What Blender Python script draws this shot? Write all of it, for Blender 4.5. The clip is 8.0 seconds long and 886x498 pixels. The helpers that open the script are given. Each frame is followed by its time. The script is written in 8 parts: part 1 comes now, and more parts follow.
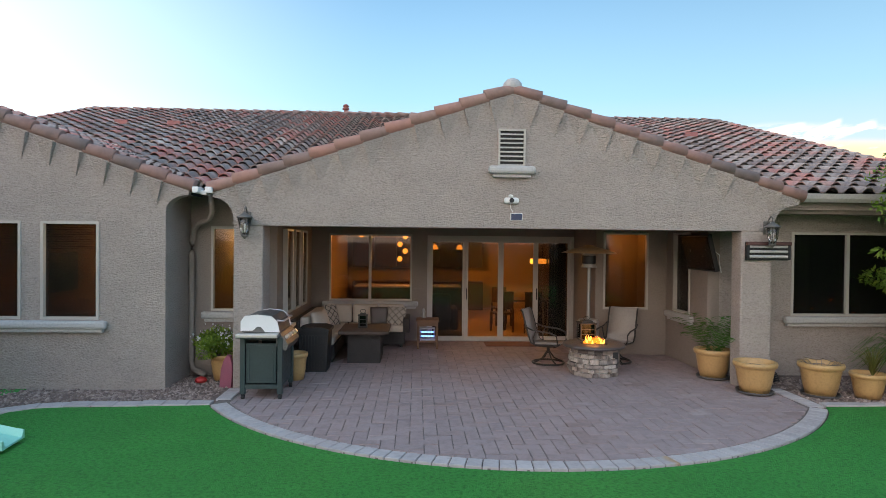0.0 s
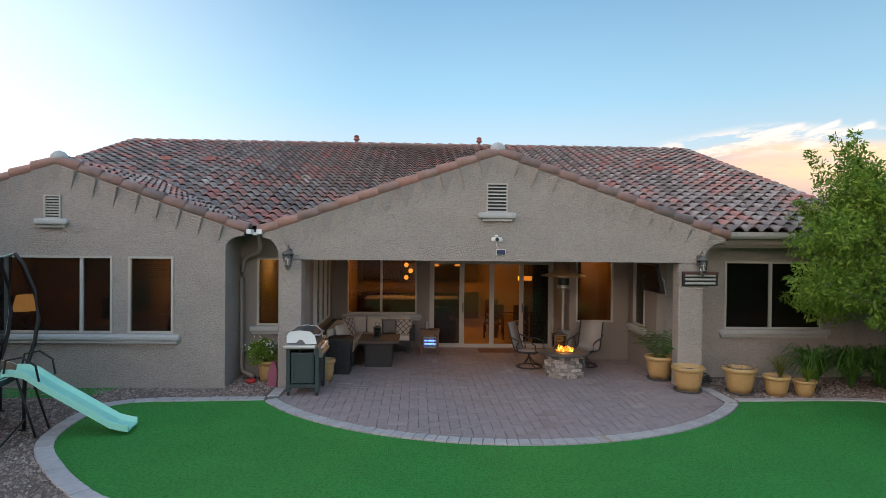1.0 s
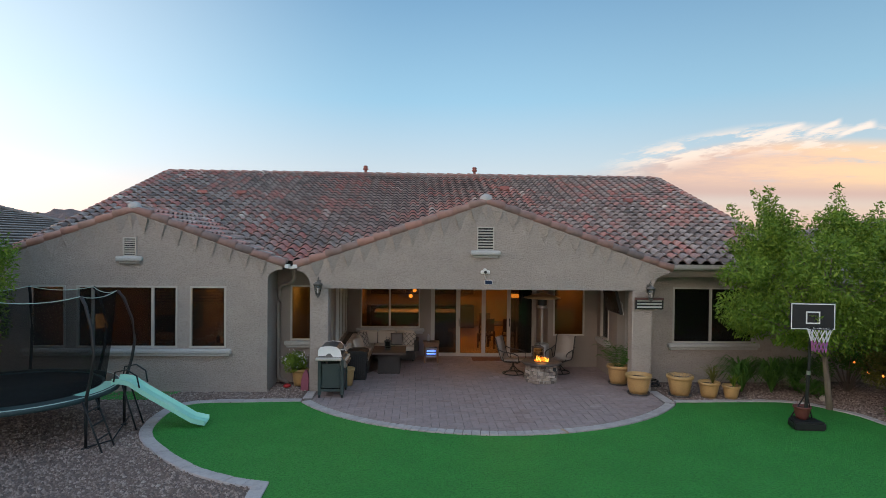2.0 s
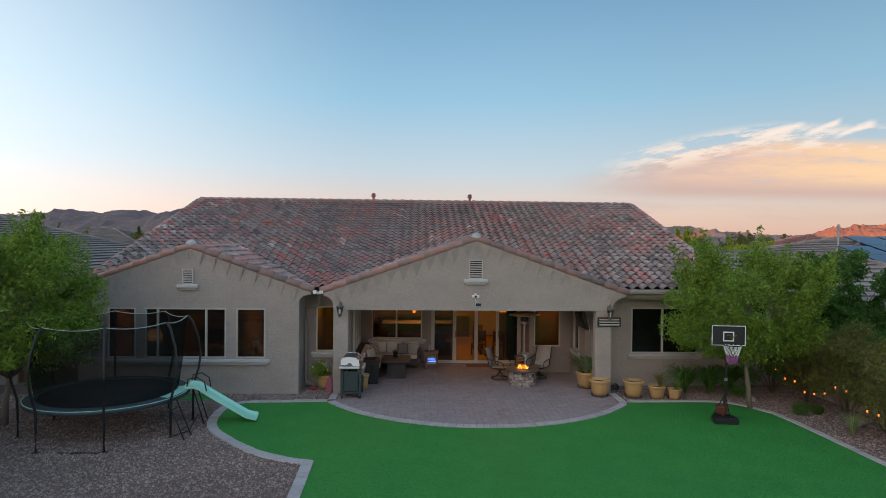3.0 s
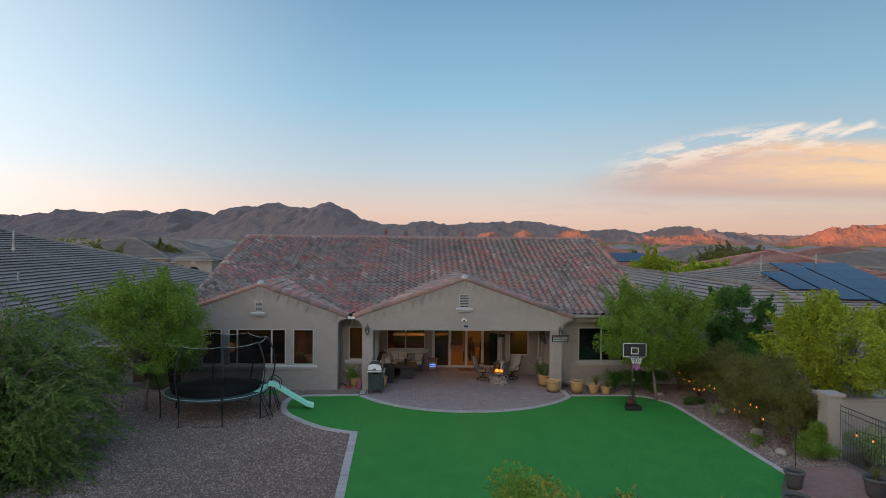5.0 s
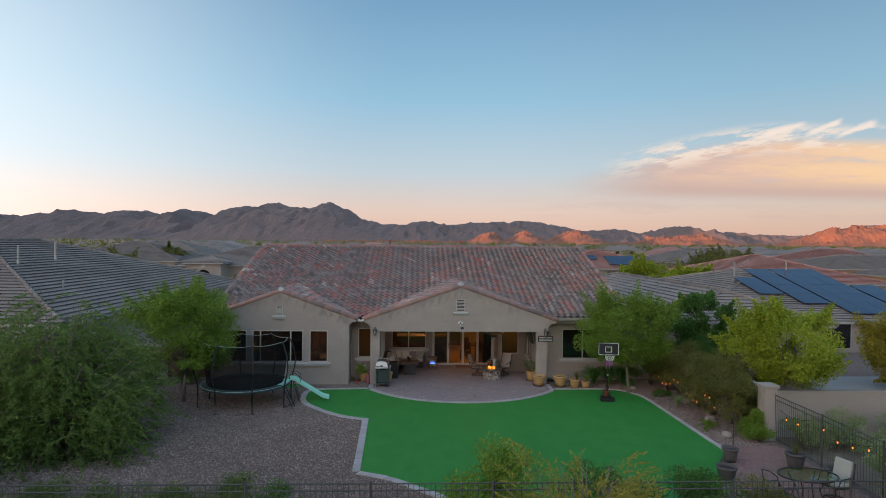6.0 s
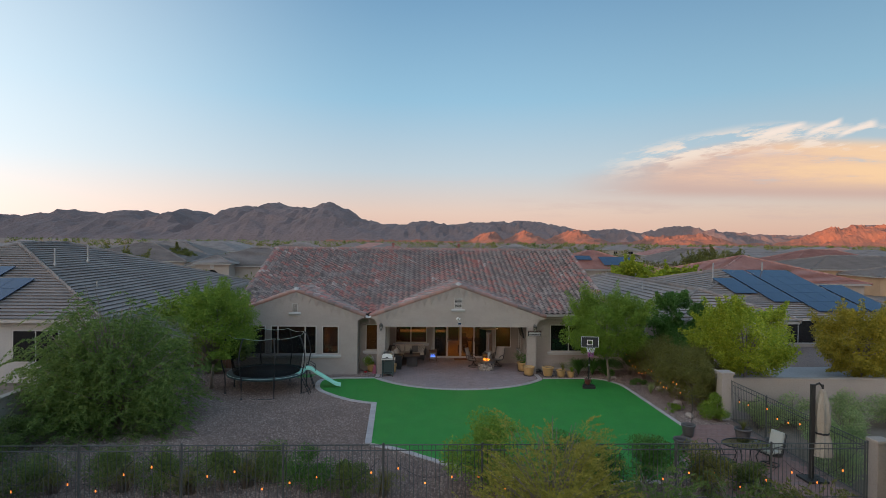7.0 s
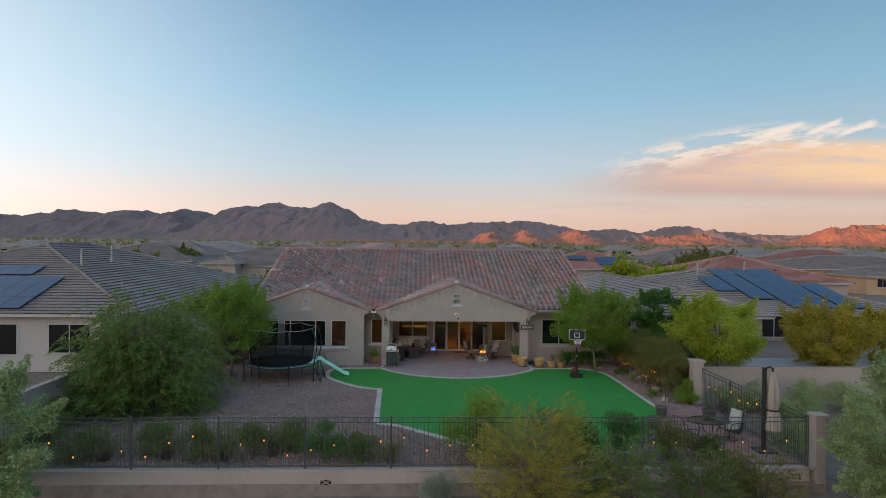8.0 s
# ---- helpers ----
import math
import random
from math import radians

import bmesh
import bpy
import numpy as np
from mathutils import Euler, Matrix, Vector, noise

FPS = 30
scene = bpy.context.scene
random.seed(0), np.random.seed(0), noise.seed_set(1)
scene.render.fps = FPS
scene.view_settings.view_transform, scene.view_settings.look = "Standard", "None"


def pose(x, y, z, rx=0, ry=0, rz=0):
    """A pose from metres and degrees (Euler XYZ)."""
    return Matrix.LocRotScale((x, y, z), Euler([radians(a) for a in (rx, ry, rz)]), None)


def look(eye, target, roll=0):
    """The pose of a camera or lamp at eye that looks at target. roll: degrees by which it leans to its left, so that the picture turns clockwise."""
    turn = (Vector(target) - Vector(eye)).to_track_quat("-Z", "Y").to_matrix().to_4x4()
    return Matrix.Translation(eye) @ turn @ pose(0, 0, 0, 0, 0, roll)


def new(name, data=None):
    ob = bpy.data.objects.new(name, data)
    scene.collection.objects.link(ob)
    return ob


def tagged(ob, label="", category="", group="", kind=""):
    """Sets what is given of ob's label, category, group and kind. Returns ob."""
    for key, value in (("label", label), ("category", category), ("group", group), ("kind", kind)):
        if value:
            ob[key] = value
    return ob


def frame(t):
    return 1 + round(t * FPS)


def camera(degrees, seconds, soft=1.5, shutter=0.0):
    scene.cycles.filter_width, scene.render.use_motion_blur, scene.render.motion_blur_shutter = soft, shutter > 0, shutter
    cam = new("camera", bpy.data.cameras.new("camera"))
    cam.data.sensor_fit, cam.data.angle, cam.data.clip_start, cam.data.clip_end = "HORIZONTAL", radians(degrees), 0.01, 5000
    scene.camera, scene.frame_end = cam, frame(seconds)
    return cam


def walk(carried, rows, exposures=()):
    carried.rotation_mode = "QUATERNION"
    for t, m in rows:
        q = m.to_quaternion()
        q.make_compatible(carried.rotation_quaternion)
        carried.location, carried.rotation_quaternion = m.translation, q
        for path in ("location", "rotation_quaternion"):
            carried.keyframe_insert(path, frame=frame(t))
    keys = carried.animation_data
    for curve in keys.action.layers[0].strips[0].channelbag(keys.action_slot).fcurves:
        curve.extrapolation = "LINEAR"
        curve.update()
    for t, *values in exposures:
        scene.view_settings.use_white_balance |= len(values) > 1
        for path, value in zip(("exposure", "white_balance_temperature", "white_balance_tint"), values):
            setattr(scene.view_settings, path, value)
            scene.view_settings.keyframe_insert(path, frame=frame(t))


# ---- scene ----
# camera and its walk: a drone that backs away from the house and climbs
cam = camera(71.5, 8.0, soft=0.6)
PATH = [
    (0, (-0.352, -0.305, 2.216), (-0.267, 1.693, 2.191), 0.6),
    (0.5, (-0.395, -1.494, 2.479), (-0.311, 0.504, 2.455), 0.6),
    (1, (-0.461, -2.748, 2.785), (-0.376, -0.749, 2.76), 0.6),
    (1.5, (-0.51, -4.102, 3.151), (-0.426, -2.104, 3.125), 0.6),
    (2, (-0.565, -5.558, 3.548), (-0.48, -3.56, 3.522), 0.6),
    (3.5, (-0.715, -10.557, 4.855), (-0.63, -8.559, 4.828), 0.6),
    (4, (-0.773, -12.24, 5.261), (-0.689, -10.242, 5.234), 0.6),
    (4.5, (-0.827, -14.052, 5.661), (-0.743, -12.054, 5.634), 0.6),
    (6, (-0.945, -19.077, 6.552), (-0.862, -17.079, 6.525), 0.6),
    (6.5, (-0.995, -20.598, 6.7), (-0.912, -18.6, 6.672), 0.6),
    (7, (-1.04, -22.13, 6.785), (-0.957, -20.132, 6.757), 0.6),
    (7.5, (-1.09, -23.5, 6.835), (-1.007, -21.502, 6.807), 0.6),
    (8, (-1.127, -24.723, 6.845), (-1.044, -22.725, 6.817), 0.6),
]
walk(cam, [(t, look(eye, target, roll)) for t, eye, target, roll in PATH],
     exposures=((0, 0.64), (0.5, 0.52), (1, 0.37), (1.5, 0.2), (2, 0.11), (3.5, -0.08), (4.5, -0.11), (8, -0.12)))

# ---- sky and sun ----
world = bpy.data.worlds.new("dusk_sky")
scene.world = world
world.use_nodes = True


class Net:
    """Small helper to wire shader nodes."""

    def __init__(self, tree):
        self.tree = tree
        tree.nodes.clear()

    def node(self, kind, **sockets):
        n = self.tree.nodes.new(kind)
        for key, value in sockets.items():
            self.link(value, n.inputs[key.replace("_", " ")])
        return n

    def link(self, value, socket):
        if isinstance(value, bpy.types.NodeSocket):
            self.tree.links.new(value, socket)
        else:
            socket.default_value = value

    def math(self, op, a, b=0.0, clamp=False):
        n = self.tree.nodes.new("ShaderNodeMath")
        n.operation, n.use_clamp = op, clamp
        self.link(a, n.inputs[0])
        self.link(b, n.inputs[1])
        return n.outputs[0]

    def span(self, v, a, b, c=0.0, d=1.0):
        n = self.tree.nodes.new("ShaderNodeMapRange")
        n.interpolation_type = "SMOOTHSTEP"
        for k, value in enumerate((v, a, b, c, d)):
            self.link(value, n.inputs[k])
        return n.outputs[0]

    def ramp(self, v, stops):
        n = self.tree.nodes.new("ShaderNodeValToRGB")
        e = n.color_ramp.elements
        while len(e) < len(stops):
            e.new(0.5)
        for k, (p, c) in enumerate(stops):
            e[k].position, e[k].color = p, (*c, 1)
        self.link(v, n.inputs[0])
        return n.outputs[0]

    def mix(self, f, a, b, blend="MIX"):
        n = self.tree.nodes.new("ShaderNodeMix")
        n.data_type, n.blend_type = "RGBA", blend
        self.link(f, n.inputs[0])
        self.link(a, n.inputs[6])
        self.link(b, n.inputs[7])
        return n.outputs[2]

    def noise(self, vec, scale, detail=4.0, rough=0.55):
        n = self.tree.nodes.new("ShaderNodeTexNoise")
        self.link(vec, n.inputs["Vector"])
        n.inputs["Scale"].default_value, n.inputs["Detail"].default_value, n.inputs["Roughness"].default_value = scale, detail, rough
        return n.outputs["Fac"]


SUN_FROM = Vector((-0.88, -0.47, 0.055)).normalized()


def build_sky():
    k = Net(world.node_tree)
    where = k.node("ShaderNodeTexCoord").outputs["Generated"]
    xyz = k.node("ShaderNodeSeparateXYZ", Vector=where)
    x, y, z = xyz.outputs
    up = k.math("MAXIMUM", z, 0.0)
    sky = k.tree.nodes.new("ShaderNodeTexSky")
    sky.sky_type, sky.sun_disc = "NISHITA", False
    sky.sun_elevation, sky.sun_rotation = radians(3.0), math.atan2(SUN_FROM.x, SUN_FROM.y)
    grad = k.ramp(up, [(0.0, (0.84, 0.53, 0.43)), (0.045, (0.81, 0.62, 0.56)), (0.11, (0.54, 0.645, 0.75)), (0.22, (0.30, 0.545, 0.75)),
                       (0.40, (0.15, 0.322, 0.535)), (1.0, (0.23, 0.35, 0.50))])
    # brighter and whiter towards the west, where the sun has gone down
    west = k.math("ADD", k.math("MULTIPLY", x, -0.92), k.math("MULTIPLY", y, -0.38))
    glow = k.span(west, -0.35, 0.60)
    low = k.span(up, 0.02, 0.85, 1.0, 0.0)
    tone = k.mix(k.span(y, -0.25, 0.3), (1.6, 1.33, 1.12, 1), k.mix(k.span(up, 0.03, 0.14), (1.5, 1.28, 1.18, 1), (1.15, 1.26, 1.34, 1)))
    grad = k.mix(k.math("MULTIPLY", glow, low), grad, tone)
    dome = k.math("ADD", k.span(x, 0.05, 0.65, 1.0, 0.86), k.math("MULTIPLY", k.span(y, 0.35, -0.5), 0.82))
    grad = k.mix(1.0, grad, k.node("ShaderNodeCombineColor", Red=dome, Green=dome, Blue=dome).outputs[0], "MULTIPLY")
    # unseen southern sky is dimmed near the horizon to keep the patio dark
    south = k.span(y, 0.15, -0.35)
    lift = k.math("SUBTRACT", 1.0, k.math("MULTIPLY", south, k.span(up, 0.03, 0.42, 0.42, -0.06)))
    grad = k.mix(1.0, grad, k.node("ShaderNodeCombineColor", Red=lift, Green=lift, Blue=lift).outputs[0], "MULTIPLY")
    # a bank of sunset cloud in the north-east
    u = k.math("DIVIDE", x, k.math("MAXIMUM", y, 0.05))
    v = k.math("DIVIDE", z, k.math("MAXIMUM", y, 0.05))
    skew = k.math("ADD", v, k.math("MULTIPLY", u, -0.02))
    streak = k.noise(k.node("ShaderNodeCombineXYZ", X=k.math("MULTIPLY", u, 3.0), Y=k.math("MULTIPLY", skew, 22.0), Z=2.3).outputs[0], 1.9, 9, 0.66)
    wisp = k.noise(k.node("ShaderNodeCombineXYZ", X=k.math("ADD", k.math("MULTIPLY", u, 9.0), k.math("MULTIPLY", v, -22.0)), Y=k.math("MULTIPLY", skew, 26.0), Z=7.1).outputs[0], 1.5, 8, 0.65)
    ahead = k.span(y, 0.1, 0.3)
    edge = k.span(u, 0.20, 0.62, 0.106, 0.172)
    body_in = k.math("MULTIPLY", k.span(k.math("SUBTRACT", v, edge), 0.012, -0.012), k.span(v, 0.066, 0.088))
    bank = k.math("MULTIPLY", body_in, k.span(streak, 0.22, 0.46))
    bank = k.math("MULTIPLY", bank, k.math("MULTIPLY", k.span(u, 0.2, 0.44), ahead))
    warm = k.ramp(k.span(k.math("ADD", k.math("MULTIPLY", u, 0.55), k.math("MULTIPLY", streak, 0.5)), 0.36, 0.72),
                  [(0.0, (0.56, 0.40, 0.40)), (0.45, (0.78, 0.49, 0.40)), (1.0, (1.0, 0.62, 0.36))])
    shade_low = k.mix(k.span(v, 0.115, 0.085), warm, (0.60, 0.40, 0.39, 1))
    col = k.mix(k.math("MULTIPLY", bank, 0.92), grad, shade_low)
    tops = k.math("MULTIPLY", k.span(k.math("SUBTRACT", v, edge), -0.03, 0.0), k.span(k.math("SUBTRACT", v, edge), 0.036, 0.012))
    tops = k.math("MULTIPLY", k.math("MULTIPLY", tops, k.span(wisp, 0.46, 0.58)), k.math("MULTIPLY", k.span(u, 0.27, 0.42), ahead))
    col = k.mix(k.math("MULTIPLY", tops, 0.9), col, (0.95, 0.77, 0.67, 1))
    # three bright hooked wisps that rise off the bank
    for u0, v0, u1, v1, wide in ((0.555, 0.173, 0.642, 0.2024, 0.0075), (0.632, 0.172, 0.705, 0.2062, 0.0095), (0.686, 0.172, 0.765, 0.2055, 0.0085)):
        along = k.math("DIVIDE", k.math("SUBTRACT", u, u0), u1 - u0)
        line = k.math("ADD", v0, k.math("MULTIPLY", k.math("POWER", k.math("MAXIMUM", along, 0.0), 0.75), v1 - v0))
        ragged = k.math("MULTIPLY", k.math("SUBTRACT", wisp, 0.5), 0.022)
        off = k.math("ABSOLUTE", k.math("ADD", k.math("SUBTRACT", v, line), ragged))
        body = k.math("MULTIPLY", k.span(off, wide, 0.0), k.math("MULTIPLY", k.span(along, 0.0, 0.35), k.span(along, 1.08, 0.85)))
        col = k.mix(k.math("MULTIPLY", k.math("MULTIPLY", body, ahead), 0.95), col, (0.97, 0.80, 0.72, 1))
    thin = k.math("MULTIPLY", k.math("MULTIPLY", k.span(v, 0.03, 0.05), k.span(v, 0.078, 0.06)), k.math("MULTIPLY", k.span(streak, 0.46, 0.66), k.span(u, 0.05, 0.3)))
    col = k.mix(k.math("MULTIPLY", thin, 0.4), col, (0.60, 0.44, 0.45, 1))
    both = k.mix(0.04, col, sky.outputs[0])
    bg = k.node("ShaderNodeBackground", Color=both, Strength=1.0)
    out = k.node("ShaderNodeOutputWorld", Surface=bg.outputs[0])


build_sky()
sun = new("sun", bpy.data.lights.new("sun", "SUN"))
sun.data.energy, sun.data.angle, sun.data.color = 5.0, radians(1.0), (1.0, 0.46, 0.22)
sun.matrix_world = look(SUN_FROM * 50, (0, 0, 0))


# ---- materials ----
def mat(name, base, second=None, scale=6.0, rough=0.8, metal=0.0, bump=0.0, bump_scale=60.0, stretch=(1, 1, 1), dirt=0.25, emit=None, power=0.0):
    """A surface with colour that varies at two scales, and fine relief."""
    m = bpy.data.materials.new(name)
    m.use_nodes = True
    k = Net(m.node_tree)
    pos = k.node("ShaderNodeTexCoord").outputs["Object"]
    pos = k.node("ShaderNodeMapping", Vector=pos, Scale=stretch).outputs[0]
    second = second or tuple(0.72 * c for c in base)
    wide = k.span(k.noise(pos, scale * 0.17, 3), 0.3, 0.7)
    fine = k.noise(pos, scale * 4, 5, 0.65)
    c = k.mix(k.math("MULTIPLY", wide, 0.55), (*base, 1), (*second, 1))
    c = k.mix(k.math("MULTIPLY", k.span(fine, 0.42, 0.75), dirt), c, (*[0.45 * a for a in second], 1))
    p = k.node("ShaderNodeBsdfPrincipled", Base_Color=c, Metallic=metal)
    k.link(k.span(fine, 0.2, 0.8, max(0.03, rough - 0.1), min(1.0, rough + 0.1)), p.inputs["Roughness"])
    if bump:
        b = k.node("ShaderNodeBump", Height=k.noise(pos, bump_scale, 4, 0.6), Strength=bump, Distance=0.035)
        k.link(b.outputs[0], p.inputs["Normal"])
    if emit:
        k.link((*emit, 1), p.inputs["Emission Color"])
        p.inputs["Emission Strength"].default_value = power
    k.node("ShaderNodeOutputMaterial", Surface=p.outputs[0])
    return m


def piece_mat(name, stops, rough=0.85, bump=0.35, scale=30.0, fine_scale=9.0, mottle=0.3, patches=1.5):
    """For tiles, pavers and stones: each piece takes its own shade."""
    m = bpy.data.materials.new(name)
    m.use_nodes = True
    k = Net(m.node_tree)
    pos = k.node("ShaderNodeNewGeometry")
    own = k.math("FRACT", k.math("ADD", pos.outputs["Random Per Island"], k.math("MULTIPLY", k.node("ShaderNodeObjectInfo").outputs["Random"], 7.31)))
    n = k.noise(pos.outputs["Position"], fine_scale, 5, 0.65)
    patch = k.noise(pos.outputs["Position"], 0.55, 3)
    sel = k.math("ADD", k.math("MULTIPLY", own, 0.62), k.math("ADD", 0.19, k.math("MULTIPLY", k.math("SUBTRACT", patch, 0.5), patches)), True)
    c = k.ramp(sel, stops)
    c = k.mix(k.math("MULTIPLY", k.span(n, 0.4, 0.72), mottle), c, (0.07, 0.06, 0.055, 1))
    p = k.node("ShaderNodeBsdfPrincipled", Base_Color=c, Roughness=rough)
    b = k.node("ShaderNodeBump", Height=k.noise(pos.outputs["Position"], scale, 5, 0.6), Strength=bump, Distance=0.01)
    k.link(b.outputs[0], p.inputs["Normal"])
    k.node("ShaderNodeOutputMaterial", Surface=p.outputs[0])
    return m


def leaf_mat(name, stops, gloss=0.5):
    m = bpy.data.materials.new(name)
    m.use_nodes = True
    k = Net(m.node_tree)
    g = k.node("ShaderNodeNewGeometry")
    c = k.ramp(k.math("ADD", k.math("MULTIPLY", g.outputs["Random Per Island"], 0.7), k.math("MULTIPLY", k.noise(g.outputs["Position"], 1.3, 2), 0.3)), stops)
    p = k.node("ShaderNodeBsdfPrincipled", Base_Color=c, Roughness=gloss, Specular_IOR_Level=0.2)
    t = k.node("ShaderNodeBsdfTranslucent", Color=c)
    mixed = k.node("ShaderNodeMixShader", Fac=0.35)
    k.link(p.outputs[0], mixed.inputs[1])
    k.link(t.outputs[0], mixed.inputs[2])
    k.node("ShaderNodeOutputMaterial", Surface=mixed.outputs[0])
    return m


def glass_mat(name, tint, gloss=1.0, rough=0.02, mesh=0.0):
    m = bpy.data.materials.new(name)
    m.use_nodes = True
    k = Net(m.node_tree)
    clear = k.node("ShaderNodeBsdfTransparent", Color=(*tint, 1))
    shine = k.node("ShaderNodeBsdfGlossy", Color=(0.9, 0.92, 0.95, 1), Roughness=rough)
    f = k.math("MULTIPLY", k.node("ShaderNodeFresnel", IOR=1.6).outputs[0], gloss)
    mixed = k.node("ShaderNodeMixShader", Fac=f)
    k.link(clear.outputs[0], mixed.inputs[1])
    k.link(shine.outputs[0], mixed.inputs[2])
    if mesh:
        # a fine insect screen over the pane
        veil = k.node("ShaderNodeMixShader", Fac=mesh)
        k.link(mixed.outputs[0], veil.inputs[1])
        k.link(k.node("ShaderNodeBsdfDiffuse", Color=(0.10, 0.125, 0.13, 1)).outputs[0], veil.inputs[2])
        mixed = veil
    k.node("ShaderNodeOutputMaterial", Surface=mixed.outputs[0])
    return m


def net_mat(name, tint, cover):
    m = bpy.data.materials.new(name)
    m.use_nodes = True
    k = Net(m.node_tree)
    clear = k.node("ShaderNodeBsdfTransparent", Color=(1, 1, 1, 1))
    body = k.node("ShaderNodeBsdfDiffuse", Color=(*tint, 1))
    mixed = k.node("ShaderNodeMixShader", Fac=cover)
    k.link(clear.outputs[0], mixed.inputs[1])
    k.link(body.outputs[0], mixed.inputs[2])
    k.node("ShaderNodeOutputMaterial", Surface=mixed.outputs[0])
    return m


def glow_mat(name, colour, power):
    m = bpy.data.materials.new(name)
    m.use_nodes = True
    k = Net(m.node_tree)
    e = k.node("ShaderNodeEmission", Color=(*colour, 1), Strength=power)
    k.node("ShaderNodeOutputMaterial", Surface=e.outputs[0])
    return m


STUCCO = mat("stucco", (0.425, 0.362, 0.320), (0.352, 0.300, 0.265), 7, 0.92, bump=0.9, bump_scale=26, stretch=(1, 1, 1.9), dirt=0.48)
# darker copy of the stucco: the covered patio's shade is put into its colour
STUCCO_SHADED = mat("stucco_shaded", (0.31, 0.255, 0.22), (0.28, 0.23, 0.20), 5, 0.92, bump=0.6, bump_scale=30, stretch=(1, 1, 2.2), dirt=0.18)
TRIM = mat("painted_trim", (0.50, 0.48, 0.46), (0.42, 0.40, 0.385), 8, 0.75, bump=0.3, bump_scale=50, dirt=0.3)
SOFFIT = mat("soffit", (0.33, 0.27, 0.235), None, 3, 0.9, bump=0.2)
FRAME = mat("window_frame", (0.50, 0.46, 0.41), (0.45, 0.41, 0.365), 8, 0.5, dirt=0.1)
UNDERLAY = mat("roof_underlay", (0.03, 0.026, 0.024), None, 8, 0.95)
# strong dark mottling puts some of the shade between tile rows into the colour
TILE = piece_mat("clay_roof_tile", [(0.0, (0.165, 0.125, 0.112)), (0.2, (0.31, 0.24, 0.215)), (0.38, (0.47, 0.375, 0.33)), (0.52, (0.23, 0.175, 0.157)),
                                    (0.68, (0.50, 0.285, 0.24)), (0.84, (0.53, 0.19, 0.155)), (1.0, (0.65, 0.55, 0.485))], 0.85, 0.6, 40, 11, 0.5)
RAKE = piece_mat("rake_tile", [(0.0, (0.21, 0.155, 0.14)), (0.35, (0.31, 0.20, 0.17)), (0.65, (0.38, 0.205, 0.165)), (1.0, (0.28, 0.215, 0.19))], 0.85, 0.3, 40, 7, 0.25)
GREY_TILE = piece_mat("grey_roof_tile", [(0.0, (0.207, 0.168, 0.151)), (0.5, (0.276, 0.229, 0.205)), (1.0, (0.345, 0.290, 0.257))], 0.9, 0.3, 30, 5, 0.25)
PAVER = piece_mat("paver", [(0.0, (0.270, 0.189, 0.175)), (0.35, (0.353, 0.262, 0.248)), (0.7, (0.307, 0.230, 0.221)), (1.0, (0.409, 0.317, 0.299))], 0.85, 0.5, 60, 12, 0.25)
EDGE_PAVER = piece_mat("edge_paver", [(0.0, (0.40, 0.35, 0.34)), (0.7, (0.50, 0.445, 0.43)), (0.95, (0.43, 0.375, 0.36)), (1.0, (0.42, 0.28, 0.17))], 0.85, 0.4, 60, 12, 0.2)
TERRACE = piece_mat("terrace_paver", [(0.0, (0.24, 0.13, 0.11)), (0.6, (0.30, 0.17, 0.14)), (1.0, (0.26, 0.17, 0.15))], 0.85, 0.4, 60, 12, 0.25)
JOINT = mat("sand_joint", (0.195, 0.156, 0.137), None, 20, 0.95, bump=0.3)
TURF = mat("artificial_turf", (0.042, 0.33, 0.042), (0.027, 0.26, 0.029), 7, 0.75, bump=1.0, bump_scale=70, dirt=0.9)
GRAVEL = piece_mat("gravel", [(0.0, (0.150, 0.098, 0.082)), (0.5, (0.270, 0.184, 0.152)), (1.0, (0.36, 0.256, 0.212))], 0.95, 1.0, 55, 26, 0.8, 0.35)
STONE_BIT = piece_mat("gravel_stone", [(0.0, (0.075, 0.052, 0.045)), (0.35, (0.195, 0.135, 0.113)), (0.75, (0.360, 0.272, 0.230)), (1.0, (0.600, 0.500, 0.440))], 0.95, 0.2, 90, 30, 0.2, 0.35)
DESERT = mat("desert_ground", (0.23, 0.17, 0.13), (0.17, 0.135, 0.10), 0.5, 0.95, bump=0.4, bump_scale=9, dirt=0.5)
# distance haze is put into the rock colour, paler and more purple
ROCK = mat("hazed_mountain_rock", (0.235, 0.162, 0.146), (0.17, 0.125, 0.117), 0.035, 0.95, bump=0.0, dirt=0.6)
# brighter, redder rock: the sunset glow is put into the colour
SUNLIT_ROCK = mat("sunset_red_rock", (0.42, 0.16, 0.095), (0.17, 0.10, 0.075), 0.12, 0.95, dirt=0.8)
BLOCK = mat("block_wall", (0.40, 0.335, 0.285), (0.34, 0.285, 0.245), 5, 0.9, bump=0.4, bump_scale=50, dirt=0.25)
CONCRETE = mat("pool_deck", (0.42, 0.40, 0.39), None, 3, 0.85, bump=0.2)
BRONZE = mat("aged_bronze", (0.17, 0.155, 0.14), None, 14, 0.5, 0.4)
FENCE_IRON = mat("weathered_fence_iron", (0.085, 0.085, 0.078), None, 10, 0.6, 0.2)
IRON = mat("dark_iron", (0.045, 0.04, 0.037), None, 10, 0.5, 0.3)
BLACK = mat("black_plastic", (0.014, 0.014, 0.015), None, 10, 0.55)
RUBBER = mat("rubber", (0.02, 0.02, 0.02), None, 10, 0.8)
STEEL = mat("steel", (0.62, 0.61, 0.59), (0.52, 0.51, 0.5), 12, 0.42, 0.85, dirt=0.2)
ALU = mat("dull_metal", (0.40, 0.39, 0.38), None, 12, 0.5, 0.7)
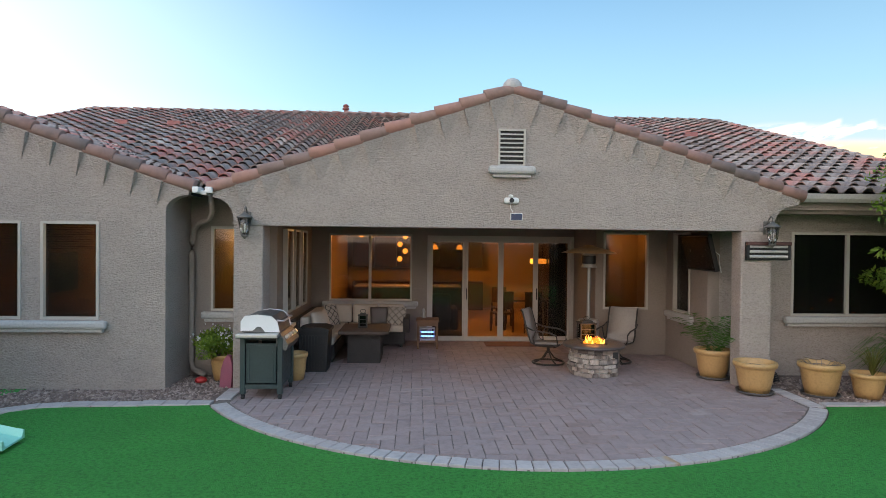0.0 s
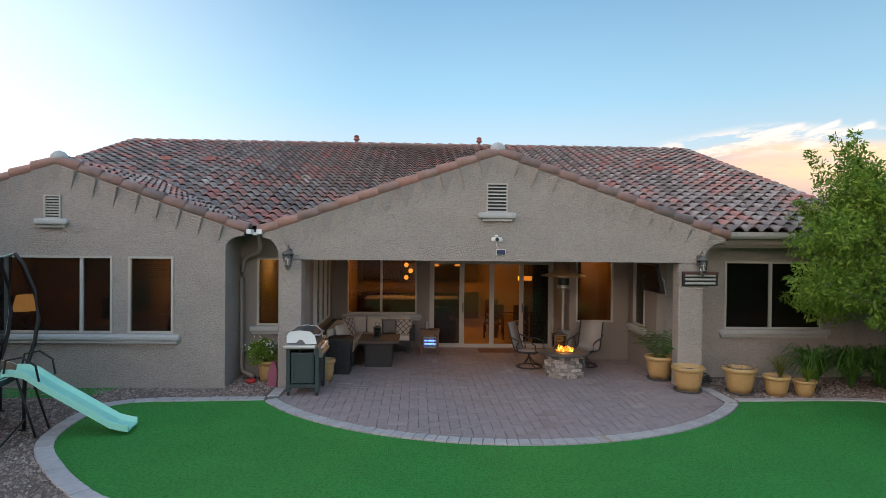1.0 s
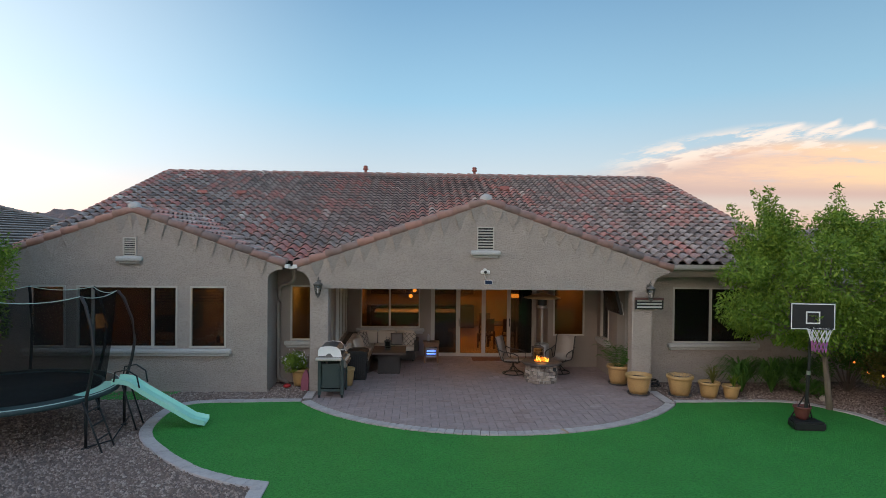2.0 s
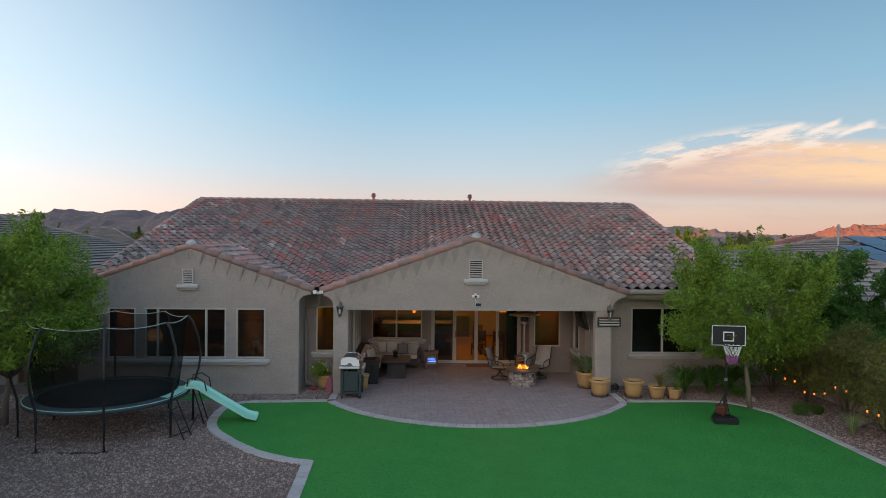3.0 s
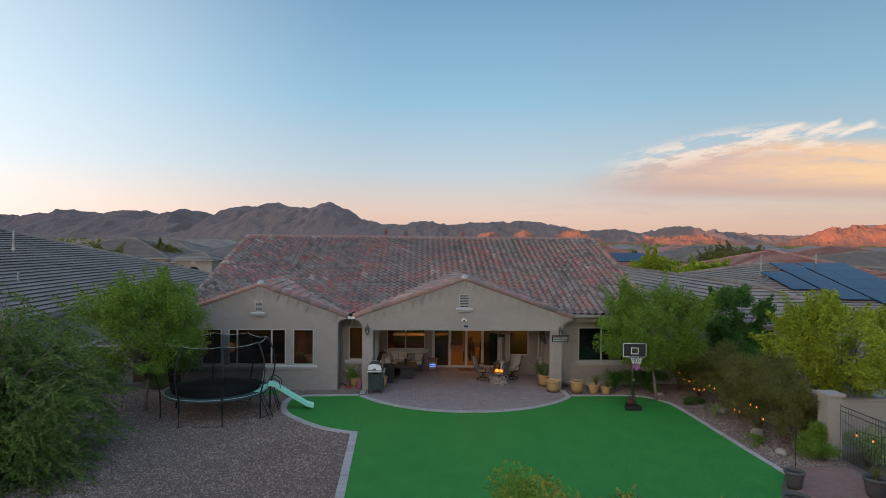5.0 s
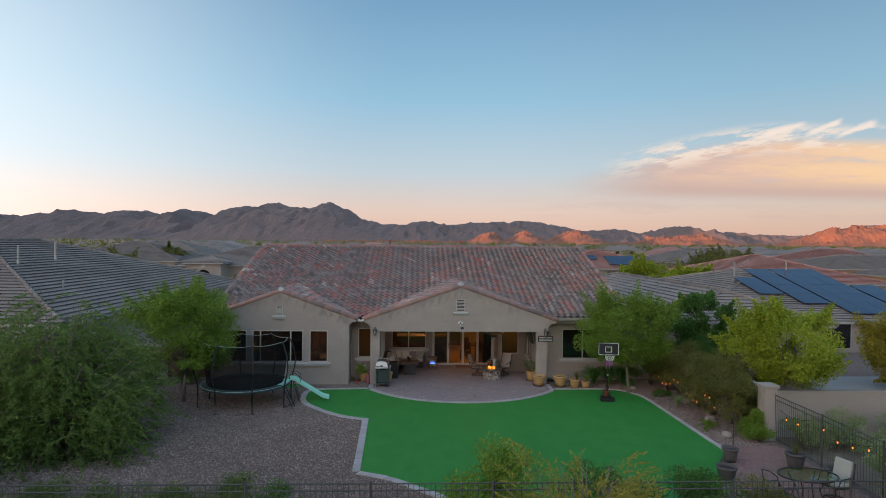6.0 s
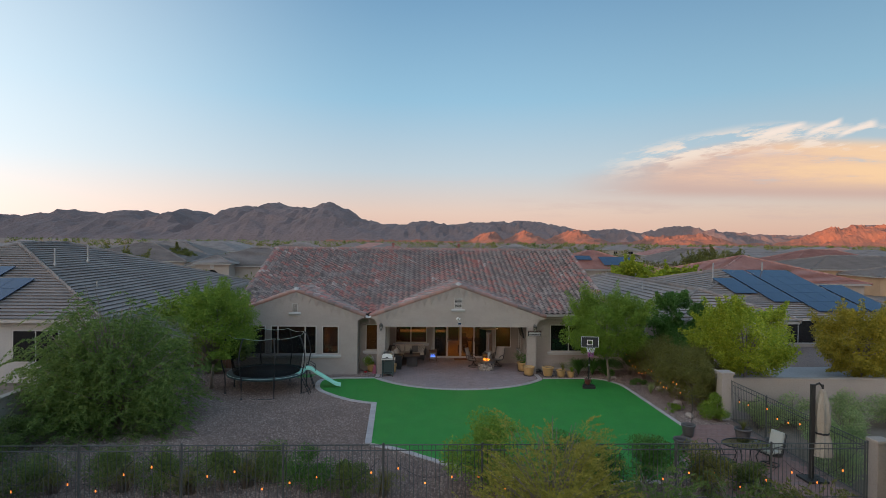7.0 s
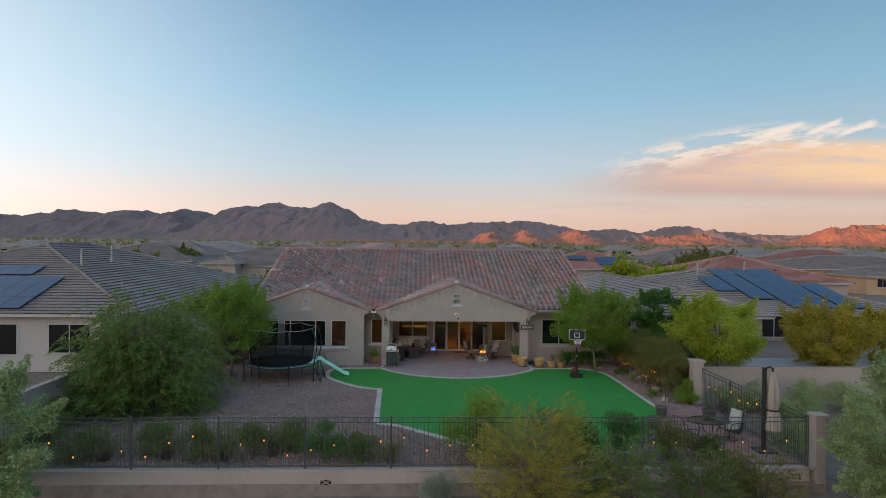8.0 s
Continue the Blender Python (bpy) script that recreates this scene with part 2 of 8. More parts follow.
GRILL_STEEL = mat("brushed_grill_steel", (0.17, 0.17, 0.17), (0.13, 0.13, 0.13), 12, 0.5, 0.8, dirt=0.3)
GRILL_GREEN = mat("grill_enamel", (0.035, 0.055, 0.055), None, 8, 0.4)
WHITE = mat("white_plastic", (0.78, 0.77, 0.75), (0.7, 0.69, 0.67), 12, 0.45, dirt=0.1)
MINT = mat("mint_plastic", (0.36, 0.74, 0.60), (0.31, 0.68, 0.55), 6, 0.4, dirt=0.1)
POT = mat("glazed_ochre_pot", (0.52, 0.325, 0.135), (0.44, 0.26, 0.10), 7, 0.42, bump=0.15, bump_scale=30, dirt=0.3)
DARK_POT = mat("dark_pot", (0.10, 0.09, 0.085), None, 8, 0.6, bump=0.2)
SOIL = mat("soil", (0.07, 0.05, 0.04), None, 20, 0.95, bump=0.8)
WICKER = mat("wicker", (0.082, 0.07, 0.066), (0.055, 0.047, 0.044), 10, 0.65, bump=1.0, bump_scale=70, stretch=(1, 1, 2), dirt=0.4)
CUSHION = mat("cream_cushion", (0.644, 0.555, 0.468), (0.575, 0.484, 0.408), 10, 0.9, bump=0.3, bump_scale=90, dirt=0.1)


def lattice_mat(name, ground, line, size):
    m = bpy.data.materials.new(name)
    m.use_nodes = True
    k = Net(m.node_tree)
    xyz = k.node("ShaderNodeSeparateXYZ", Vector=k.node("ShaderNodeTexCoord").outputs["Object"]).outputs
    a = k.math("ABSOLUTE", k.math("SINE", k.math("MULTIPLY", k.math("ADD", xyz[0], xyz[1]), size)))
    b = k.math("ABSOLUTE", k.math("SINE", k.math("MULTIPLY", k.math("SUBTRACT", xyz[0], xyz[1]), size)))
    c = k.mix(k.span(k.math("MINIMUM", a, b), 0.12, 0.3), (*line, 1), (*ground, 1))
    p = k.node("ShaderNodeBsdfPrincipled", Base_Color=c, Roughness=0.9)
    k.node("ShaderNodeOutputMaterial", Surface=p.outputs[0])
    return m


PILLOW_DARK = lattice_mat("lattice_pillow", (0.50, 0.43, 0.37), (0.04, 0.035, 0.035), 22.0)
PILLOW_GREY = mat("grey_pillow", (0.22, 0.19, 0.18), None, 10, 0.9, bump=0.3)
WOOD = mat("brown_wood", (0.19, 0.095, 0.05), (0.13, 0.065, 0.035), 6, 0.6, bump=0.3, bump_scale=40, stretch=(1, 8, 8))
TABLE_TOP = mat("slate_table_top", (0.085, 0.058, 0.047), None, 9, 0.8, bump=0.15)
SLING = mat("sling_fabric", (0.35, 0.31, 0.28), None, 12, 0.8, bump=0.4, bump_scale=120, dirt=0.2)
STONE = piece_mat("ledge_stone", [(0.2, (0.105, 0.083, 0.074)), (0.34, (0.420, 0.333, 0.279)), (0.46, (0.179, 0.147, 0.130)), (0.6, (0.588, 0.500, 0.428)), (0.8, (0.252, 0.206, 0.177))], 0.9, 1.0, 32, 16, 0.5)
GRANITE = mat("fire_pit_top", (0.105, 0.085, 0.078), (0.07, 0.06, 0.055), 30, 0.5, dirt=0.5)
MAT_RED = mat("door_mat", (0.20, 0.075, 0.05), (0.12, 0.05, 0.04), 40, 0.95, bump=0.6)
BARK = mat("bark", (0.22, 0.175, 0.14), (0.16, 0.125, 0.10), 9, 0.9, bump=0.8, bump_scale=25, stretch=(1, 1, 0.3))
LEAF = leaf_mat("leaf_green", [(0.0, (0.084, 0.152, 0.020)), (0.5, (0.172, 0.276, 0.036)), (1.0, (0.355, 0.450, 0.072))])
LEAF_DARK = leaf_mat("leaf_dark", [(0.0, (0.046, 0.110, 0.021)), (0.6, (0.087, 0.187, 0.035)), (1.0, (0.138, 0.264, 0.053))])
LEAF_YELLOW = leaf_mat("leaf_yellow_green", [(0.0, (0.186, 0.254, 0.022)), (0.5, (0.324, 0.392, 0.036)), (1.0, (0.534, 0.529, 0.058))])
LEAF_AMBER = leaf_mat("leaf_amber", [(0.0, (0.195, 0.180, 0.022)), (0.5, (0.370, 0.306, 0.038)), (1.0, (0.527, 0.396, 0.053))])
LEAF_GREY = leaf_mat("leaf_grey_green", [(0.0, (0.184, 0.260, 0.108)), (0.5, (0.296, 0.374, 0.157)), (1.0, (0.469, 0.532, 0.232))])
LEAF_MESQ = leaf_mat("leaf_mesquite", [(0.0, (0.090, 0.150, 0.037)), (0.5, (0.152, 0.226, 0.056)), (1.0, (0.245, 0.322, 0.085))])
LEAF_PALE = leaf_mat("leaf_silver", [(0.0, (0.20, 0.235, 0.165)), (0.5, (0.32, 0.35, 0.26)), (1.0, (0.50, 0.52, 0.42))])
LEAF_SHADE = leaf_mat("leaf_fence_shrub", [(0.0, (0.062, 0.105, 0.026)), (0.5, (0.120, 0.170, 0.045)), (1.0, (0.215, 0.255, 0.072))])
LEAF_OLIVE = leaf_mat("leaf_olive", [(0.0, (0.096, 0.104, 0.029)), (0.5, (0.172, 0.174, 0.046)), (1.0, (0.272, 0.250, 0.066))])
LEAF_GOLD = leaf_mat("leaf_palo_verde", [(0.0, (0.185, 0.190, 0.035)), (0.5, (0.320, 0.300, 0.055)), (1.0, (0.520, 0.430, 0.090))])
FLOWER = leaf_mat("white_flower", [(0.0, (0.7, 0.7, 0.68)), (1.0, (0.8, 0.8, 0.78))])
GLASS = glass_mat("window_glass", (0.60, 0.54, 0.45), 0.62)
GLASS_DOOR = glass_mat("door_glass", (0.80, 0.72, 0.58), 0.62)
GLASS_FLY = glass_mat("fly_screened_door_glass", (0.46, 0.41, 0.34), 0.5, 0.03, 0.08)
GLASS_SCREEN = glass_mat("screened_glass", (0.33, 0.31, 0.29), 0.65, 0.03, 0.04)
GLASS_SMOKED = glass_mat("smoked_glass", (0.10, 0.10, 0.10), 0.25, 0.1)
GLASS_CLEAR = glass_mat("lantern_glass", (0.85, 0.85, 0.82), 1.0)
NETTING = net_mat("safety_net", (0.012, 0.013, 0.013), 0.54)
SOLAR = mat("solar_panel", (0.022, 0.042, 0.095), (0.016, 0.032, 0.075), 3, 0.18, 0.2, dirt=0.1)
INNER_WALL = mat("interior_wall", (0.46, 0.35, 0.22), None, 3, 0.9)
INNER_FLOOR = mat("interior_floor", (0.50, 0.36, 0.22), None, 2, 0.35)
DARK_WOOD = mat("dark_wood", (0.055, 0.032, 0.02), None, 8, 0.4)
CURTAIN = mat("curtain", (0.10, 0.085, 0.07), None, 8, 0.9)
BLIND = mat("blind", (0.045, 0.038, 0.033), None, 8, 0.7)
BULB = glow_mat("warm_bulb", (1.0, 0.23, 0.04), 2.2)
GLOBE = glow_mat("glowing_globe", (1.0, 0.36, 0.05), 3.2)
SHADE = glow_mat("lit_lamp_shade", (1.0, 0.52, 0.16), 1.6)
FLAME = glow_mat("gas_flame", (1.0, 0.20, 0.015), 1.7)
FLAME_CORE = glow_mat("flame_core", (1.0, 0.42, 0.06), 2.8)
BLUE_TUBE = glow_mat("blue_tube", (0.10, 0.22, 1.0), 4.0)
SCREEN = mat("dark_screen", (0.008, 0.008, 0.009), None, 3, 0.2, dirt=0.0)
HEATER_DISH = mat("heater_dish", (0.52, 0.36, 0.20), None, 5, 0.45, 0.35)


# ---- mesh helpers ----
def part(name, bm, material, parent, label=""):
    me = bpy.data.meshes.new(name)
    bm.to_mesh(me)
    bm.free()
    me.materials.append(material)
    ob = new(name, me)
    ob.parent = parent
    return tagged(ob, label)


def solid(name, bm, material, label="", category="", kind="", group=""):
    return tagged(part(name, bm, material, None), label, category, group, kind)


def thing(name, m, label, category, group="", kind=""):
    ob = new(name)
    ob.empty_display_size = 0.2
    ob.matrix_world = m
    return tagged(ob, label, category, group, kind)


def raw(name, verts, faces, material, parent=None, smooth=False):
    me = bpy.data.meshes.new(name)
    me.from_pydata([tuple(v) for v in verts], [], faces)
    me.materials.append(material)
    if smooth:
        me.shade_smooth()
    ob = new(name, me)
    ob.parent = parent
    return ob


def box(bm, x0, x1, y0, y1, z0, z1, bevel=0.0):
    r = bmesh.ops.create_cube(bm, size=1.0, matrix=Matrix.LocRotScale(((x0 + x1) / 2, (y0 + y1) / 2, (z0 + z1) / 2), None, (abs(x1 - x0), abs(y1 - y0), abs(z1 - z0))))
    if bevel:
        edges = {e for v in r["verts"] for e in v.link_edges}
        bmesh.ops.bevel(bm, geom=list(edges), offset=bevel, segments=2, affect="EDGES", profile=0.5)
    return bm


def boxed(*a, **k):
    return box(bmesh.new(), *a, **k)


def rod(bm, a, b, r, r2=None, seg=8, caps=True):
    a, b = Vector(a), Vector(b)
    d = b - a
    m = Matrix.Translation((a + b) / 2) @ d.to_track_quat("Z", "Y").to_matrix().to_4x4()
    bmesh.ops.create_cone(bm, cap_ends=caps, segments=seg, radius1=r, radius2=r if r2 is None else r2, depth=d.length, matrix=m)
    return bm


def tube(bm, points, r, seg=8, closed=False):
    """A bent pipe through the points."""
    pts = [Vector(p) for p in points]
    n = len(pts)
    rings = []
    for i, p in enumerate(pts):
        d = (pts[(i + 1) % n] - pts[i - 1]) if closed else (pts[min(i + 1, n - 1)] - pts[max(i - 1, 0)])
        side = d.cross(Vector((0, 0, 1)))
        if side.length < 1e-4 * max(d.length, 1e-6) or side.length < 1e-6:
            side = Vector((1, 0, 0))
        side.normalize()
        up = side.cross(d).normalized()
        rr = r[i] if isinstance(r, (list, tuple)) else r
        rings.append([bm.verts.new(p + rr * (math.cos(2 * math.pi * k / seg) * side + math.sin(2 * math.pi * k / seg) * up)) for k in range(seg)])
    for i in range(n if closed else n - 1):
        a, b = rings[i], rings[(i + 1) % n]
        for k in range(seg):
            bm.faces.new((a[k], a[(k + 1) % seg], b[(k + 1) % seg], b[k]))
    if not closed:
        bm.faces.new(rings[0][::-1])
        bm.faces.new(rings[-1])
    for f in bm.faces:
        f.smooth = True
    return bm


def lathe(bm, profile, seg=24, at=(0, 0, 0)):
    """Turns (radius, height) pairs about the upright axis."""
    rings = []
    for r, z in profile:
        rings.append([bm.verts.new((at[0] + r * math.cos(2 * math.pi * k / seg), at[1] + r * math.sin(2 * math.pi * k / seg), at[2] + z)) for k in range(seg)])
    for a, b in zip(rings, rings[1:]):
        for k in range(seg):
            f = bm.faces.new((a[k], a[(k + 1) % seg], b[(k + 1) % seg], b[k]))
            f.smooth = True
    bm.faces.new(rings[0][::-1])
    bm.faces.new(rings[-1])
    return bm


def prism(bm, outline, a, b, axis="y"):
    """Extrudes a flat outline between two values of one axis."""
    def put(p, q):
        return {"y": (p[0], q, p[1]), "x": (q, p[0], p[1]), "z": (p[0], p[1], q)}[axis]
    f = [bm.verts.new(put(p, a)) for p in outline]
    g = [bm.verts.new(put(p, b)) for p in outline]
    bm.faces.new(f)
    bm.faces.new(g[::-1])
    for i in range(len(outline)):
        bm.faces.new((f[i - 1], f[i], g[i], g[i - 1]))
    bmesh.ops.recalc_face_normals(bm, faces=bm.faces[:])
    return bm


def holed(bm, axis, at, thick, a0, a1, z0, z1, holes):
    """An upright wall along x (axis 'x') or y, with openings (a0, a1, z0, z1)."""
    cuts_a = sorted({a0, a1, *[h[0] for h in holes], *[h[1] for h in holes]})
    cuts_z = sorted({z0, z1, *[h[2] for h in holes], *[h[3] for h in holes]})
    cuts_a = [c for c in cuts_a if a0 <= c <= a1]
    cuts_z = [c for c in cuts_z if z0 <= c <= z1]
    for p, q in zip(cuts_a, cuts_a[1:]):
        run = None
        for r, s in zip(cuts_z, cuts_z[1:]):
            mid = ((p + q) / 2, (r + s) / 2)
            solid_here = not any(h[0] < mid[0] < h[1] and h[2] < mid[1] < h[3] for h in holes)
            if solid_here:
                run = [run[0] if run else r, s]
            if (not solid_here or s == cuts_z[-1]) and run:
                if axis == "x":
                    box(bm, p, q, at, at + thick, run[0], run[1])
                else:
                    box(bm, at, at + thick, p, q, run[0], run[1])
                run = None
    bmesh.ops.remove_doubles(bm, verts=bm.verts[:], dist=1e-5)
    inner = [f for f in bm.faces if False]
    return bm


# ---- ground ----
ground_bm = bmesh.new()
xs = [-4200, -1500, -400, -120, -60, -30, -14, -4, 4, 11.2, 11.45, 14, 30, 60, 120, 400, 1500, 4200]
ys = [-800, -200, -60, -30, -16, -10, -6.9, -6.55, -3, 0, 3.1, 3.3, 6, 12, 30, 60, 120, 400, 1500, 4600]


def ground_z(x, y):
    if y < -6.6 or (x > 11.3 and y < 3.2):
        return -0.6
    return -0.02


rows_v = [[ground_bm.verts.new((x, y, ground_z(x, y))) for x in xs] for y in ys]
for r0, r1 in zip(rows_v, rows_v[1:]):
    for i in range(len(xs) - 1):
        ground_bm.faces.new((r0[i], r0[i + 1], r1[i + 1], r1[i]))
solid("ground", ground_bm, DESERT, "tan desert ground with sparse scrub", "ground", "structure")


def flat(name, outline, z0, z1, material, label, category, kind="structure"):
    return solid(name, prism(bmesh.new(), outline, z0, z1, "z"), material, label, category, kind)


flat("gravel_bed", [(-14.5, -6.5), (11.1, -6.5), (11.1, 9.9), (-14.5, 9.9)], -0.03, 0.012, GRAVEL, "pinkish tan crushed gravel yard", "gravel")


ARC = (1.12, 10.35, 4.87)
PATIO_X0, PATIO_X1 = -3.05, 5.15


def arc_points(r, n=40):
    out = []
    for k in range(n + 1):
        a = math.pi + math.pi * k / n
        x, y = ARC[0] + r * math.cos(a), ARC[1] + r * math.sin(a)
        if PATIO_X0 <= x <= PATIO_X1:
            out.append((x, y))
    return out


def spline(points, n=5):
    """An open Catmull-Rom line."""
    pts = [Vector(p) for p in points]
    pts = [2 * pts[0] - pts[1], *pts, 2 * pts[-1] - pts[-2]]
    out = []
    for i in range(1, len(pts) - 2):
        p0, p1, p2, p3 = pts[i - 1:i + 3]
        for k in range(n):
            t = k / n
            out.append(0.5 * ((2 * p1) + (p2 - p0) * t + (2 * p0 - 5 * p1 + 4 * p2 - p3) * t * t + (3 * p1 - p0 - 3 * p2 + p3) * t ** 3))
    return [tuple(p) for p in (*out, pts[-2])]


LEFT_EDGE = spline([(-3.05, 7.88), (-4.3, 7.8), (-5.2, 7.72), (-5.5, 7.3), (-5.46, 6.3), (-5.25, 5.6), (-4.75, 4.9), (-4.0, 4.1), (-3.3, 3.62), (-2.66, 3.38)])
LOW_EDGE = [(-2.66, 3.38), (-2.5, -1.74)]
BOTTOM_EDGE = spline([(-2.5, -1.74), (-1.6, -2.2), (-0.9, -2.8), (-0.1, -3.5), (1.2, -4.5), (2.8, -5.0), (5.9, -5.0)])
RIGHT_EDGE = spline([(8.75, -0.25), (8.7, 2.0), (8.62, 6.05), (8.4, 7.0), (7.9, 7.65), (7.2, 7.8), (5.2, 7.76)])
turf_outline = [*arc_points(4.87)[::-1], *LEFT_EDGE, *LOW_EDGE[1:], *BOTTOM_EDGE[1:], (7.0, -3.4), (7.9, -1.5), *RIGHT_EDGE]
turf = flat("lawn", turf_outline, 0.0, 0.03, TURF, "bright green artificial turf lawn", "lawn")
flat("side_lawn", [(-8.6, 8.1), (-6.2, 8.1), (-5.95, 8.78), (-9.6, 8.78)], 0.0, 0.028, TURF, "small patch of green artificial turf", "lawn")


# ---- the house ----
MAIN_EAVE_Y, MAIN_EAVE_Z, SLOPE, RIDGE_Y = 9.25, 3.0, 0.3127, 19.26
ROOF_X0, ROOF_X1 = -10.4, 9.2
PAT_C, PAT_Z, PAT_S, PAT_H = 1.06, 4.46, 0.35, 4.42
WING_C, WING_Z, WING_S, WING_H = -7.07, 4.17, 0.36, 3.42
FACE_Y = 8.8


def z_main(y):
    return MAIN_EAVE_Z + SLOPE * (min(y, 2 * RIDGE_Y - y) - MAIN_EAVE_Y)


def z_pat(x):
    return PAT_Z - PAT_S * abs(x - PAT_C)


def z_wing(x):
    return WING_Z - WING_S * abs(x - WING_C)


def cove(x0, z0, x1, z1, n=6):
    """A quarter-round bracket line from (x0, z0) out to (x1, z1)."""
    return [(x0 + (x1 - x0) * (1 - math.cos(math.pi / 2 * k / n)), z0 + (z1 - z0) * math.sin(math.pi / 2 * k / n)) for k in range(n + 1)]


# windows and doors: (x0, x1, z0, z1)
WING_WINDOWS = [(-9.33, -8.55, 1.03, 2.45), (-8.30, -6.04, 1.03, 2.45), (-5.76, -4.94, 1.03, 2.45)]
MAIN_L_WINDOW = (-3.67, -2.92, 1.05, 2.42)
RIGHT_WINDOW = (5.95, 8.05, 1.02, 2.43)
BACK_WINDOW = (-2.24, -0.45, 0.91, 2.36)
SLIDER = (-0.12, 3.10, 0.0, 2.34)
NOOK_WINDOW = (3.27, 4.15, 0.93, 2.42)

wing = bmesh.new()
holed(wing, "x", FACE_Y, 0.2, -10.14, -4.0, 0.0, 2.58, WING_WINDOWS)
top = [(-10.14, 2.58), (-4.0, 2.58), *cove(-4.0, 2.62, -3.68, 2.85)[1:], (-3.66, z_wing(-3.66) - 0.02), (WING_C, WING_Z - 0.02), (-10.47, z_wing(-10.47) - 0.02),
       *cove(-10.14, 2.62, -10.46, 2.85)[::-1]]
prism(wing, top, FACE_Y, FACE_Y + 0.2)
box(wing, -4.2, -4.0, FACE_Y + 0.2, 9.8, 0, 3.0)
box(wing, -10.14, -9.94, FACE_Y + 0.2, 29.0, 0, 3.0)
solid("wall_wing", wing, STUCCO, "taupe textured stucco gable wall of the bedroom wing", "wall", "structure")

front = bmesh.new()
face = [(-2.6, 2.42), (4.62, 2.42), (5.03, 2.42), *cove(5.05, 2.5, 5.42, 2.82), (5.46, z_pat(5.46) - 0.02), (PAT_C, PAT_Z - 0.02), (-3.34, z_pat(-3.34) - 0.02),
        *cove(-3.03, 2.5, -3.32, 2.82)[::-1], (-3.03, 2.42)]
prism(front, face, FACE_Y, FACE_Y + 0.42)
solid("wall_gable", front, STUCCO, "taupe stucco gable beam over the patio", "wall", "structure")
for name, x0, x1 in (("wall_pier_left", -3.03, -2.6), ("wall_pier_right", 4.55, 5.03)):
    solid(name, boxed(x0, x1, FACE_Y, FACE_Y + (0.44 if x0 < 0 else 0.3), 0, 2.42, bevel=0.025), STUCCO, "square taupe stucco patio pier", "pier", "structure")

right = bmesh.new()
holed(right, "x", 9.8, 0.2, 4.723, 8.75, 0, 3.0, [RIGHT_WINDOW])
box(right, 8.55, 8.75, 10.0, 29.0, 0, 3.0)
solid("wall_right", right, STUCCO, "taupe stucco wall under the eave", "wall", "structure")
left = bmesh.new()
holed(left, "x", 9.8, 0.2, -4.0, -2.62, 0, 3.0, [MAIN_L_WINDOW])
holed(left, "y", -2.82, 0.2, 10.0, 13.1, 0, 2.66, [(10.25, 10.75, 0.95, 2.4), (10.95, 11.45, 0.95, 2.4), (11.65, 12.15, 0.95, 2.4)])
solid("wall_patio_left", left, STUCCO_SHADED, "shaded stucco side wall of the patio with slim windows", "wall", "structure")
back = bmesh.new()
holed(back, "x", 13.1, 0.2, -2.82, 3.3, 0, 2.66, [BACK_WINDOW, SLIDER])
solid("wall_patio_back", back, STUCCO_SHADED, "shaded stucco back wall of the patio", "wall", "structure")
nook = bmesh.new()
holed(nook, "x", 11.5, 0.2, 3.12, 4.72, 0, 2.66, [NOOK_WINDOW])
box(nook, 3.12, 3.32, 11.7, 13.1, 0, 2.66)
holed(nook, "y", 4.52, 0.2, 9.8, 11.5, 0, 2.66, [(10.45, 11.15, 0.95, 2.42)])
solid("wall_patio_nook", nook, STUCCO_SHADED, "shaded stucco corner walls of the patio", "wall", "structure")
gable_end = bmesh.new()
for x in (-10.14, 8.55):
    prism(gable_end, [(9.8, 2.9), (28.7, 2.9), (RIDGE_Y, z_main(RIDGE_Y) - 0.15)], x, x + 0.2, "x")
box(gable_end, -10.14, 8.75, 28.8, 29.0, 0, 3.0)
solid("wall_back", gable_end, STUCCO, "taupe stucco end and rear walls", "wall", "structure")
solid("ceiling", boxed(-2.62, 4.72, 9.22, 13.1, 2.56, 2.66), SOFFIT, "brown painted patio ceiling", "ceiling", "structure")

# roof planes under the tiles
roof = thing("roof", pose(0, 0, 0), "weathered brown, grey and terracotta barrel tile roof", "roof", kind="structure")
deck = bmesh.new()


def slab(bm, a, b, c, d, t=0.09):
    top = [bm.verts.new(p) for p in (a, b, c, d)]
    low = [bm.verts.new((p[0], p[1], p[2] - t)) for p in (a, b, c, d)]
    bm.faces.new(top)
    bm.faces.new(low[::-1])
    for i in range(4):
        bm.faces.new((top[i - 1], top[i], low[i], low[i - 1])[::-1])


zr = z_main(RIDGE_Y)
slab(deck, (ROOF_X0, MAIN_EAVE_Y, MAIN_EAVE_Z), (ROOF_X1, MAIN_EAVE_Y, MAIN_EAVE_Z), (ROOF_X1, RIDGE_Y, zr), (ROOF_X0, RIDGE_Y, zr))
slab(deck, (ROOF_X0, RIDGE_Y, zr), (ROOF_X1, RIDGE_Y, zr), (ROOF_X1, 29.27, MAIN_EAVE_Z), (ROOF_X0, 29.27, MAIN_EAVE_Z))
for c, z, s, h, back_y in ((PAT_C, PAT_Z, PAT_S, PAT_H, 14.0), (WING_C, WING_Z, WING_S, WING_H, 13.0)):
    for side in (-1, 1):
        slab(deck, (c, FACE_Y + 0.1, z), (c + side * h, FACE_Y + 0.1, z - s * h), (c + side * h, 9.3, z - s * h), (c, back_y, z))
part("roof_deck", deck, UNDERLAY, roof)

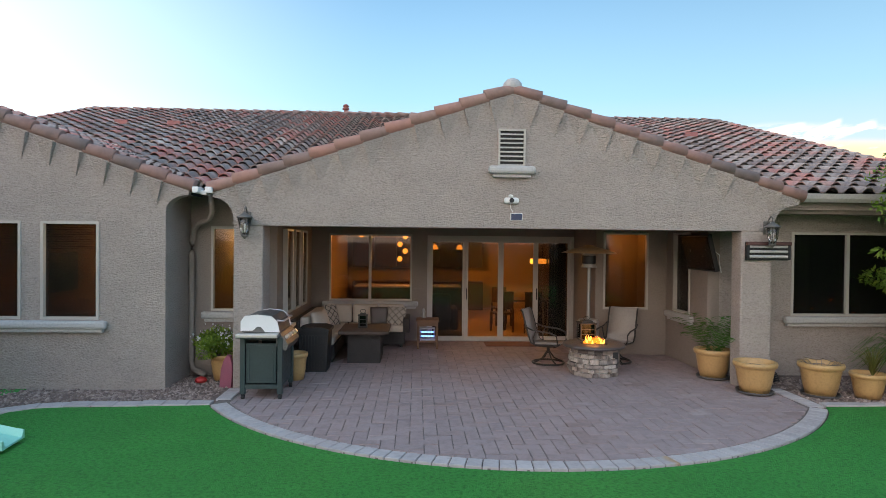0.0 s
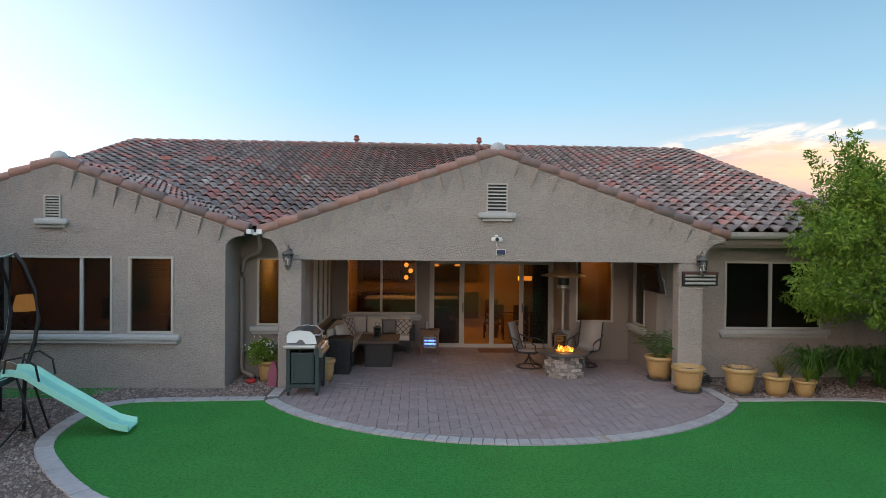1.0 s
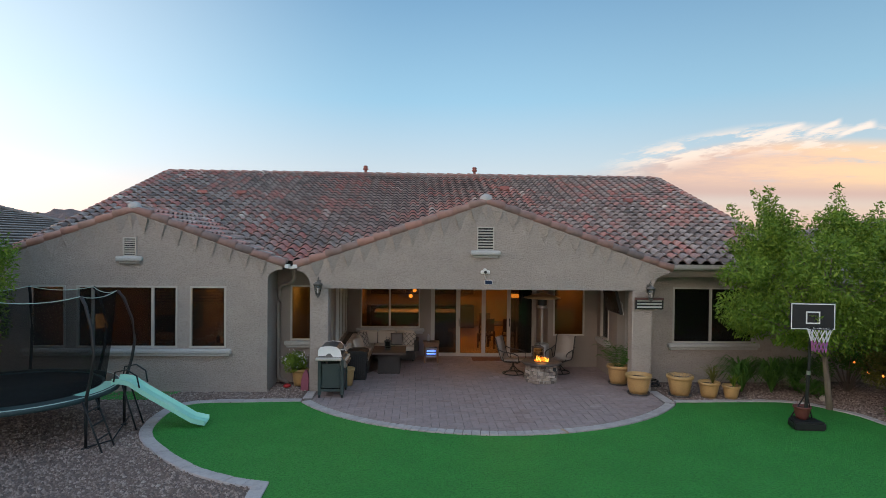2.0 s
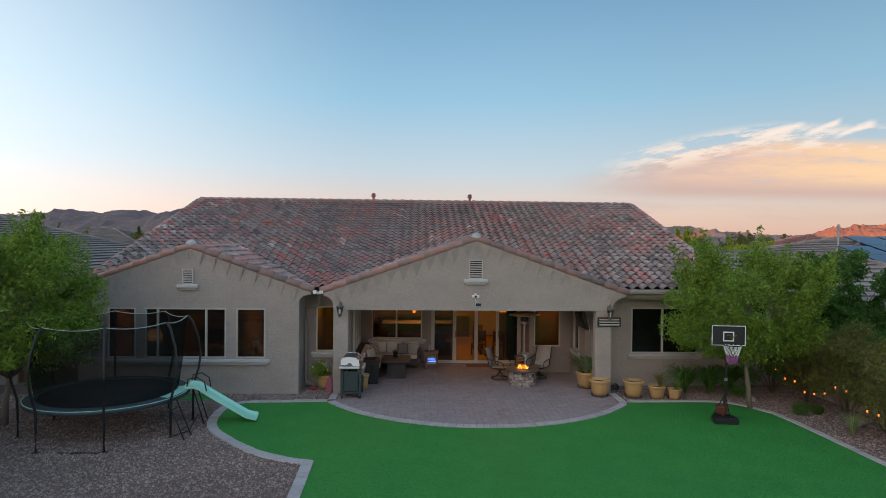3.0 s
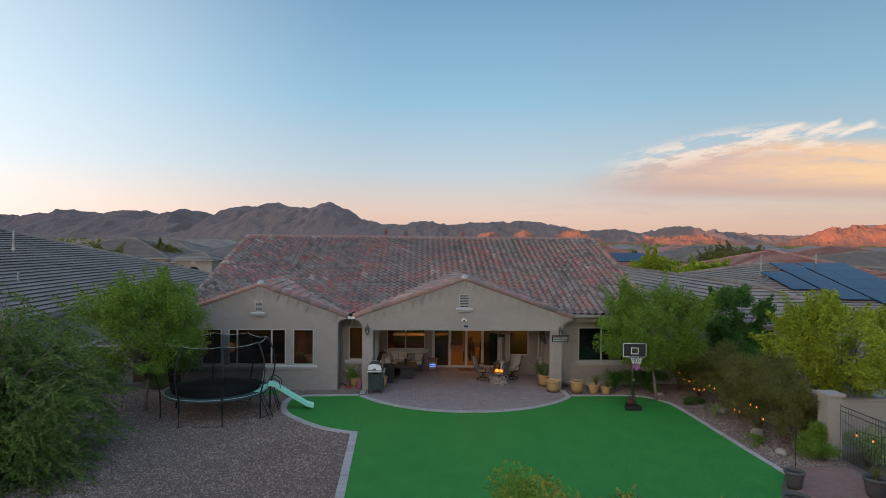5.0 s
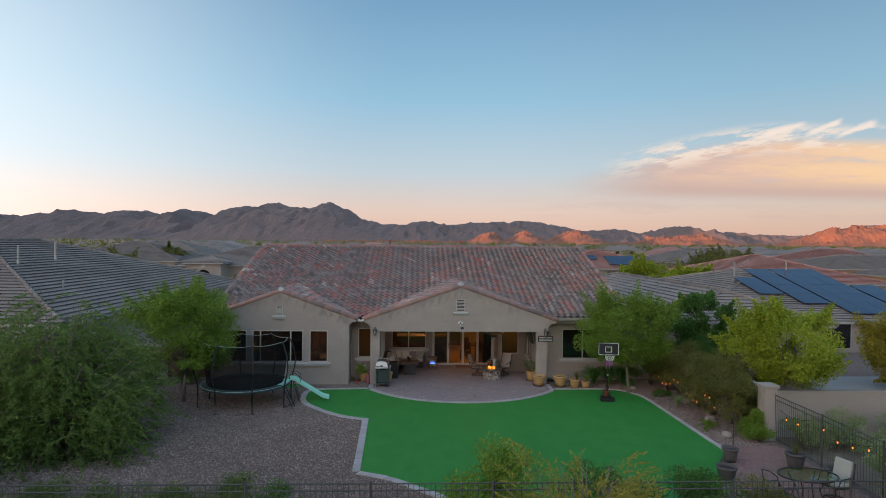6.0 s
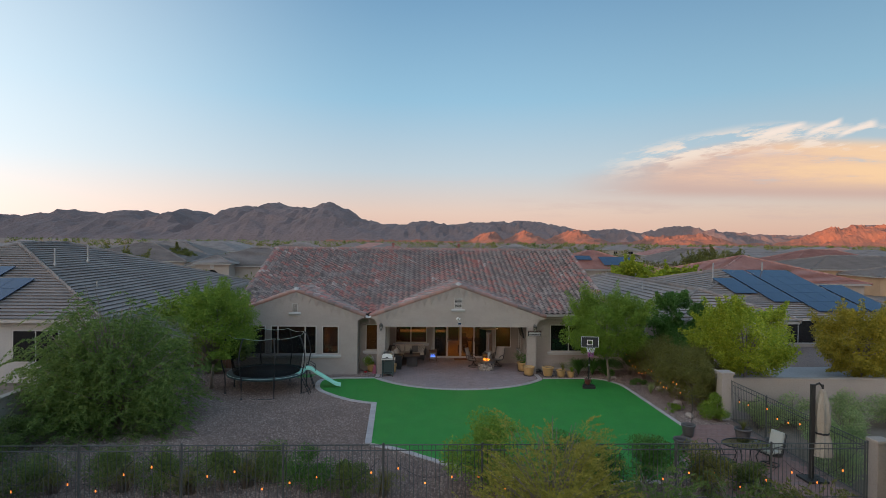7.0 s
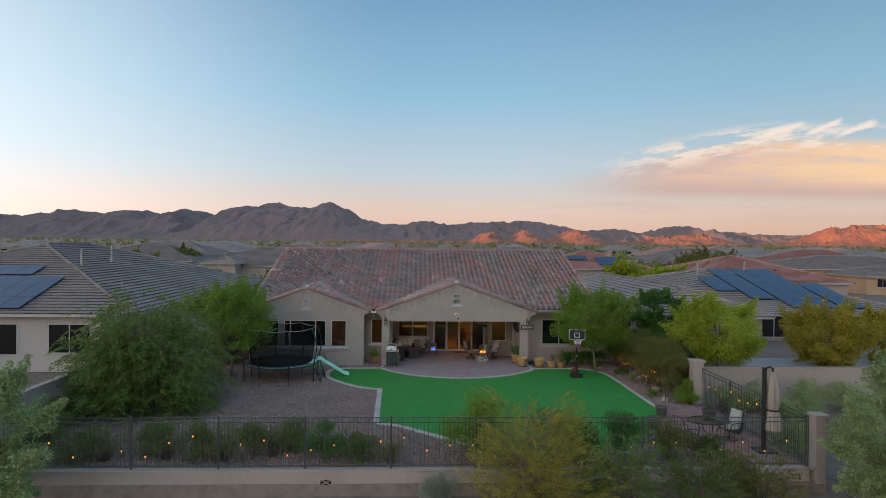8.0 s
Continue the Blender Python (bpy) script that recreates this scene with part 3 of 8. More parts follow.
# eave on the right: fascia board and gutter
eave = thing("eave_gutter", pose(0, 0, 0), "grey painted metal gutter on a taupe fascia", "gutter", kind="structure")
part("fascia", boxed(5.45, 9.15, 9.3, 9.36, 2.78, 2.98), STUCCO_SHADED, eave)
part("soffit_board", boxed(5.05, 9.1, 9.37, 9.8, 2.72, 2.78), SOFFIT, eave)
gut = bmesh.new()
prism(gut, [(9.12, 3.03), (9.14, 2.95), (9.18, 2.90), (9.297, 2.90), (9.297, 3.03), (9.28, 3.03), (9.28, 2.92), (9.19, 2.92), (9.16, 2.96), (9.14, 3.03)], 5.5, 9.15, "x")
part("gutter", gut, TRIM, eave)
part("gutter_end", boxed(5.43, 5.5, 9.11, 9.29, 2.90, 3.06), WHITE, eave)


def window(name, x0, x1, z0, z1, y, bars, sill=True, glass=GLASS_SCREEN, axis="x", label="window with a tan vinyl frame", sill_grow=0.14):
    """A framed window in a wall whose outer face lies at y; bars: the places of its upright bars, as parts of its width."""
    w = thing(name, pose(0, 0, 0), label, "window", kind="structure")
    f = 0.038

    def b(bm, a0, a1, d0, d1, c0, c1, bev=0.0):
        return box(bm, a0, a1, d0, d1, c0, c1, bev) if axis == "x" else box(bm, d0, d1, a0, a1, c0, c1, bev)
    fr = bmesh.new()
    for a in ((x0, x1, z0, z0 + f), (x0, x1, z1 - f, z1), (x0, x0 + f, z0 + f, z1 - f), (x1 - f, x1, z0 + f, z1 - f)):
        b(fr, a[0], a[1], y - 0.022, y + 0.08, a[2], a[3])
    part("window_frame", fr, FRAME, w)
    at = [x0 + f, *[x0 + (x1 - x0) * k for k in bars], x1 - f]
    for k, a in enumerate(at[1:-1]):
        part("mullion", b(bmesh.new(), a - 0.028, a + 0.028, y + 0.0, y + 0.075, z0 + f, z1 - f), FRAME, w)
    for p, q in zip(at, at[1:]):
        ob = part("pane", b(bmesh.new(), p, q, y + 0.045, y + 0.053, z0 + f, z1 - f), glass, w)
        ob.visible_shadow = False
    if sill:
        s = bmesh.new()
        b(s, x0 - sill_grow, x1 + sill_grow, y - 0.11, y - 0.003, z0 - 0.12, z0 - 0.004, 0.035)
        b(s, x0 - sill_grow + 0.05, x1 + sill_grow - 0.05, y - 0.07, y - 0.003, z0 - 0.17, z0 - 0.12, 0.01)
        part("window_sill", s, TRIM, w)
    return w


for k, (a, b_, c, d) in enumerate(WING_WINDOWS):
    window("window_%d" % (k + 1), a, b_, c, d, FACE_Y, ([], [0.155, 0.75], [])[k], sill=False)
sill = bmesh.new()
box(sill, -9.5, -4.8, FACE_Y - 0.12, FACE_Y - 0.003, 0.90, 1.02, 0.04)
box(sill, -9.44, -4.86, FACE_Y - 0.08, FACE_Y - 0.003, 0.85, 0.90, 0.01)
solid("trim_wing_sill", sill, TRIM, "long moulded grey stucco sill", "sill", "structure")
window("window_4", *MAIN_L_WINDOW, 9.8, [], glass=GLASS)
window("window_5", *RIGHT_WINDOW, 9.8, [0.47])
window("window_6", *BACK_WINDOW, 13.1, [0.49], glass=GLASS)
window("window_7", *NOOK_WINDOW, 11.5, [], glass=GLASS, sill=False)
for k in range(3):
    window("window_%d" % (8 + k), 10.25 + 0.7 * k, 10.75 + 0.7 * k, 0.95, 2.4, -2.62, [], axis="y", glass=GLASS, sill=False)
w11 = window("window_11", 10.45, 11.15, 0.95, 2.42, 4.52, [], axis="y", glass=GLASS_SCREEN, sill_grow=0.2)

door = thing("door_1", pose(0, 0, 0), "four-panel sliding glass patio door with tan frames", "door", kind="structure")
fr = bmesh.new()
for a in ((-0.12, 3.1, 2.28, 2.34), (-0.12, 3.1, 0.0, 0.04), (-0.12, -0.06, 0.04, 2.28), (3.04, 3.1, 0.04, 2.28)):
    box(fr, a[0], a[1], 13.08, 13.22, a[2], a[3])
part("door_frame", fr, FRAME, door)
for k in range(4):
    a, b_ = -0.06 + 0.775 * k, -0.06 + 0.775 * (k + 1)
    y = 13.10 if k in (1, 2) else 13.155
    leaf = bmesh.new()
    for q in ((a, a + 0.06, 0.04, 2.28), (b_ - 0.06, b_, 0.04, 2.28), (a + 0.06, b_ - 0.06, 0.04, 0.14), (a + 0.06, b_ - 0.06, 2.2, 2.28)):
        box(leaf, q[0], q[1], y, y + 0.045, q[2], q[3])
    panel = part("door_panel", leaf, FRAME, door)
    ob = part("pane", boxed(a + 0.06, b_ - 0.06, y + 0.018, y + 0.026, 0.14, 2.2), GLASS_FLY if k in (0, 3) else GLASS_DOOR, panel)
    ob.visible_shadow = False
    if k in (1, 3):
        part("door_handle", boxed(a + 0.015, a + 0.04, y - 0.035, y, 0.95, 1.2, bevel=0.008), BLACK, panel, "black pull handle")


# ---- rooms behind the glass ----
def room(name, x0, x1, y0, y1, z1=2.66, open_front=True):
    bm = bmesh.new()
    box(bm, x0, x1, y1, y1 + 0.1, 0, z1)
    box(bm, x0 - 0.1, x0, y0, y1, 0, z1)
    box(bm, x1, x1 + 0.1, y0, y1, 0, z1)
    solid("wall_" + name, bm, INNER_WALL, "warm beige interior walls", "wall", "structure")
    solid("floor_" + name, boxed(x0, x1, y0, y1, -0.02, 0.015), INNER_FLOOR, "tan tiled interior floor", "floor", "structure")
    solid("ceiling_" + name, boxed(x0 - 0.1, x1 + 0.1, y0, y1 + 0.1, z1, z1 + 0.06), INNER_WALL, "beige interior ceiling", "ceiling", "structure")


room("living", -2.6, 4.4, 13.31, 20.0)
room("nook", 4.75, 8.5, 10.02, 13.2)
room("entry", 3.44, 4.54, 11.72, 13.15)
room("bedroom", -9.9, -6.0, 9.02, 13.0)
room("bath", -5.85, -4.22, 9.02, 12.0)
room("hall", -4.0, -2.95, 10.05, 14.0)


def lamp(name, at, power, colour=(1.0, 0.56, 0.22), size=0.12):
    ob = new(name, bpy.data.lights.new(name, "POINT"))
    ob.data.energy, ob.data.color, ob.data.shadow_soft_size = power, colour, size
    ob.location = at
    return ob


lamp("kitchen_lamp", (-0.2, 16.9, 2.2), 102, (1.0, 0.46, 0.12))
lamp("dining_lamp", (2.75, 14.75, 1.55), 60, (1.0, 0.46, 0.12))
lamp("entry_lamp", (4.0, 12.5, 2.2), 8, (1.0, 0.46, 0.12))
lamp("hall_lamp", (-3.5, 12.2, 2.3), 14, (1.0, 0.68, 0.20))
lamp("bedside_light", (-8.9, 10.9, 1.75), 24, (1.0, 0.5, 0.16))
lamp("bath_lamp", (-5.0, 10.9, 2.2), 26, (1.0, 0.56, 0.2))


# ---- plants ----
def leaf_cloud(rng, centres, radii, count, size, droop=0.0, flat_=0.0, shape=2.0):
    """Small pointed leaves scattered through clumps; returns vertices and faces."""
    centres, radii = np.array(centres, float), np.array(radii, float)
    weight = radii ** 2
    pick = rng.choice(len(centres), count, p=weight / weight.sum())
    d = rng.normal(size=(count, 3))
    d /= np.linalg.norm(d, axis=1)[:, None]
    r = radii[pick] * rng.uniform(0.15, 1.0, count) ** 0.55
    pos = centres[pick] + d * r[:, None] * np.array([1, 1, 0.85])
    ax = d + rng.normal(size=(count, 3)) * 0.8
    ax[:, 2] -= droop
    ax /= np.linalg.norm(ax, axis=1)[:, None]
    side = np.cross(ax, rng.normal(size=(count, 3)))
    side /= np.linalg.norm(side, axis=1)[:, None]
    ln = size * rng.uniform(0.6, 1.35, count)[:, None]
    wd = ln / shape
    v = np.stack([pos - ax * ln * 0.5, pos + side * wd * 0.5 - ax * ln * 0.05, pos + ax * ln * 0.5, pos - side * wd * 0.5 - ax * ln * 0.05], 1).reshape(-1, 3)
    f = [(4 * i, 4 * i + 1, 4 * i + 2, 4 * i + 3) for i in range(count)]
    return v, f


def tree(name, x, y, z, height, radius, trunk, crown_z, leaves, leaf_size, material, label, seed, squash=0.8, clumps=46, droop=0.2, shape=2.0, trunk_r=0.07, category="tree", multi=1, low=0.0, shoot=1.0, shift=(0.0, 0.0)):
    """Tapered trunk, limbs, twigs and a crown of leaf clumps with gaps."""
    rng = np.random.default_rng(seed)
    t = thing(name, pose(x, y, z), label, category)
    wood = bmesh.new()
    centres, radii = [], []
    stems = []
    for s in range(multi):
        a = 2 * math.pi * s / max(1, multi) + rng.uniform(0, 1)
        lean = 0.0 if multi == 1 else 0.35 * trunk
        top = (lean * math.cos(a) + rng.normal() * 0.05, lean * math.sin(a) + rng.normal() * 0.05, trunk)
        tube(wood, [(0.02 * s, 0.0, -0.05), (top[0] * 0.4 + rng.normal() * 0.03, top[1] * 0.4 + rng.normal() * 0.03, trunk * 0.5), top], [trunk_r, trunk_r * 0.8, trunk_r * 0.65], 7)
        stems.append(top)
    for i in range(clumps):
        u = rng.uniform(-1 + low, 1)
        a = rng.uniform(0, 2 * math.pi)
        rr = math.sqrt(max(0.0, 1 - u * u)) * rng.uniform(0.45, 1.0) * (0.86 + 0.25 * math.sin(3 * a + seed) * rng.uniform(0.3, 1))
        c = (radius * rr * math.cos(a), radius * rr * math.sin(a), crown_z + u * squash * radius * rng.uniform(0.8, 1.05))
        c = (c[0] + shift[0], c[1] + shift[1], min(c[2], height - 0.12 * radius))
        centres.append(c)
        radii.append(radius * rng.uniform(0.12, 0.28))
        if i % 3 == 0:
            s = stems[i % len(stems)]
            mid = (s[0] * 0.6 + c[0] * 0.4, s[1] * 0.6 + c[1] * 0.4, s[2] * 0.45 + c[2] * 0.55)
            tube(wood, [s, mid, c], [trunk_r * 0.5, trunk_r * 0.3, trunk_r * 0.1], 5)
    # long shoots that break the outline
    for i in range(clumps // 2):
        c = Vector(centres[int(rng.integers(0, clumps))])
        out = Vector((c.x, c.y, (c.z - crown_z) * 1.2 + 0.5 * radius)).normalized()
        for k in range(1, 5):
            p = c + out * (k * 0.09 * radius * shoot)
            centres.append((p.x, p.y, p.z))
            radii.append(radius * (0.13 - 0.02 * k))
    part("trunk", wood, BARK, t)
    v, f = leaf_cloud(rng, centres, radii, leaves, leaf_size, droop, shape=shape)
    v[:, 2] = np.maximum(v[:, 2], 0.03)
    raw("crown", v, f, material, t)
    return t


def shrub(name, x, y, z, radius, height, leaves, leaf_size, material, label, seed, shape=2.4, clumps=16):
    rng = np.random.default_rng(seed)
    s = thing(name, pose(x, y, z), label, "shrub")
    wood = bmesh.new()
    centres, radii = [], []
    for i in range(clumps):
        a, rr = rng.uniform(0, 2 * math.pi), radius * rng.uniform(0.0, 0.8)
        c = (rr * math.cos(a), rr * math.sin(a), height * rng.uniform(0.25, 0.85) * (1 - 0.35 * rr / radius))
        centres.append(c)
        radii.append(min(radius, height) * rng.uniform(0.22, 0.42))
        if i % 2 == 0:
            tube(wood, [(0, 0, -0.02), (c[0] * 0.5, c[1] * 0.5, c[2] * 0.6), c], [0.018, 0.012, 0.005], 5)
    part("stem", wood, BARK, s)
    v, f = leaf_cloud(rng, centres, radii, leaves, leaf_size, 0.0, shape=shape)
    v[:, 2] = np.maximum(v[:, 2], 0.02)
    raw("foliage", v, f, material, s)
    return s


def wispy(name, x, y, z, radius, height, material, label, seed, stems=60, leaves=5000, leaf_size=0.05):
    """A desert shrub of many thin upward stems with fine leaves along them."""
    rng = np.random.default_rng(seed)
    s = thing(name, pose(x, y, z), label, "shrub")
    wood = bmesh.new()
    centres, radii = [], []
    for i in range(stems):
        a, lean = rng.uniform(0, 2 * math.pi), rng.uniform(0.05, 1.0)
        h = height * rng.uniform(0.55, 1.0) * (1 - 0.35 * lean)
        tip = Vector((radius * lean * math.cos(a), radius * lean * math.sin(a), h))
        mid = Vector((tip.x * 0.35, tip.y * 0.35, h * 0.55))
        tube(wood, [(0.1 * math.cos(a), 0.1 * math.sin(a), -0.02), mid, tip], [0.016, 0.010, 0.004], 4)
        for k in (0.45, 0.6, 0.75, 0.88, 1.0):
            p = mid.lerp(tip, (k - 0.4) / 0.6)
            for j in range(2):
                centres.append((p.x + rng.normal() * 0.09 * radius, p.y + rng.normal() * 0.09 * radius, p.z + rng.normal() * 0.06 * radius))
                radii.append(radius * rng.uniform(0.05, 0.11))
    part("stem", wood, BARK, s)
    v, f = leaf_cloud(rng, centres, radii, leaves, leaf_size, -0.5, shape=3.5)
    v[:, 2] = np.maximum(v[:, 2], 0.02)
    raw("foliage", v, f, material, s)
    return s


def plumes(name, x, y, z, radius, height, material, label, seed, limbs=26, sprays=900, leaflets=60, leaf_size=0.06, rise=0.3, sag=0.5, spray_len=0.8, low=0.25, category="shrub", trunk_r=0.07, shape=4.0):
    """A desert tree or shrub of many fine feathered sprays: each spray leaves a limb, arches by its rise and sag, and carries narrow leaflets."""
    rng = np.random.default_rng(seed)
    t = thing(name, pose(x, y, z), label, category)
    wood = bmesh.new()
    ends = []
    for i in range(limbs):
        a, lean = rng.uniform(0, 2 * math.pi), rng.uniform(0.12, 1.0) ** 0.7
        h = height * (0.94 - 0.5 * lean ** 2.2) * rng.uniform(0.72, 1.0)
        tip = np.array([radius * 0.82 * lean * math.cos(a), radius * 0.82 * lean * math.sin(a), h])
        mid = np.array([tip[0] * 0.35, tip[1] * 0.35, h * 0.6])
        tube(wood, [(0.12 * math.cos(a), 0.12 * math.sin(a), -0.03), tuple(mid), tuple(tip)], [trunk_r * rng.uniform(0.35, 0.8), trunk_r * 0.3, 0.006], 5)
        ends.append((mid, tip))
    part("trunk", wood, BARK, t)
    pick = rng.integers(0, limbs, sprays)
    k = rng.uniform(0, 1, sprays) ** 0.7
    mids, tips = np.array([e[0] for e in ends])[pick], np.array([e[1] for e in ends])[pick]
    root = mids + (tips - mids) * k[:, None] + rng.normal(size=(sprays, 3)) * 0.07 * radius
    root[:, 2] -= rng.uniform(0, low, sprays) * height * (1 - 0.5 * k)
    ang = np.arctan2(root[:, 1], root[:, 0]) + rng.normal(size=sprays) * 0.8
    ln = spray_len * rng.uniform(0.5, 1.2, sprays)
    out = np.stack([np.cos(ang), np.sin(ang), rise + rng.normal(size=sprays) * 0.25], 1)
    out /= np.linalg.norm(out, axis=1)[:, None]
    u = rng.uniform(0.05, 1, (sprays, leaflets))
    pos = root[:, None] + out[:, None] * (ln[:, None] * u)[..., None]
    pos[..., 2] -= sag * ln[:, None] * u ** 2
    width = 0.10 * ln[:, None] * (1.05 - u)
    pos += rng.normal(size=pos.shape) * width[..., None] * np.array([1, 1, 0.55])
    n = sprays * leaflets
    pos = pos.reshape(-1, 3)
    ax = np.repeat(out, leaflets, 0) + rng.normal(size=(n, 3)) * 0.55
    ax[:, 2] -= sag * 0.8 * u.reshape(-1)
    ax /= np.linalg.norm(ax, axis=1)[:, None]
    side = np.cross(ax, rng.normal(size=(n, 3)))
    side /= np.linalg.norm(side, axis=1)[:, None]
    size = leaf_size * rng.uniform(0.6, 1.4, n)[:, None]
    w = size / shape
    v = np.stack([pos - ax * size * 0.5, pos + side * w * 0.5, pos + ax * size * 0.5, pos - side * w * 0.5], 1).reshape(-1, 3)
    v[:, 2] = np.maximum(v[:, 2], 0.03)
    raw("crown", v, [(4 * i, 4 * i + 1, 4 * i + 2, 4 * i + 3) for i in range(n)], material, t)
    return t


def tuft(name, x, y, z, radius, height, blades, width, material, label, seed, arch=0.5, category="plant"):
    """Long arching strap leaves out of one heart."""
    rng = np.random.default_rng(seed)
    v, f = [], []
    for i in range(blades):
        a = rng.uniform(0, 2 * math.pi)
        out, h = radius * rng.uniform(0.25, 1.0), height * rng.uniform(0.55, 1.0)
        d, s = np.array([math.cos(a), math.sin(a)]), np.array([-math.sin(a), math.cos(a)])
        base = len(v)
        for k in range(5):
            t = k / 4
            r = out * (t ** 1.4)
            zz = h * (math.sin(t * math.pi * (0.5 + 0.28 * arch * out / radius)))
            w = width * (1 - t) * (0.6 + 1.2 * t) + 0.002
            for q in (-0.5, 0.5):
                v.append((d[0] * r + s[0] * w * q, d[1] * r + s[1] * w * q, max(zz, 0.01)))
        for k in range(4):
            b = base + 2 * k
            f.append((b, b + 1, b + 3, b + 2))
    ob = raw(name, v, f, material)
    ob.matrix_world = pose(x, y, z)
    return tagged(ob, label, category)


tree("tree", 8.3, 7.2, 0.0, 4.3, 2.4, 1.15, 2.6, 60000, 0.098, LEAF, "green leafy ornamental tree in the gravel bed", 3, squash=0.70, clumps=105, shift=(0.0, 0.55), low=0.35, shape=2.9, trunk_r=0.075)
tree("tree", 12.75, 9.6, 0.7, 3.65, 1.75, 0.6, 1.8, 30000, 0.105, LEAF_DARK, "dark green leafy tree behind the block wall", 5, squash=0.95, clumps=70)
tree("tree", 13.25, 4.0, 0.7, 3.2, 2.3, 0.8, 1.95, 50000, 0.092, LEAF_YELLOW, "yellow-green leafy tree in the neighbouring yard", 7, squash=0.65, clumps=90)
tree("tree", 18.9, 4.6, 0.75, 3.0, 2.4, 0.7, 1.75, 46000, 0.095, LEAF_AMBER, "amber-green leafy tree in the neighbouring yard", 8, squash=0.58, clumps=90)
tree("tree", 22.3, 5.6, 0.75, 2.7, 2.0, 0.6, 1.5, 16000, 0.115, LEAF_AMBER, "amber-green leafy tree in the neighbouring yard", 18, squash=0.6, clumps=36)
tree("tree", -10.25, 5.9, 0.0, 4.35, 2.5, 1.1, 2.8, 64000, 0.098, LEAF, "green leafy ornamental tree beside the trampoline", 11, squash=0.72, clumps=115, low=0.3, shape=2.9, trunk_r=0.085)
plumes("mesquite_tree", -11.9, 0.4, 0.0, 3.4, 6.0, LEAF_MESQ, "feathery dark grey-green mesquite tree on the gravel", 13, 70, 2900, 52, 0.095, 0.15, 0.5, 0.95, 0.7, "tree", 0.10, 3.0)
tree("desert_tree", -12.6, -8.9, -0.6, 4.0, 2.2, 0.9, 2.3, 46000, 0.11, LEAF_GREY, "pale grey-green desert tree outside the fence", 15, squash=0.8, clumps=60, shape=3.0, multi=3)
tree("desert_tree", 12.4, -8.6, -0.6, 4.6, 2.3, 0.7, 2.3, 95000, 0.105, LEAF_GREY, "pale grey-green desert tree outside the fence", 16, squash=0.9, clumps=70, shape=3.0, multi=3)
plumes("palo_verde", 2.2, -7.9, -0.6, 2.7, 3.55, LEAF_GOLD, "sparse yellow-green palo verde outside the fence", 21, 64, 1100, 44, 0.075, 0.9, 0.25, 0.75, 0.55, "shrub", 0.04, 4.5)
plumes("desert_shrub", 4.7, -8.0, -0.6, 1.6, 2.5, LEAF_MESQ, "sparse olive desert shrub outside the fence", 22, 34, 420, 44, 0.075, 0.8, 0.3, 0.55, 0.5, "shrub", 0.03, 4.0)
plumes("desert_shrub", 6.6, -8.2, -0.6, 1.7, 2.2, LEAF_SHADE, "sparse olive desert shrub outside the fence", 23, 34, 420, 44, 0.075, 0.8, 0.3, 0.55, 0.5, "shrub", 0.03, 4.0)
plumes("desert_shrub", 8.6, -7.9, -0.6, 1.6, 1.9, LEAF_OLIVE, "sparse olive desert shrub outside the fence", 24, 30, 320, 40, 0.075, 0.8, 0.3, 0.5, 0.5, "shrub", 0.03, 4.0)
shrub("grey_bush", -0.5, -7.5, -0.6, 0.75, 0.95, 9000, 0.05, LEAF_PALE, "round pale grey-green desert bush below the wall", 25)
shrub("bush", 1.0, -5.6, 0.0, 1.35, 2.55, 12000, 0.07, LEAF, "bright green bush inside the fence", 26, clumps=26)
shrub("bush", 3.3, -5.5, 0.0, 1.2, 1.75, 8000, 0.07, LEAF_DARK, "dark green hedge bush inside the fence", 27)
shrub("bush", 5.1, -5.6, 0.0, 1.2, 1.6, 8000, 0.07, LEAF_DARK, "dark green hedge bush inside the fence", 28)
shrub("bush", 6.8, -5.7, 0.0, 1.0, 1.45, 6000, 0.07, LEAF_OLIVE, "olive bush inside the fence", 29)
shrub("bush", -3.9, -5.6, 0.0, 0.95, 1.3, 7000, 0.055, LEAF_DARK, "rounded dark green bush inside the fence", 30)
for k, (bx, by, br, bh) in enumerate([(-5.6, -5.3, 0.9, 1.1), (-7.0, -5.7, 0.9, 1.0), (-8.8, -5.5, 0.8, 0.9), (-10.6, -5.6, 0.9, 1.0), (-1.9, -5.9, 0.6, 0.8)]):
    wispy("thin_shrub", bx, by, 0.0, br, bh, LEAF_OLIVE, "thin olive shrub by the iron fence", 40 + k, 34, 2200, 0.05)
for k, (bx, by, br, bh) in enumerate([(-5.2, -4.7, 0.9, 1.0), (-6.2, -5.5, 0.8, 1.1), (-7.8, -5.2, 0.9, 1.1), (-9.5, -5.0, 0.9, 1.0), (-11.2, -5.3, 0.9, 1.0), (-2.9, -5.7, 0.6, 0.8), (8.0, -5.9, 0.5, 0.8)]):
    shrub("fence_shrub", bx, by, 0.0, br * 1.2, bh * 1.2, 6500, 0.06, LEAF_SHADE, "loose dark green shrub on gravel by the fence", 120 + k, clumps=18)
for k, (bx, by, br, bh) in enumerate([(-12.6, 8.6, 0.9, 1.5), (-13.4, 7.2, 0.8, 1.3), (-11.2, 9.1, 0.7, 1.0), (-13.6, 5.4, 0.8, 1.2), (-13.5, -3.7, 0.9, 1.5), (-13.7, -2.2, 0.8, 1.4), (-12.9, -5.0, 0.8, 1.1)]):
    shrub("shade_shrub", bx, by, 0.0, br, bh, 5200, 0.06, LEAF_SHADE, "dark green shrub by the block wall", 160 + k, clumps=20)
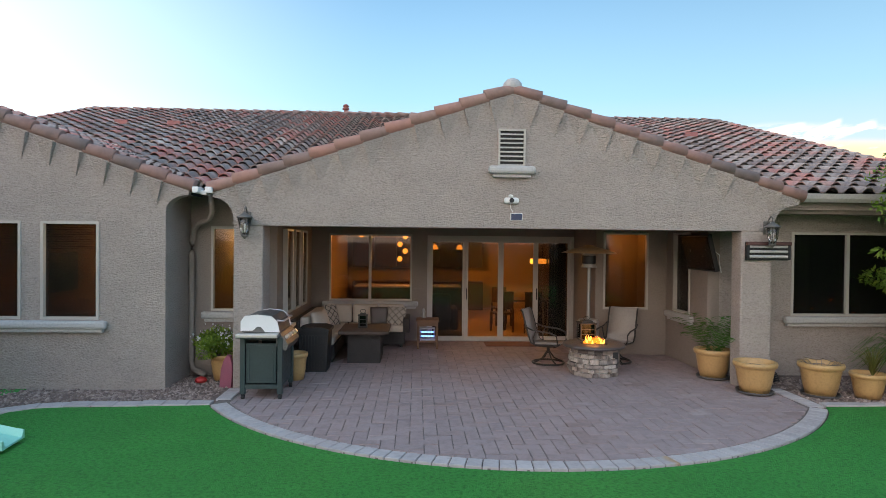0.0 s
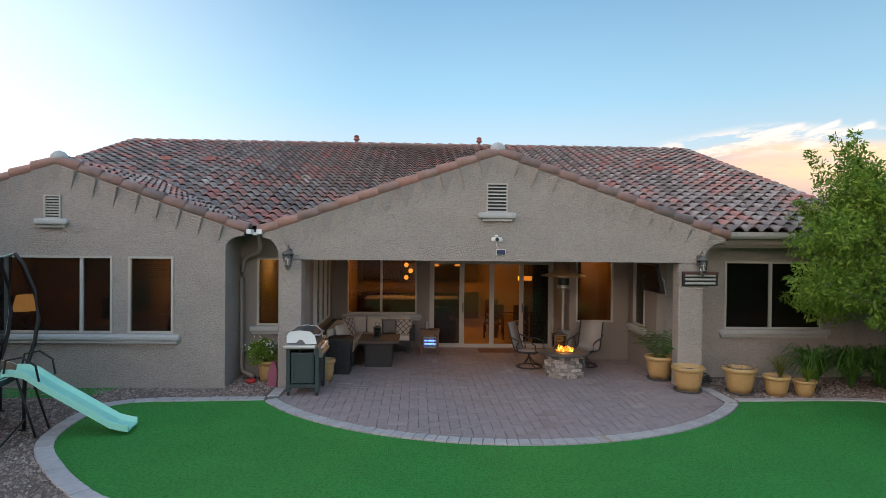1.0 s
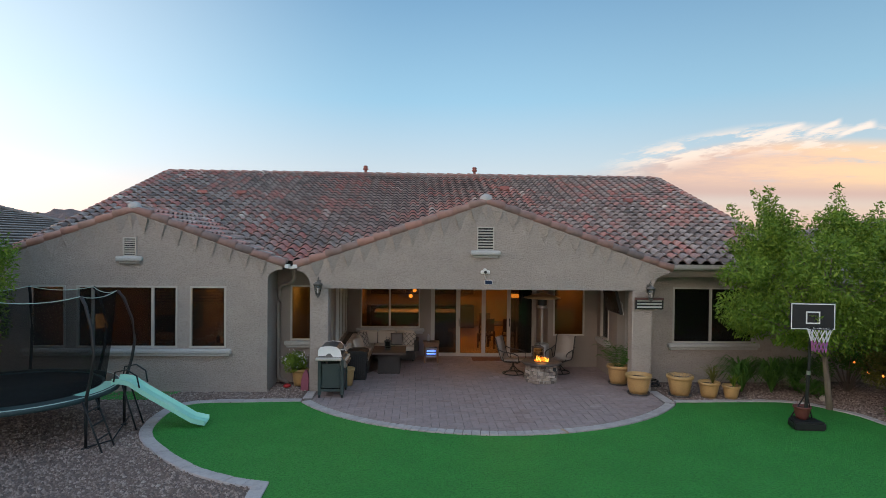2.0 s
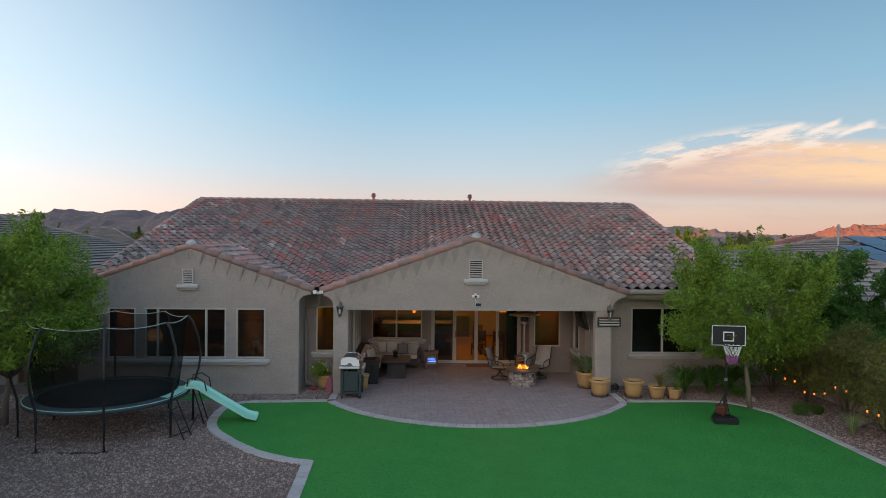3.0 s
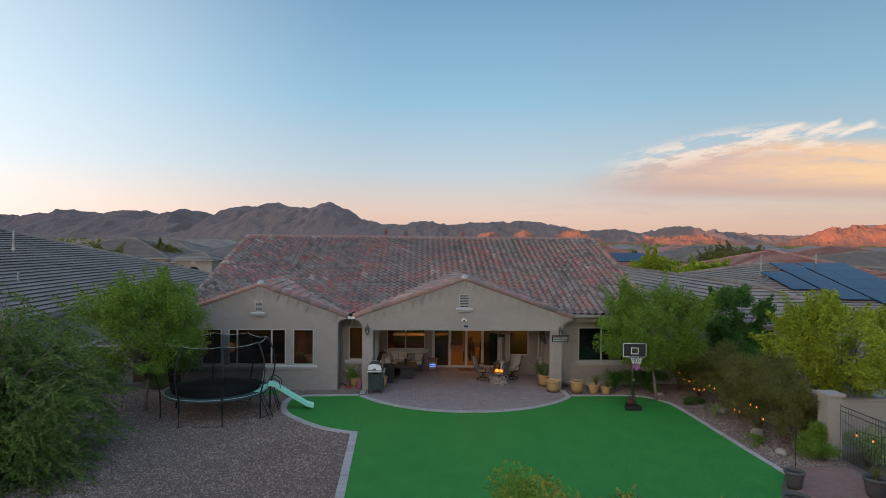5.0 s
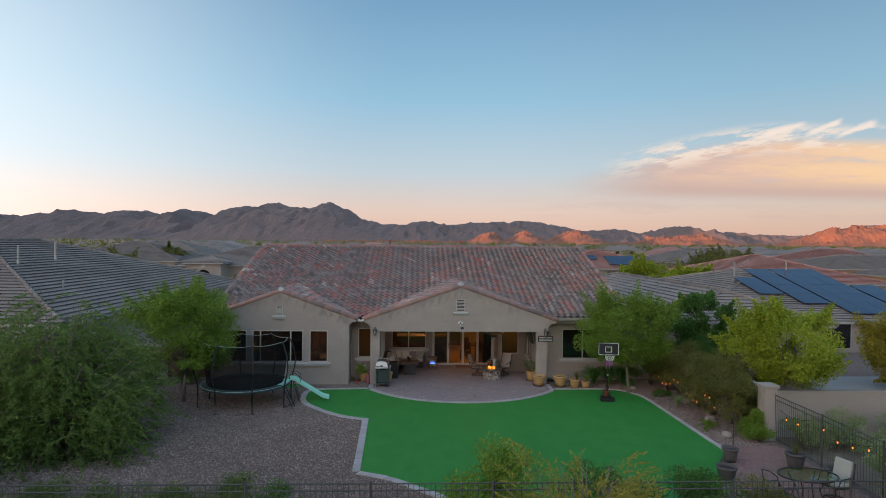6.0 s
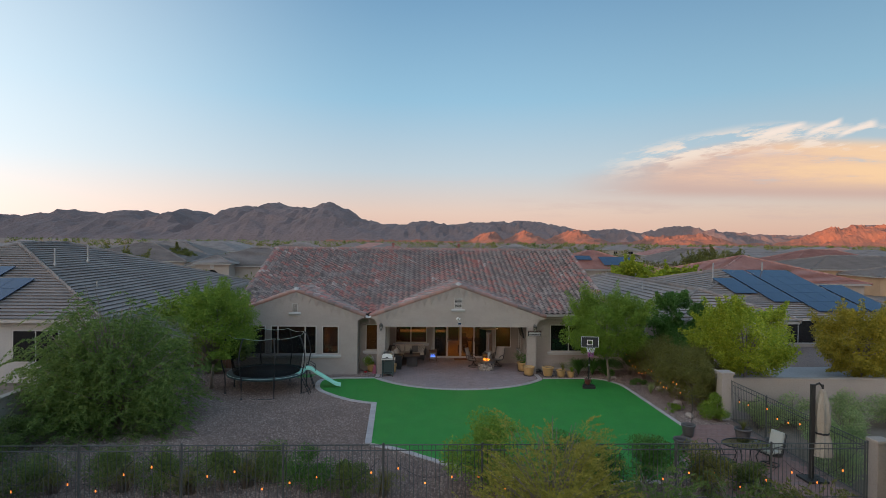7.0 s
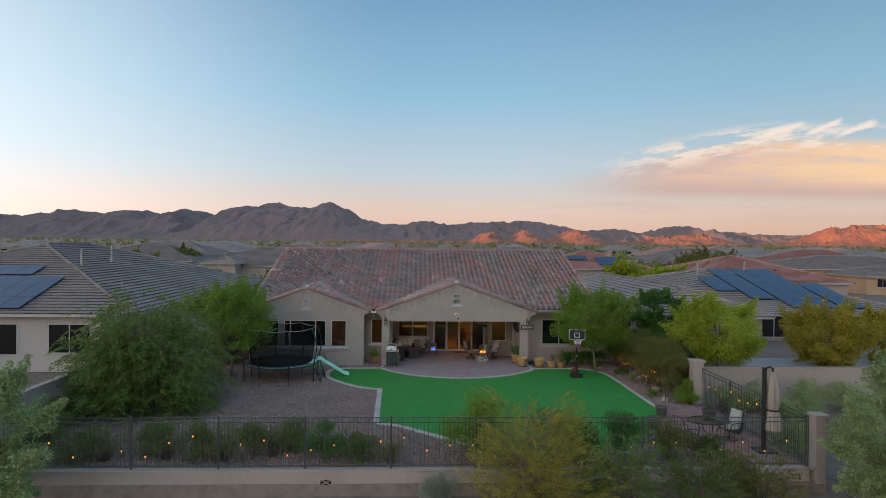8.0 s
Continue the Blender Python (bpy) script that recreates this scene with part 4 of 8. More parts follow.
# planted bed along the block wall
for k, (bx, by, br, bh, m_) in enumerate([(10.2, 7.7, 1.0, 1.9, LEAF_OLIVE), (10.4, 6.4, 1.0, 2.2, LEAF_OLIVE), (10.4, 5.1, 1.1, 2.2, LEAF_OLIVE), (10.4, 3.8, 1.1, 2.1, LEAF_OLIVE),
                                          (10.5, 2.7, 0.9, 2.1, LEAF_OLIVE), (10.45, 1.9, 0.75, 1.9, LEAF_OLIVE), (9.9, 8.9, 0.9, 1.9, LEAF_DARK)]):
    shrub("bed_shrub", bx, by, 0.0, br * 1.15, bh * 1.3, 11000, 0.065, m_, "dense dark olive shrub against the block wall", 60 + k, clumps=34)
for k, (bx, by, br, bh, m_) in enumerate([(12.0, 8.2, 1.0, 2.5, LEAF_DARK), (12.2, 6.4, 0.9, 2.3, LEAF_OLIVE), (12.0, 4.8, 0.8, 2.1, LEAF_OLIVE)]):
    shrub("hedge_shrub", bx, by, 0.73, br, bh - 0.7, 6000, 0.07, m_, "olive shrub behind the block wall", 66 + k, clumps=26)
shrub("bush", 10.45, 0.75, 0.0, 0.8, 1.2, 6500, 0.065, LEAF, "bright green rounded bush by the iron fence", 70)
for k, (bx, by, br, bh) in enumerate([(12.6, 1.8, 0.9, 1.6), (14.2, 2.0, 1.0, 1.5), (16.0, 1.6, 1.1, 1.8), (18.2, 1.9, 1.1, 1.6), (13.2, -1.5, 1.0, 1.5), (12.3, -3.6, 1.0, 1.4), (14.6, -0.6, 1.1, 1.6), (15.2, -3.5, 1.2, 1.6)]):
    shrub("slope_shrub", bx, by, -0.6, br, bh, 5200, 0.075, LEAF_GREY, "grey-green desert shrub below the neighbouring wall", 140 + k, clumps=22)
shrub("low_bush", 9.55, 6.6, 0.0, 0.5, 0.35, 1200, 0.06, LEAF_DARK, "low dark green ground cover", 71)
shrub("low_bush", 9.4, 2.2, 0.0, 0.5, 0.3, 1200, 0.06, LEAF, "low green ground cover", 72)
tuft("desert_spoon", 9.45, 4.9, 0.0, 0.6, 0.6, 90, 0.02, LEAF_GREY, "spiky grey-green desert plant on gravel", 73)
for k, (bx, by) in enumerate([(7.2, 8.75), (7.9, 8.7), (8.6, 8.9)]):
    tuft("strap_leaf_plant", bx, by, 0.0, 1.0, 0.85, 210, 0.05, LEAF_DARK, "dark green strap-leaved plant against the wall", 80 + k, 1.2)
shrub("small_bush", 8.5, 8.3, 0.0, 0.45, 0.5, 1300, 0.06, LEAF_DARK, "small dark green bush by the tree", 85)

# boulders in the bed
def boulder(x, y, r, seed):
    rng = random.Random(seed)
    bm = bmesh.new()
    bmesh.ops.create_icosphere(bm, subdivisions=2, radius=r)
    for v in bm.verts:
        v.co *= 0.85 + 0.3 * noise.noise(v.co * (1.6 / r) + Vector((seed, 0, 0)))
        v.co.z *= 0.65
    ob = solid("boulder", bm, BLOCK, "tan landscape boulder on gravel", "boulder", group="landscape boulders")
    ob.matrix_world = pose(x, y, r * 0.35, 0, 0, rng.uniform(0, 360))


for k, (bx, by, br) in enumerate([(9.9, 3.1, 0.22), (9.6, 1.3, 0.2), (10.1, 5.6, 0.2)]):
    boulder(bx, by, br, 3 + k)


# ---- yard walls and fences ----
def block_wall(name, x0, x1, y0, y1, z0, z1, label):
    bm = boxed(x0, x1, y0, y1, z0, z1)
    box(bm, x0 - 0.025, x1 + 0.025, y0 - 0.025, y1 + 0.025, z1 + 0.002, z1 + 0.07, 0.012)
    return solid(name, bm, BLOCK, label, "wall", "structure")


block_wall("wall_yard_right", 11.0, 11.2, 1.2, 9.9, -0.6, 1.55, "tan stuccoed block garden wall")
block_wall("wall_yard_left", -14.6, -14.4, -6.5, 12.0, -0.6, 1.5, "tan stuccoed block garden wall")
block_wall("wall_return_left", -14.4, -12.5, 9.9, 10.1, 0, 1.5, "tan stuccoed block garden wall")
gate = thing("side_gate", pose(-11.32, 9.98, 0.0), "dark brown slatted wooden side gate", "gate")
for k in range(16):
    part("slat", boxed(-1.16 + 0.146 * k, -1.16 + 0.146 * k + 0.132, -0.012, 0.012, 0.06, 1.72, bevel=0.004), WOOD, gate)
for gz in (0.3, 1.45):
    part("rail", boxed(-1.17, 1.17, 0.013, 0.05, gz, gz + 0.09), WOOD, gate)
part("latch", boxed(0.02, 0.12, -0.04, -0.013, 0.98, 1.02), IRON, gate)
block_wall("wall_return_right", 8.75, 11.0, 9.9, 10.1, 0, 1.55, "tan stuccoed block garden wall")
low = boxed(-30, 10.75, -6.72, -6.5, -0.75, 0.05)
box(low, -30, 10.75, -6.735, -6.485, 0.052, 0.10, 0.01)
solid("wall_retaining", low, BLOCK, "tan stuccoed retaining wall under the iron fence", "wall", "structure")
block_wall("wall_neighbour", 11.25, 34.0, 3.1, 3.3, -0.7, 1.05, "pale tan block wall of the neighbouring yard")
flat("neighbour_yard", [(11.25, 3.32), (34, 3.32), (34, 13.9), (11.25, 13.9)], -0.1, 0.75, GRAVEL, "tan gravel of the neighbouring yard", "gravel")
flat("pool_deck", [(15.0, 3.32), (30, 3.32), (30, 7.0), (15.0, 7.0)], 0.75, 0.80, CONCRETE, "pale grey neighbouring pool deck", "deck")


vb = thing("vent_block", pose(-3.73, -6.735, -0.26), "decorative pierced block in the retaining wall", "vent block")
part("frame", boxed(-0.2, 0.2, 0.0, 0.012, -0.1, 0.1), BLOCK, vb)
# black plates on the face stand in for the shade inside the piercings
for sx in (-1, 1):
    part("shade_plate", prism(bmesh.new(), [(sx * 0.16, 0.07), (sx * 0.02, 0.0), (sx * 0.16, -0.07)], -0.006, -0.001), BLACK, vb)
for sz in (-1, 1):
    part("shade_plate", prism(bmesh.new(), [(-0.12, sz * 0.08), (0.12, sz * 0.08), (0.0, sz * 0.02)], -0.006, -0.001), BLACK, vb)


def pillar(x, y, z0, z1, w=0.42):
    t = thing("pillar", pose(x, y, 0), "tan stuccoed wall pillar with a cap", "pillar", "fence pillars")
    part("shaft", boxed(-w / 2, w / 2, -w / 2, w / 2, z0, z1, bevel=0.015), BLOCK, t)
    part("cap", boxed(-w / 2 - 0.05, w / 2 + 0.05, -w / 2 - 0.05, w / 2 + 0.05, z1 + 0.001, z1 + 0.1, bevel=0.02), BLOCK, t)


pillar(10.85, 1.05, -0.6, 1.76, 0.44)
pillar(11.08, -6.6, -0.75, 1.62, 0.34)


def iron_fence(a, b, z0, z1, label):
    """Iron panel fence: posts, rails and pickets between two points."""
    a, b = Vector((*a, 0)), Vector((*b, 0))
    n = max(1, round((b - a).length / 2.4))
    t = thing("iron_fence", pose(0, 0, 0), label, "fence", "iron fences")
    d = (b - a).normalized()
    s = Vector((-d.y, d.x, 0))
    for i in range(n + 1):
        p = a.lerp(b, i / n)
        post = bmesh.new()
        rod(post, (p.x, p.y, z0 - 0.05), (p.x, p.y, z1 + 0.03), 0.03, seg=4)
        part("post", post, FENCE_IRON, t)
    for z in (z0 + 0.08, z1 - 0.16, z1 - 0.02):
        rail = bmesh.new()
        rod(rail, (a.x, a.y, z), (b.x, b.y, z), 0.015, seg=4)
        part("rail", rail, FENCE_IRON, t)
    bars = int((b - a).length / 0.11)
    picket = bmesh.new()
    rod(picket, (0, 0, z0 + 0.03), (0, 0, z1 - 0.02), 0.0068, seg=4)
    first = None
    for i in range(1, bars):
        p = a.lerp(b, i / bars)
        if first is None:
            first = part("picket", picket, FENCE_IRON, t)
            first.location = p
        else:
            ob = new("picket", first.data)
            ob.parent = t
            ob.location = p
    return t


iron_fence((-14.4, -6.6), (10.7, -6.6), 0.12, 1.62, "dark iron picket fence on the retaining wall")
iron_fence((11.0, 0.85), (10.97, -6.35), 0.0, 1.55, "dark iron picket fence along the terrace")
curb = boxed(10.85, 11.12, -6.35, 0.85, -0.7, -0.01)
solid("wall_terrace", curb, BLOCK, "tan retaining wall under the terrace fence", "wall", "structure")


def bulb_string(name, points, per, sag, label, droop=0.07):
    """Festoon lights: a cable that sags from hook to hook, with a bulb on a short socket every step."""
    t = thing(name, pose(0, 0, 0), label, "string lights")
    pts, at = [], []
    luck = random.Random(len(points) * 7 + per)
    for p, q in zip(points, points[1:]):
        p, q = Vector(p) + Vector((0, 0, luck.uniform(-0.2, 0.02))), Vector(q)
        for i in range(per * 3):
            k = i / (per * 3)
            w = p.lerp(q, k) - Vector((0, 0, sag * 4 * k * (1 - k)))
            pts.append(w)
            if i % 3 == 1 and luck.random() > 0.22:
                at.append(w - Vector((0, 0, luck.uniform(0, 0.06))))
    pts.append(Vector(points[-1]))
    part("cable", tube(bmesh.new(), pts, 0.006, 4), BLACK, t)
    socket = rod(bmesh.new(), (0, 0, 0), (0, 0, -droop), 0.011, seg=6)
    bulb = lathe(bmesh.new(), [(0.008, 0.0), (0.016, -0.015), (0.021, -0.035), (0.015, -0.055), (0.004, -0.064)], 8)
    s0 = b0 = None
    for w in at:
        if s0 is None:
            s0 = part("socket", socket, BLACK, t)
            b0 = part("bulb", bulb, BULB, t, "lit warm bulb")
            s, b = s0, b0
        else:
            s, b = new("socket", s0.data), new("bulb", b0.data)
            s.parent = b.parent = t
        s.location, b.location = w, w - Vector((0, 0, droop))
    return t


bulb_string("string_lights", [(9.7, y, 1.3 - 0.45 * (i % 2)) for i, y in enumerate([9.0, 7.2, 5.6, 4.2, 2.9, 1.4])], 4, 0.25, "string of lit warm bulbs draped over shrubs")
bulb_string("string_lights", [(10.93, 0.9, 1.45), (10.93, -1.5, 1.45), (10.93, -3.9, 1.45), (10.93, -6.3, 1.45)], 4, 0.28, "string of lit warm bulbs along the terrace fence")
bulb_string("string_lights", [(-14.0 + 2.05 * i, -6.55, 1.5 - 0.35 * ((i * 7) % 3) / 2) for i in range(13)], 3, 0.6, "string of lit warm bulbs hung along the iron fence")


# ---- neighbouring houses ----
def hip_house(x0, x1, y0, y1, z0, eave, slope, label, wall=BLOCK, roof_mat=GREY_TILE, courses=True, windows=(), group="neighbouring houses"):
    """A one-storey house with a hipped tile roof laid in courses."""
    h = thing("house", pose(0, 0, z0), label, "house", group)
    o = 0.5
    body = boxed(x0 + o, x1 - o, y0 + o, y1 - o, 0, eave - 0.05)
    part("wall", body, wall, h)
    run = min(x1 - x0, y1 - y0) / 2
    r = bmesh.new()
    n = max(4, int(run / 0.36)) if courses else 5
    step = run / n
    last = None
    for i in range(n):
        a, b = i * step, (i + 1) * step
        rings = []
        for e, z, o2 in ((a, eave + slope * a + 0.05, 0.06), (b, eave + slope * b, 0.0)):
            rings.append([r.verts.new(q) for q in ((x0 + e - o2, y0 + e - o2, z), (x1 - e + o2, y0 + e - o2, z), (x1 - e + o2, y1 - e + o2, z), (x0 + e - o2, y1 - e + o2, z))])
        for k in range(4):
            j = (k + 1) % 4
            if last:
                r.faces.new((last[k], last[j], rings[0][j], rings[0][k]))
            r.faces.new((rings[0][k], rings[0][j], rings[1][j], rings[1][k]))
        last = rings[1]
    part("roof", r, roof_mat, h)
    part("fascia", boxed(x0 + 0.06, x1 - 0.06, y0 + 0.06, y1 - 0.06, eave - 0.17, eave - 0.004), TRIM, h)
    if courses:
        cap = bmesh.new()
        w2 = (x1 - x0) / 2
        apex = [(x0 + run, y0 + run, eave + slope * run + 0.05), (x1 - run, y0 + run, eave + slope * run + 0.05)]
        far = [(x0 + run, y1 - run, eave + slope * run + 0.05), (x1 - run, y1 - run, eave + slope * run + 0.05)]
        for p, q in (((x0, y0, eave), apex[0]), ((x1, y0, eave), apex[1]), ((x0, y1, eave), far[0]), ((x1, y1, eave), far[1]), (apex[0], far[1])):
            p, q = Vector(p), Vector(q)
            m = max(2, int((q - p).length / 0.4))
            for i in range(m):
                rod(cap, p.lerp(q, i / m), p.lerp(q, (i + 1.05) / m), 0.13, 0.105, 6, False)
        part("ridge_tiles", cap, roof_mat, h)
    for (face_, a0, a1, c0, c1) in windows:
        fr, gl = bmesh.new(), bmesh.new()
        if face_ == "front":
            box(fr, a0 - 0.06, a1 + 0.06, y0 + o - 0.04, y0 + o - 0.002, c0 - 0.06, c1 + 0.06)
            box(gl, a0, (a0 + a1) / 2 - 0.03, y0 + o - 0.055, y0 + o - 0.041, c0, c1)
            box(gl, (a0 + a1) / 2 + 0.03, a1, y0 + o - 0.055, y0 + o - 0.041, c0, c1)
        else:
            xw = x1 - o if face_ == "right" else x0 + o
            s = 1 if face_ == "right" else -1
            box(fr, xw + s * 0.002, xw + s * 0.04, a0 - 0.06, a1 + 0.06, c0 - 0.06, c1 + 0.06)
            box(gl, xw + s * 0.041, xw + s * 0.055, a0, a1, c0, c1)
        w = part("window", fr, TRIM, h)
        part("pane", gl, SCREEN, w)
    return h


PALE_STUCCO = mat("pale_stucco", (0.43, 0.40, 0.37), (0.39, 0.365, 0.34), 4, 0.92, bump=0.5, bump_scale=30)
nl = hip_house(-35.5, -15.3, 6.5, 32.0, 0.0, 3.0, 0.325, "pale grey stucco neighbouring house with grey tile roof", wall=PALE_STUCCO, windows=[("front", -19.6, -17.6, 1.0, 2.4), ("front", -23.6, -21.2, 0.9, 2.4), ("right", 8.2, 8.9, 1.2, 2.2), ("right", 10.6, 11.3, 1.2, 2.2)])
nr = hip_house(13.1, 31.0, 12.6, 33.0, 0.0, 2.5, 0.245, "beige stucco neighbouring house with grey tile roof", windows=[("front", 20.3, 22.4, 1.0, 2.3), ("front", 25.0, 27.0, 1.0, 2.3)])
hip_house(11.9, 19.8, 10.3, 36.0, 0.0, 2.6, 0.34, "hipped wing of the beige neighbouring house", windows=[("front", 13.6, 15.0, 1.0, 2.2), ("left", 13.5, 15.0, 1.1, 2.2)])


def solar_panels(x0, y0, z0, slope, cols, rows, w, d, label):
    """A tilted array of framed dark blue panels lying on a roof slope."""
    t = thing("solar_array", pose(x0, y0, z0, math.degrees(math.atan(slope)), 0, 0), label, "solar panels")
    first = None
    for i in range(cols):
        for j in range(rows):
            if first is None:
                bm = boxed(0.01, w - 0.01, 0.01, d - 0.01, 0.0, 0.04)
                first = ob = part("panel", bm, SOLAR, t)
            else:
                ob = new("panel", first.data)
                ob.parent = t
            ob.location = (i * w, j * d, 0)
    return t


for sx, sy, cols, rows, w, d in ((19.35, 16.5, 1, 2, 1.5, 1.62), (21.0, 14.9, 1, 4, 1.62, 1.72), (22.75, 13.3, 3, 5, 1.03, 1.72), (26.0, 13.3, 1, 3, 1.6, 1.7)):
    solar_panels(sx, sy, 2.5 + 0.245 * (sy - 12.6) + 0.13, 0.245, cols, rows, w, d, "dark blue solar panels on the neighbouring roof")
for sx, sy, cols, rows, w, d in ((-29.15, 6.8, 8, 3, 1.02, 1.44), (-29.15, 11.2, 6, 1, 1.02, 1.44)):
    solar_panels(sx, sy, 3.0 + 0.325 * (sy - 6.5) + 0.12, 0.325, cols, rows, w, d, "dark blue solar panels on the neighbouring roof")


def roof_pipe(x, y, z, h, material=ALU, cap=0.0, label="grey metal roof vent pipe"):
    t = thing("roof_vent_pipe", pose(x, y, z), label, "vent pipe", "roof vent pipes")
    part("pipe", rod(bmesh.new(), (0, 0, -0.1), (0, 0, h), 0.055, seg=10), material, t)
    part("collar", rod(bmesh.new(), (0, 0, -0.05), (0, 0, 0.1), 0.09, 0.06, 10), material, t)
    if cap:
        part("cap", lathe(bmesh.new(), [(0.06, h - 0.02), (cap, h), (cap, h + 0.05), (cap * 0.7, h + 0.06), (cap * 0.7, h + 0.1), (cap, h + 0.11), (cap * 0.5, h + 0.17)], 12), material, t)


RED_METAL = mat("red_painted_vent", (0.33, 0.11, 0.09), None, 9, 0.6)
roof_pipe(-2.68, 19.7, 6.0, 0.42, RED_METAL, 0.11, "rust red capped roof vent pipe")
roof_pipe(1.77, 19.7, 6.0, 0.42, RED_METAL, 0.11, "rust red capped roof vent pipe")
for px, py, pz, ph in ((-21.5, 13.5, 5.2, 0.9), (-20.2, 14.5, 5.4, 0.9), (-18.4, 12.0, 3.9, 0.5), (19.5, 19.8, 4.2, 1.2), (23.9, 21.4, 4.5, 0.95), (14.6, 20.0, 3.55, 0.5), (16.6, 17.5, 3.65, 0.4)):
    roof_pipe(px, py, pz, ph)
for vx, vy in ((-7.8, 15.6), (-6.5, 15.6), (6.6, 15.2), (2.6, 16.8)):
    v = solid("roof_vent", prism(bmesh.new(), [(-0.13, 0), (0.13, 0), (0.13, 0.12), (-0.13, 0.05)], -0.16, 0.16, "x"), RED_METAL, "rust red metal roof vent", "roof vent", group="roof vents")
    v.matrix_world = pose(vx, vy, z_main(vy) + 0.05, 17.4, 0, 180)

RED_TILE = piece_mat("terracotta_far_tile", [(0.0, (0.30, 0.135, 0.105)), (0.5, (0.42, 0.20, 0.16)), (1.0, (0.52, 0.30, 0.25))], 0.9, 0.3, 30, 5, 0.2)
# houses of the town, far off
town = random.Random(5)
spots = [(28, 39.5, 18, 18), (-33, 64, 17, 15), (-14, 70, 18, 16), (17, 62, 16, 15), (46, 88, 20, 16), (90, 76, 22, 18), (-58, 78, 20, 18), (-36, 96, 20, 16), (8, 92, 20, 16), (44, 92, 20, 16), (74, 98, 22, 16), (-70, 118, 22, 18)]
for i in range(26):
    spots.append((town.uniform(-150, 200), 115 + i * 6.5 + town.uniform(-3, 3), town.uniform(16, 24), town.uniform(14, 18)))
for i, (hx, hy, w, d) in enumerate(spots):
    red = i in (0, 2, 3) or (i > 8 and i % 4 == 2)
    hip_house(hx, hx + w, hy, hy + d, 0.0, 2.7 if i == 0 else 3.0, 0.29 if i == 0 else 0.32, "far stucco house with %s tile roof" % ("terracotta" if red else "grey-brown"), BLOCK, RED_TILE if red else GREY_TILE, i < 12,
              [("front", hx + w * 0.2, hx + w * 0.3, 1.0, 2.3), ("front", hx + w * 0.6, hx + w * 0.75, 1.0, 2.3)], "far houses")
TAN_STUCCO = mat("tan_stucco", (0.50, 0.33, 0.20), None, 3, 0.9)
hip_house(55.5, 80.0, 64.0, 80.0, 0.0, 3.2, 0.22, "tan stucco house with weathered tile roof", TAN_STUCCO, GREY_TILE, True, [("left", 68, 69.5, 1.2, 2.4), ("left", 73, 74.5, 1.2, 2.4)], "far houses")
hip_house(59.5, 76.0, 56.0, 65.0, 0.0, 2.6, 0.25, "low tan stucco wing with tile roof", TAN_STUCCO, GREY_TILE, True, [("front", 61.5, 63.0, 1.1, 2.2), ("front", 66.5, 68.0, 1.1, 2.2)], "far houses")
solar_panels(25.2, 63.2, 3.55, 0.32, 4, 2, 1.15, 1.75, "dark solar panels on a far roof")
solar_panels(21.0, 65.2, 4.2, 0.32, 3, 1, 1.02, 1.75, "dark solar panels on a far roof")
# entrance pavilion of the house behind, with its arch
pav = hip_house(-31.2, -25.8, 61.0, 66.4, 0.0, 3.4, 0.36, "square stucco entrance pavilion with a grey tile roof", BLOCK, GREY_TILE, True, (), "far houses")
arch = [(-29.4, 0.0), (-27.6, 0.0), *[(-28.5 + 0.9 * math.cos(math.pi * k / 10), 1.6 + 0.9 * math.sin(math.pi * k / 10)) for k in range(11)]]
# dark plate on the wall stands in for the shade within the arch
part("archway_shade_plate", prism(bmesh.new(), arch, 61.44, 61.497), SCREEN, pav, "dark plate for the shaded arched doorway")
part("niche", lathe(bmesh.new(), [(0.28, -0.02), (0.30, 0.02), (0.26, 0.04), (0.02, 0.04)], 16), TRIM, pav).matrix_local = pose(-28.5, 61.47, 2.95, 90, 0, 0)

# scrub and trees of the town as one mass of clumps
rng = np.random.default_rng(77)
cx, cr, cz = [], [], []
for i in range(950):
    yy = 40 + 560 * rng.uniform() ** 1.9
    xx = rng.uniform(-0.85, 0.85) * (yy + 25)
    if (5 < yy < 36 and -38 < xx < 45) or (40 < xx < 85 and yy < 80):
        continue
    r_ = rng.uniform(0.8, 2.3)
    base_z = 0.0
    for k in range(5):
        cx.append((xx + rng.normal() * r_ * 0.7, yy + rng.normal() * r_ * 0.7, base_z + r_ * rng.uniform(0.4, 1.4)))
        cr.append(r_ * rng.uniform(0.45, 0.8))
v, f = leaf_cloud(rng, cx, cr, 170000, 0.38, 0, shape=1.6)
tagged(raw("town_trees", v, f, LEAF_OLIVE), "distant olive desert trees and scrub among houses", "trees", kind="stuff")
rng = np.random.default_rng(78)
cx, cr = [], []
for i in range(700):
    yy = 450 + 1250 * rng.uniform()
    xx = rng.uniform(-0.85, 0.85) * yy
    cx.append((xx, yy, rng.uniform(0.5, 2.5)))
    cr.append(rng.uniform(2.0, 4.5))
v, f = leaf_cloud(rng, cx, cr, 24000, 1.5, 0, shape=1.5)
tagged(raw("far_scrub", v, f, LEAF_SHADE), "far olive desert scrub below the mountains", "scrub", kind="stuff")
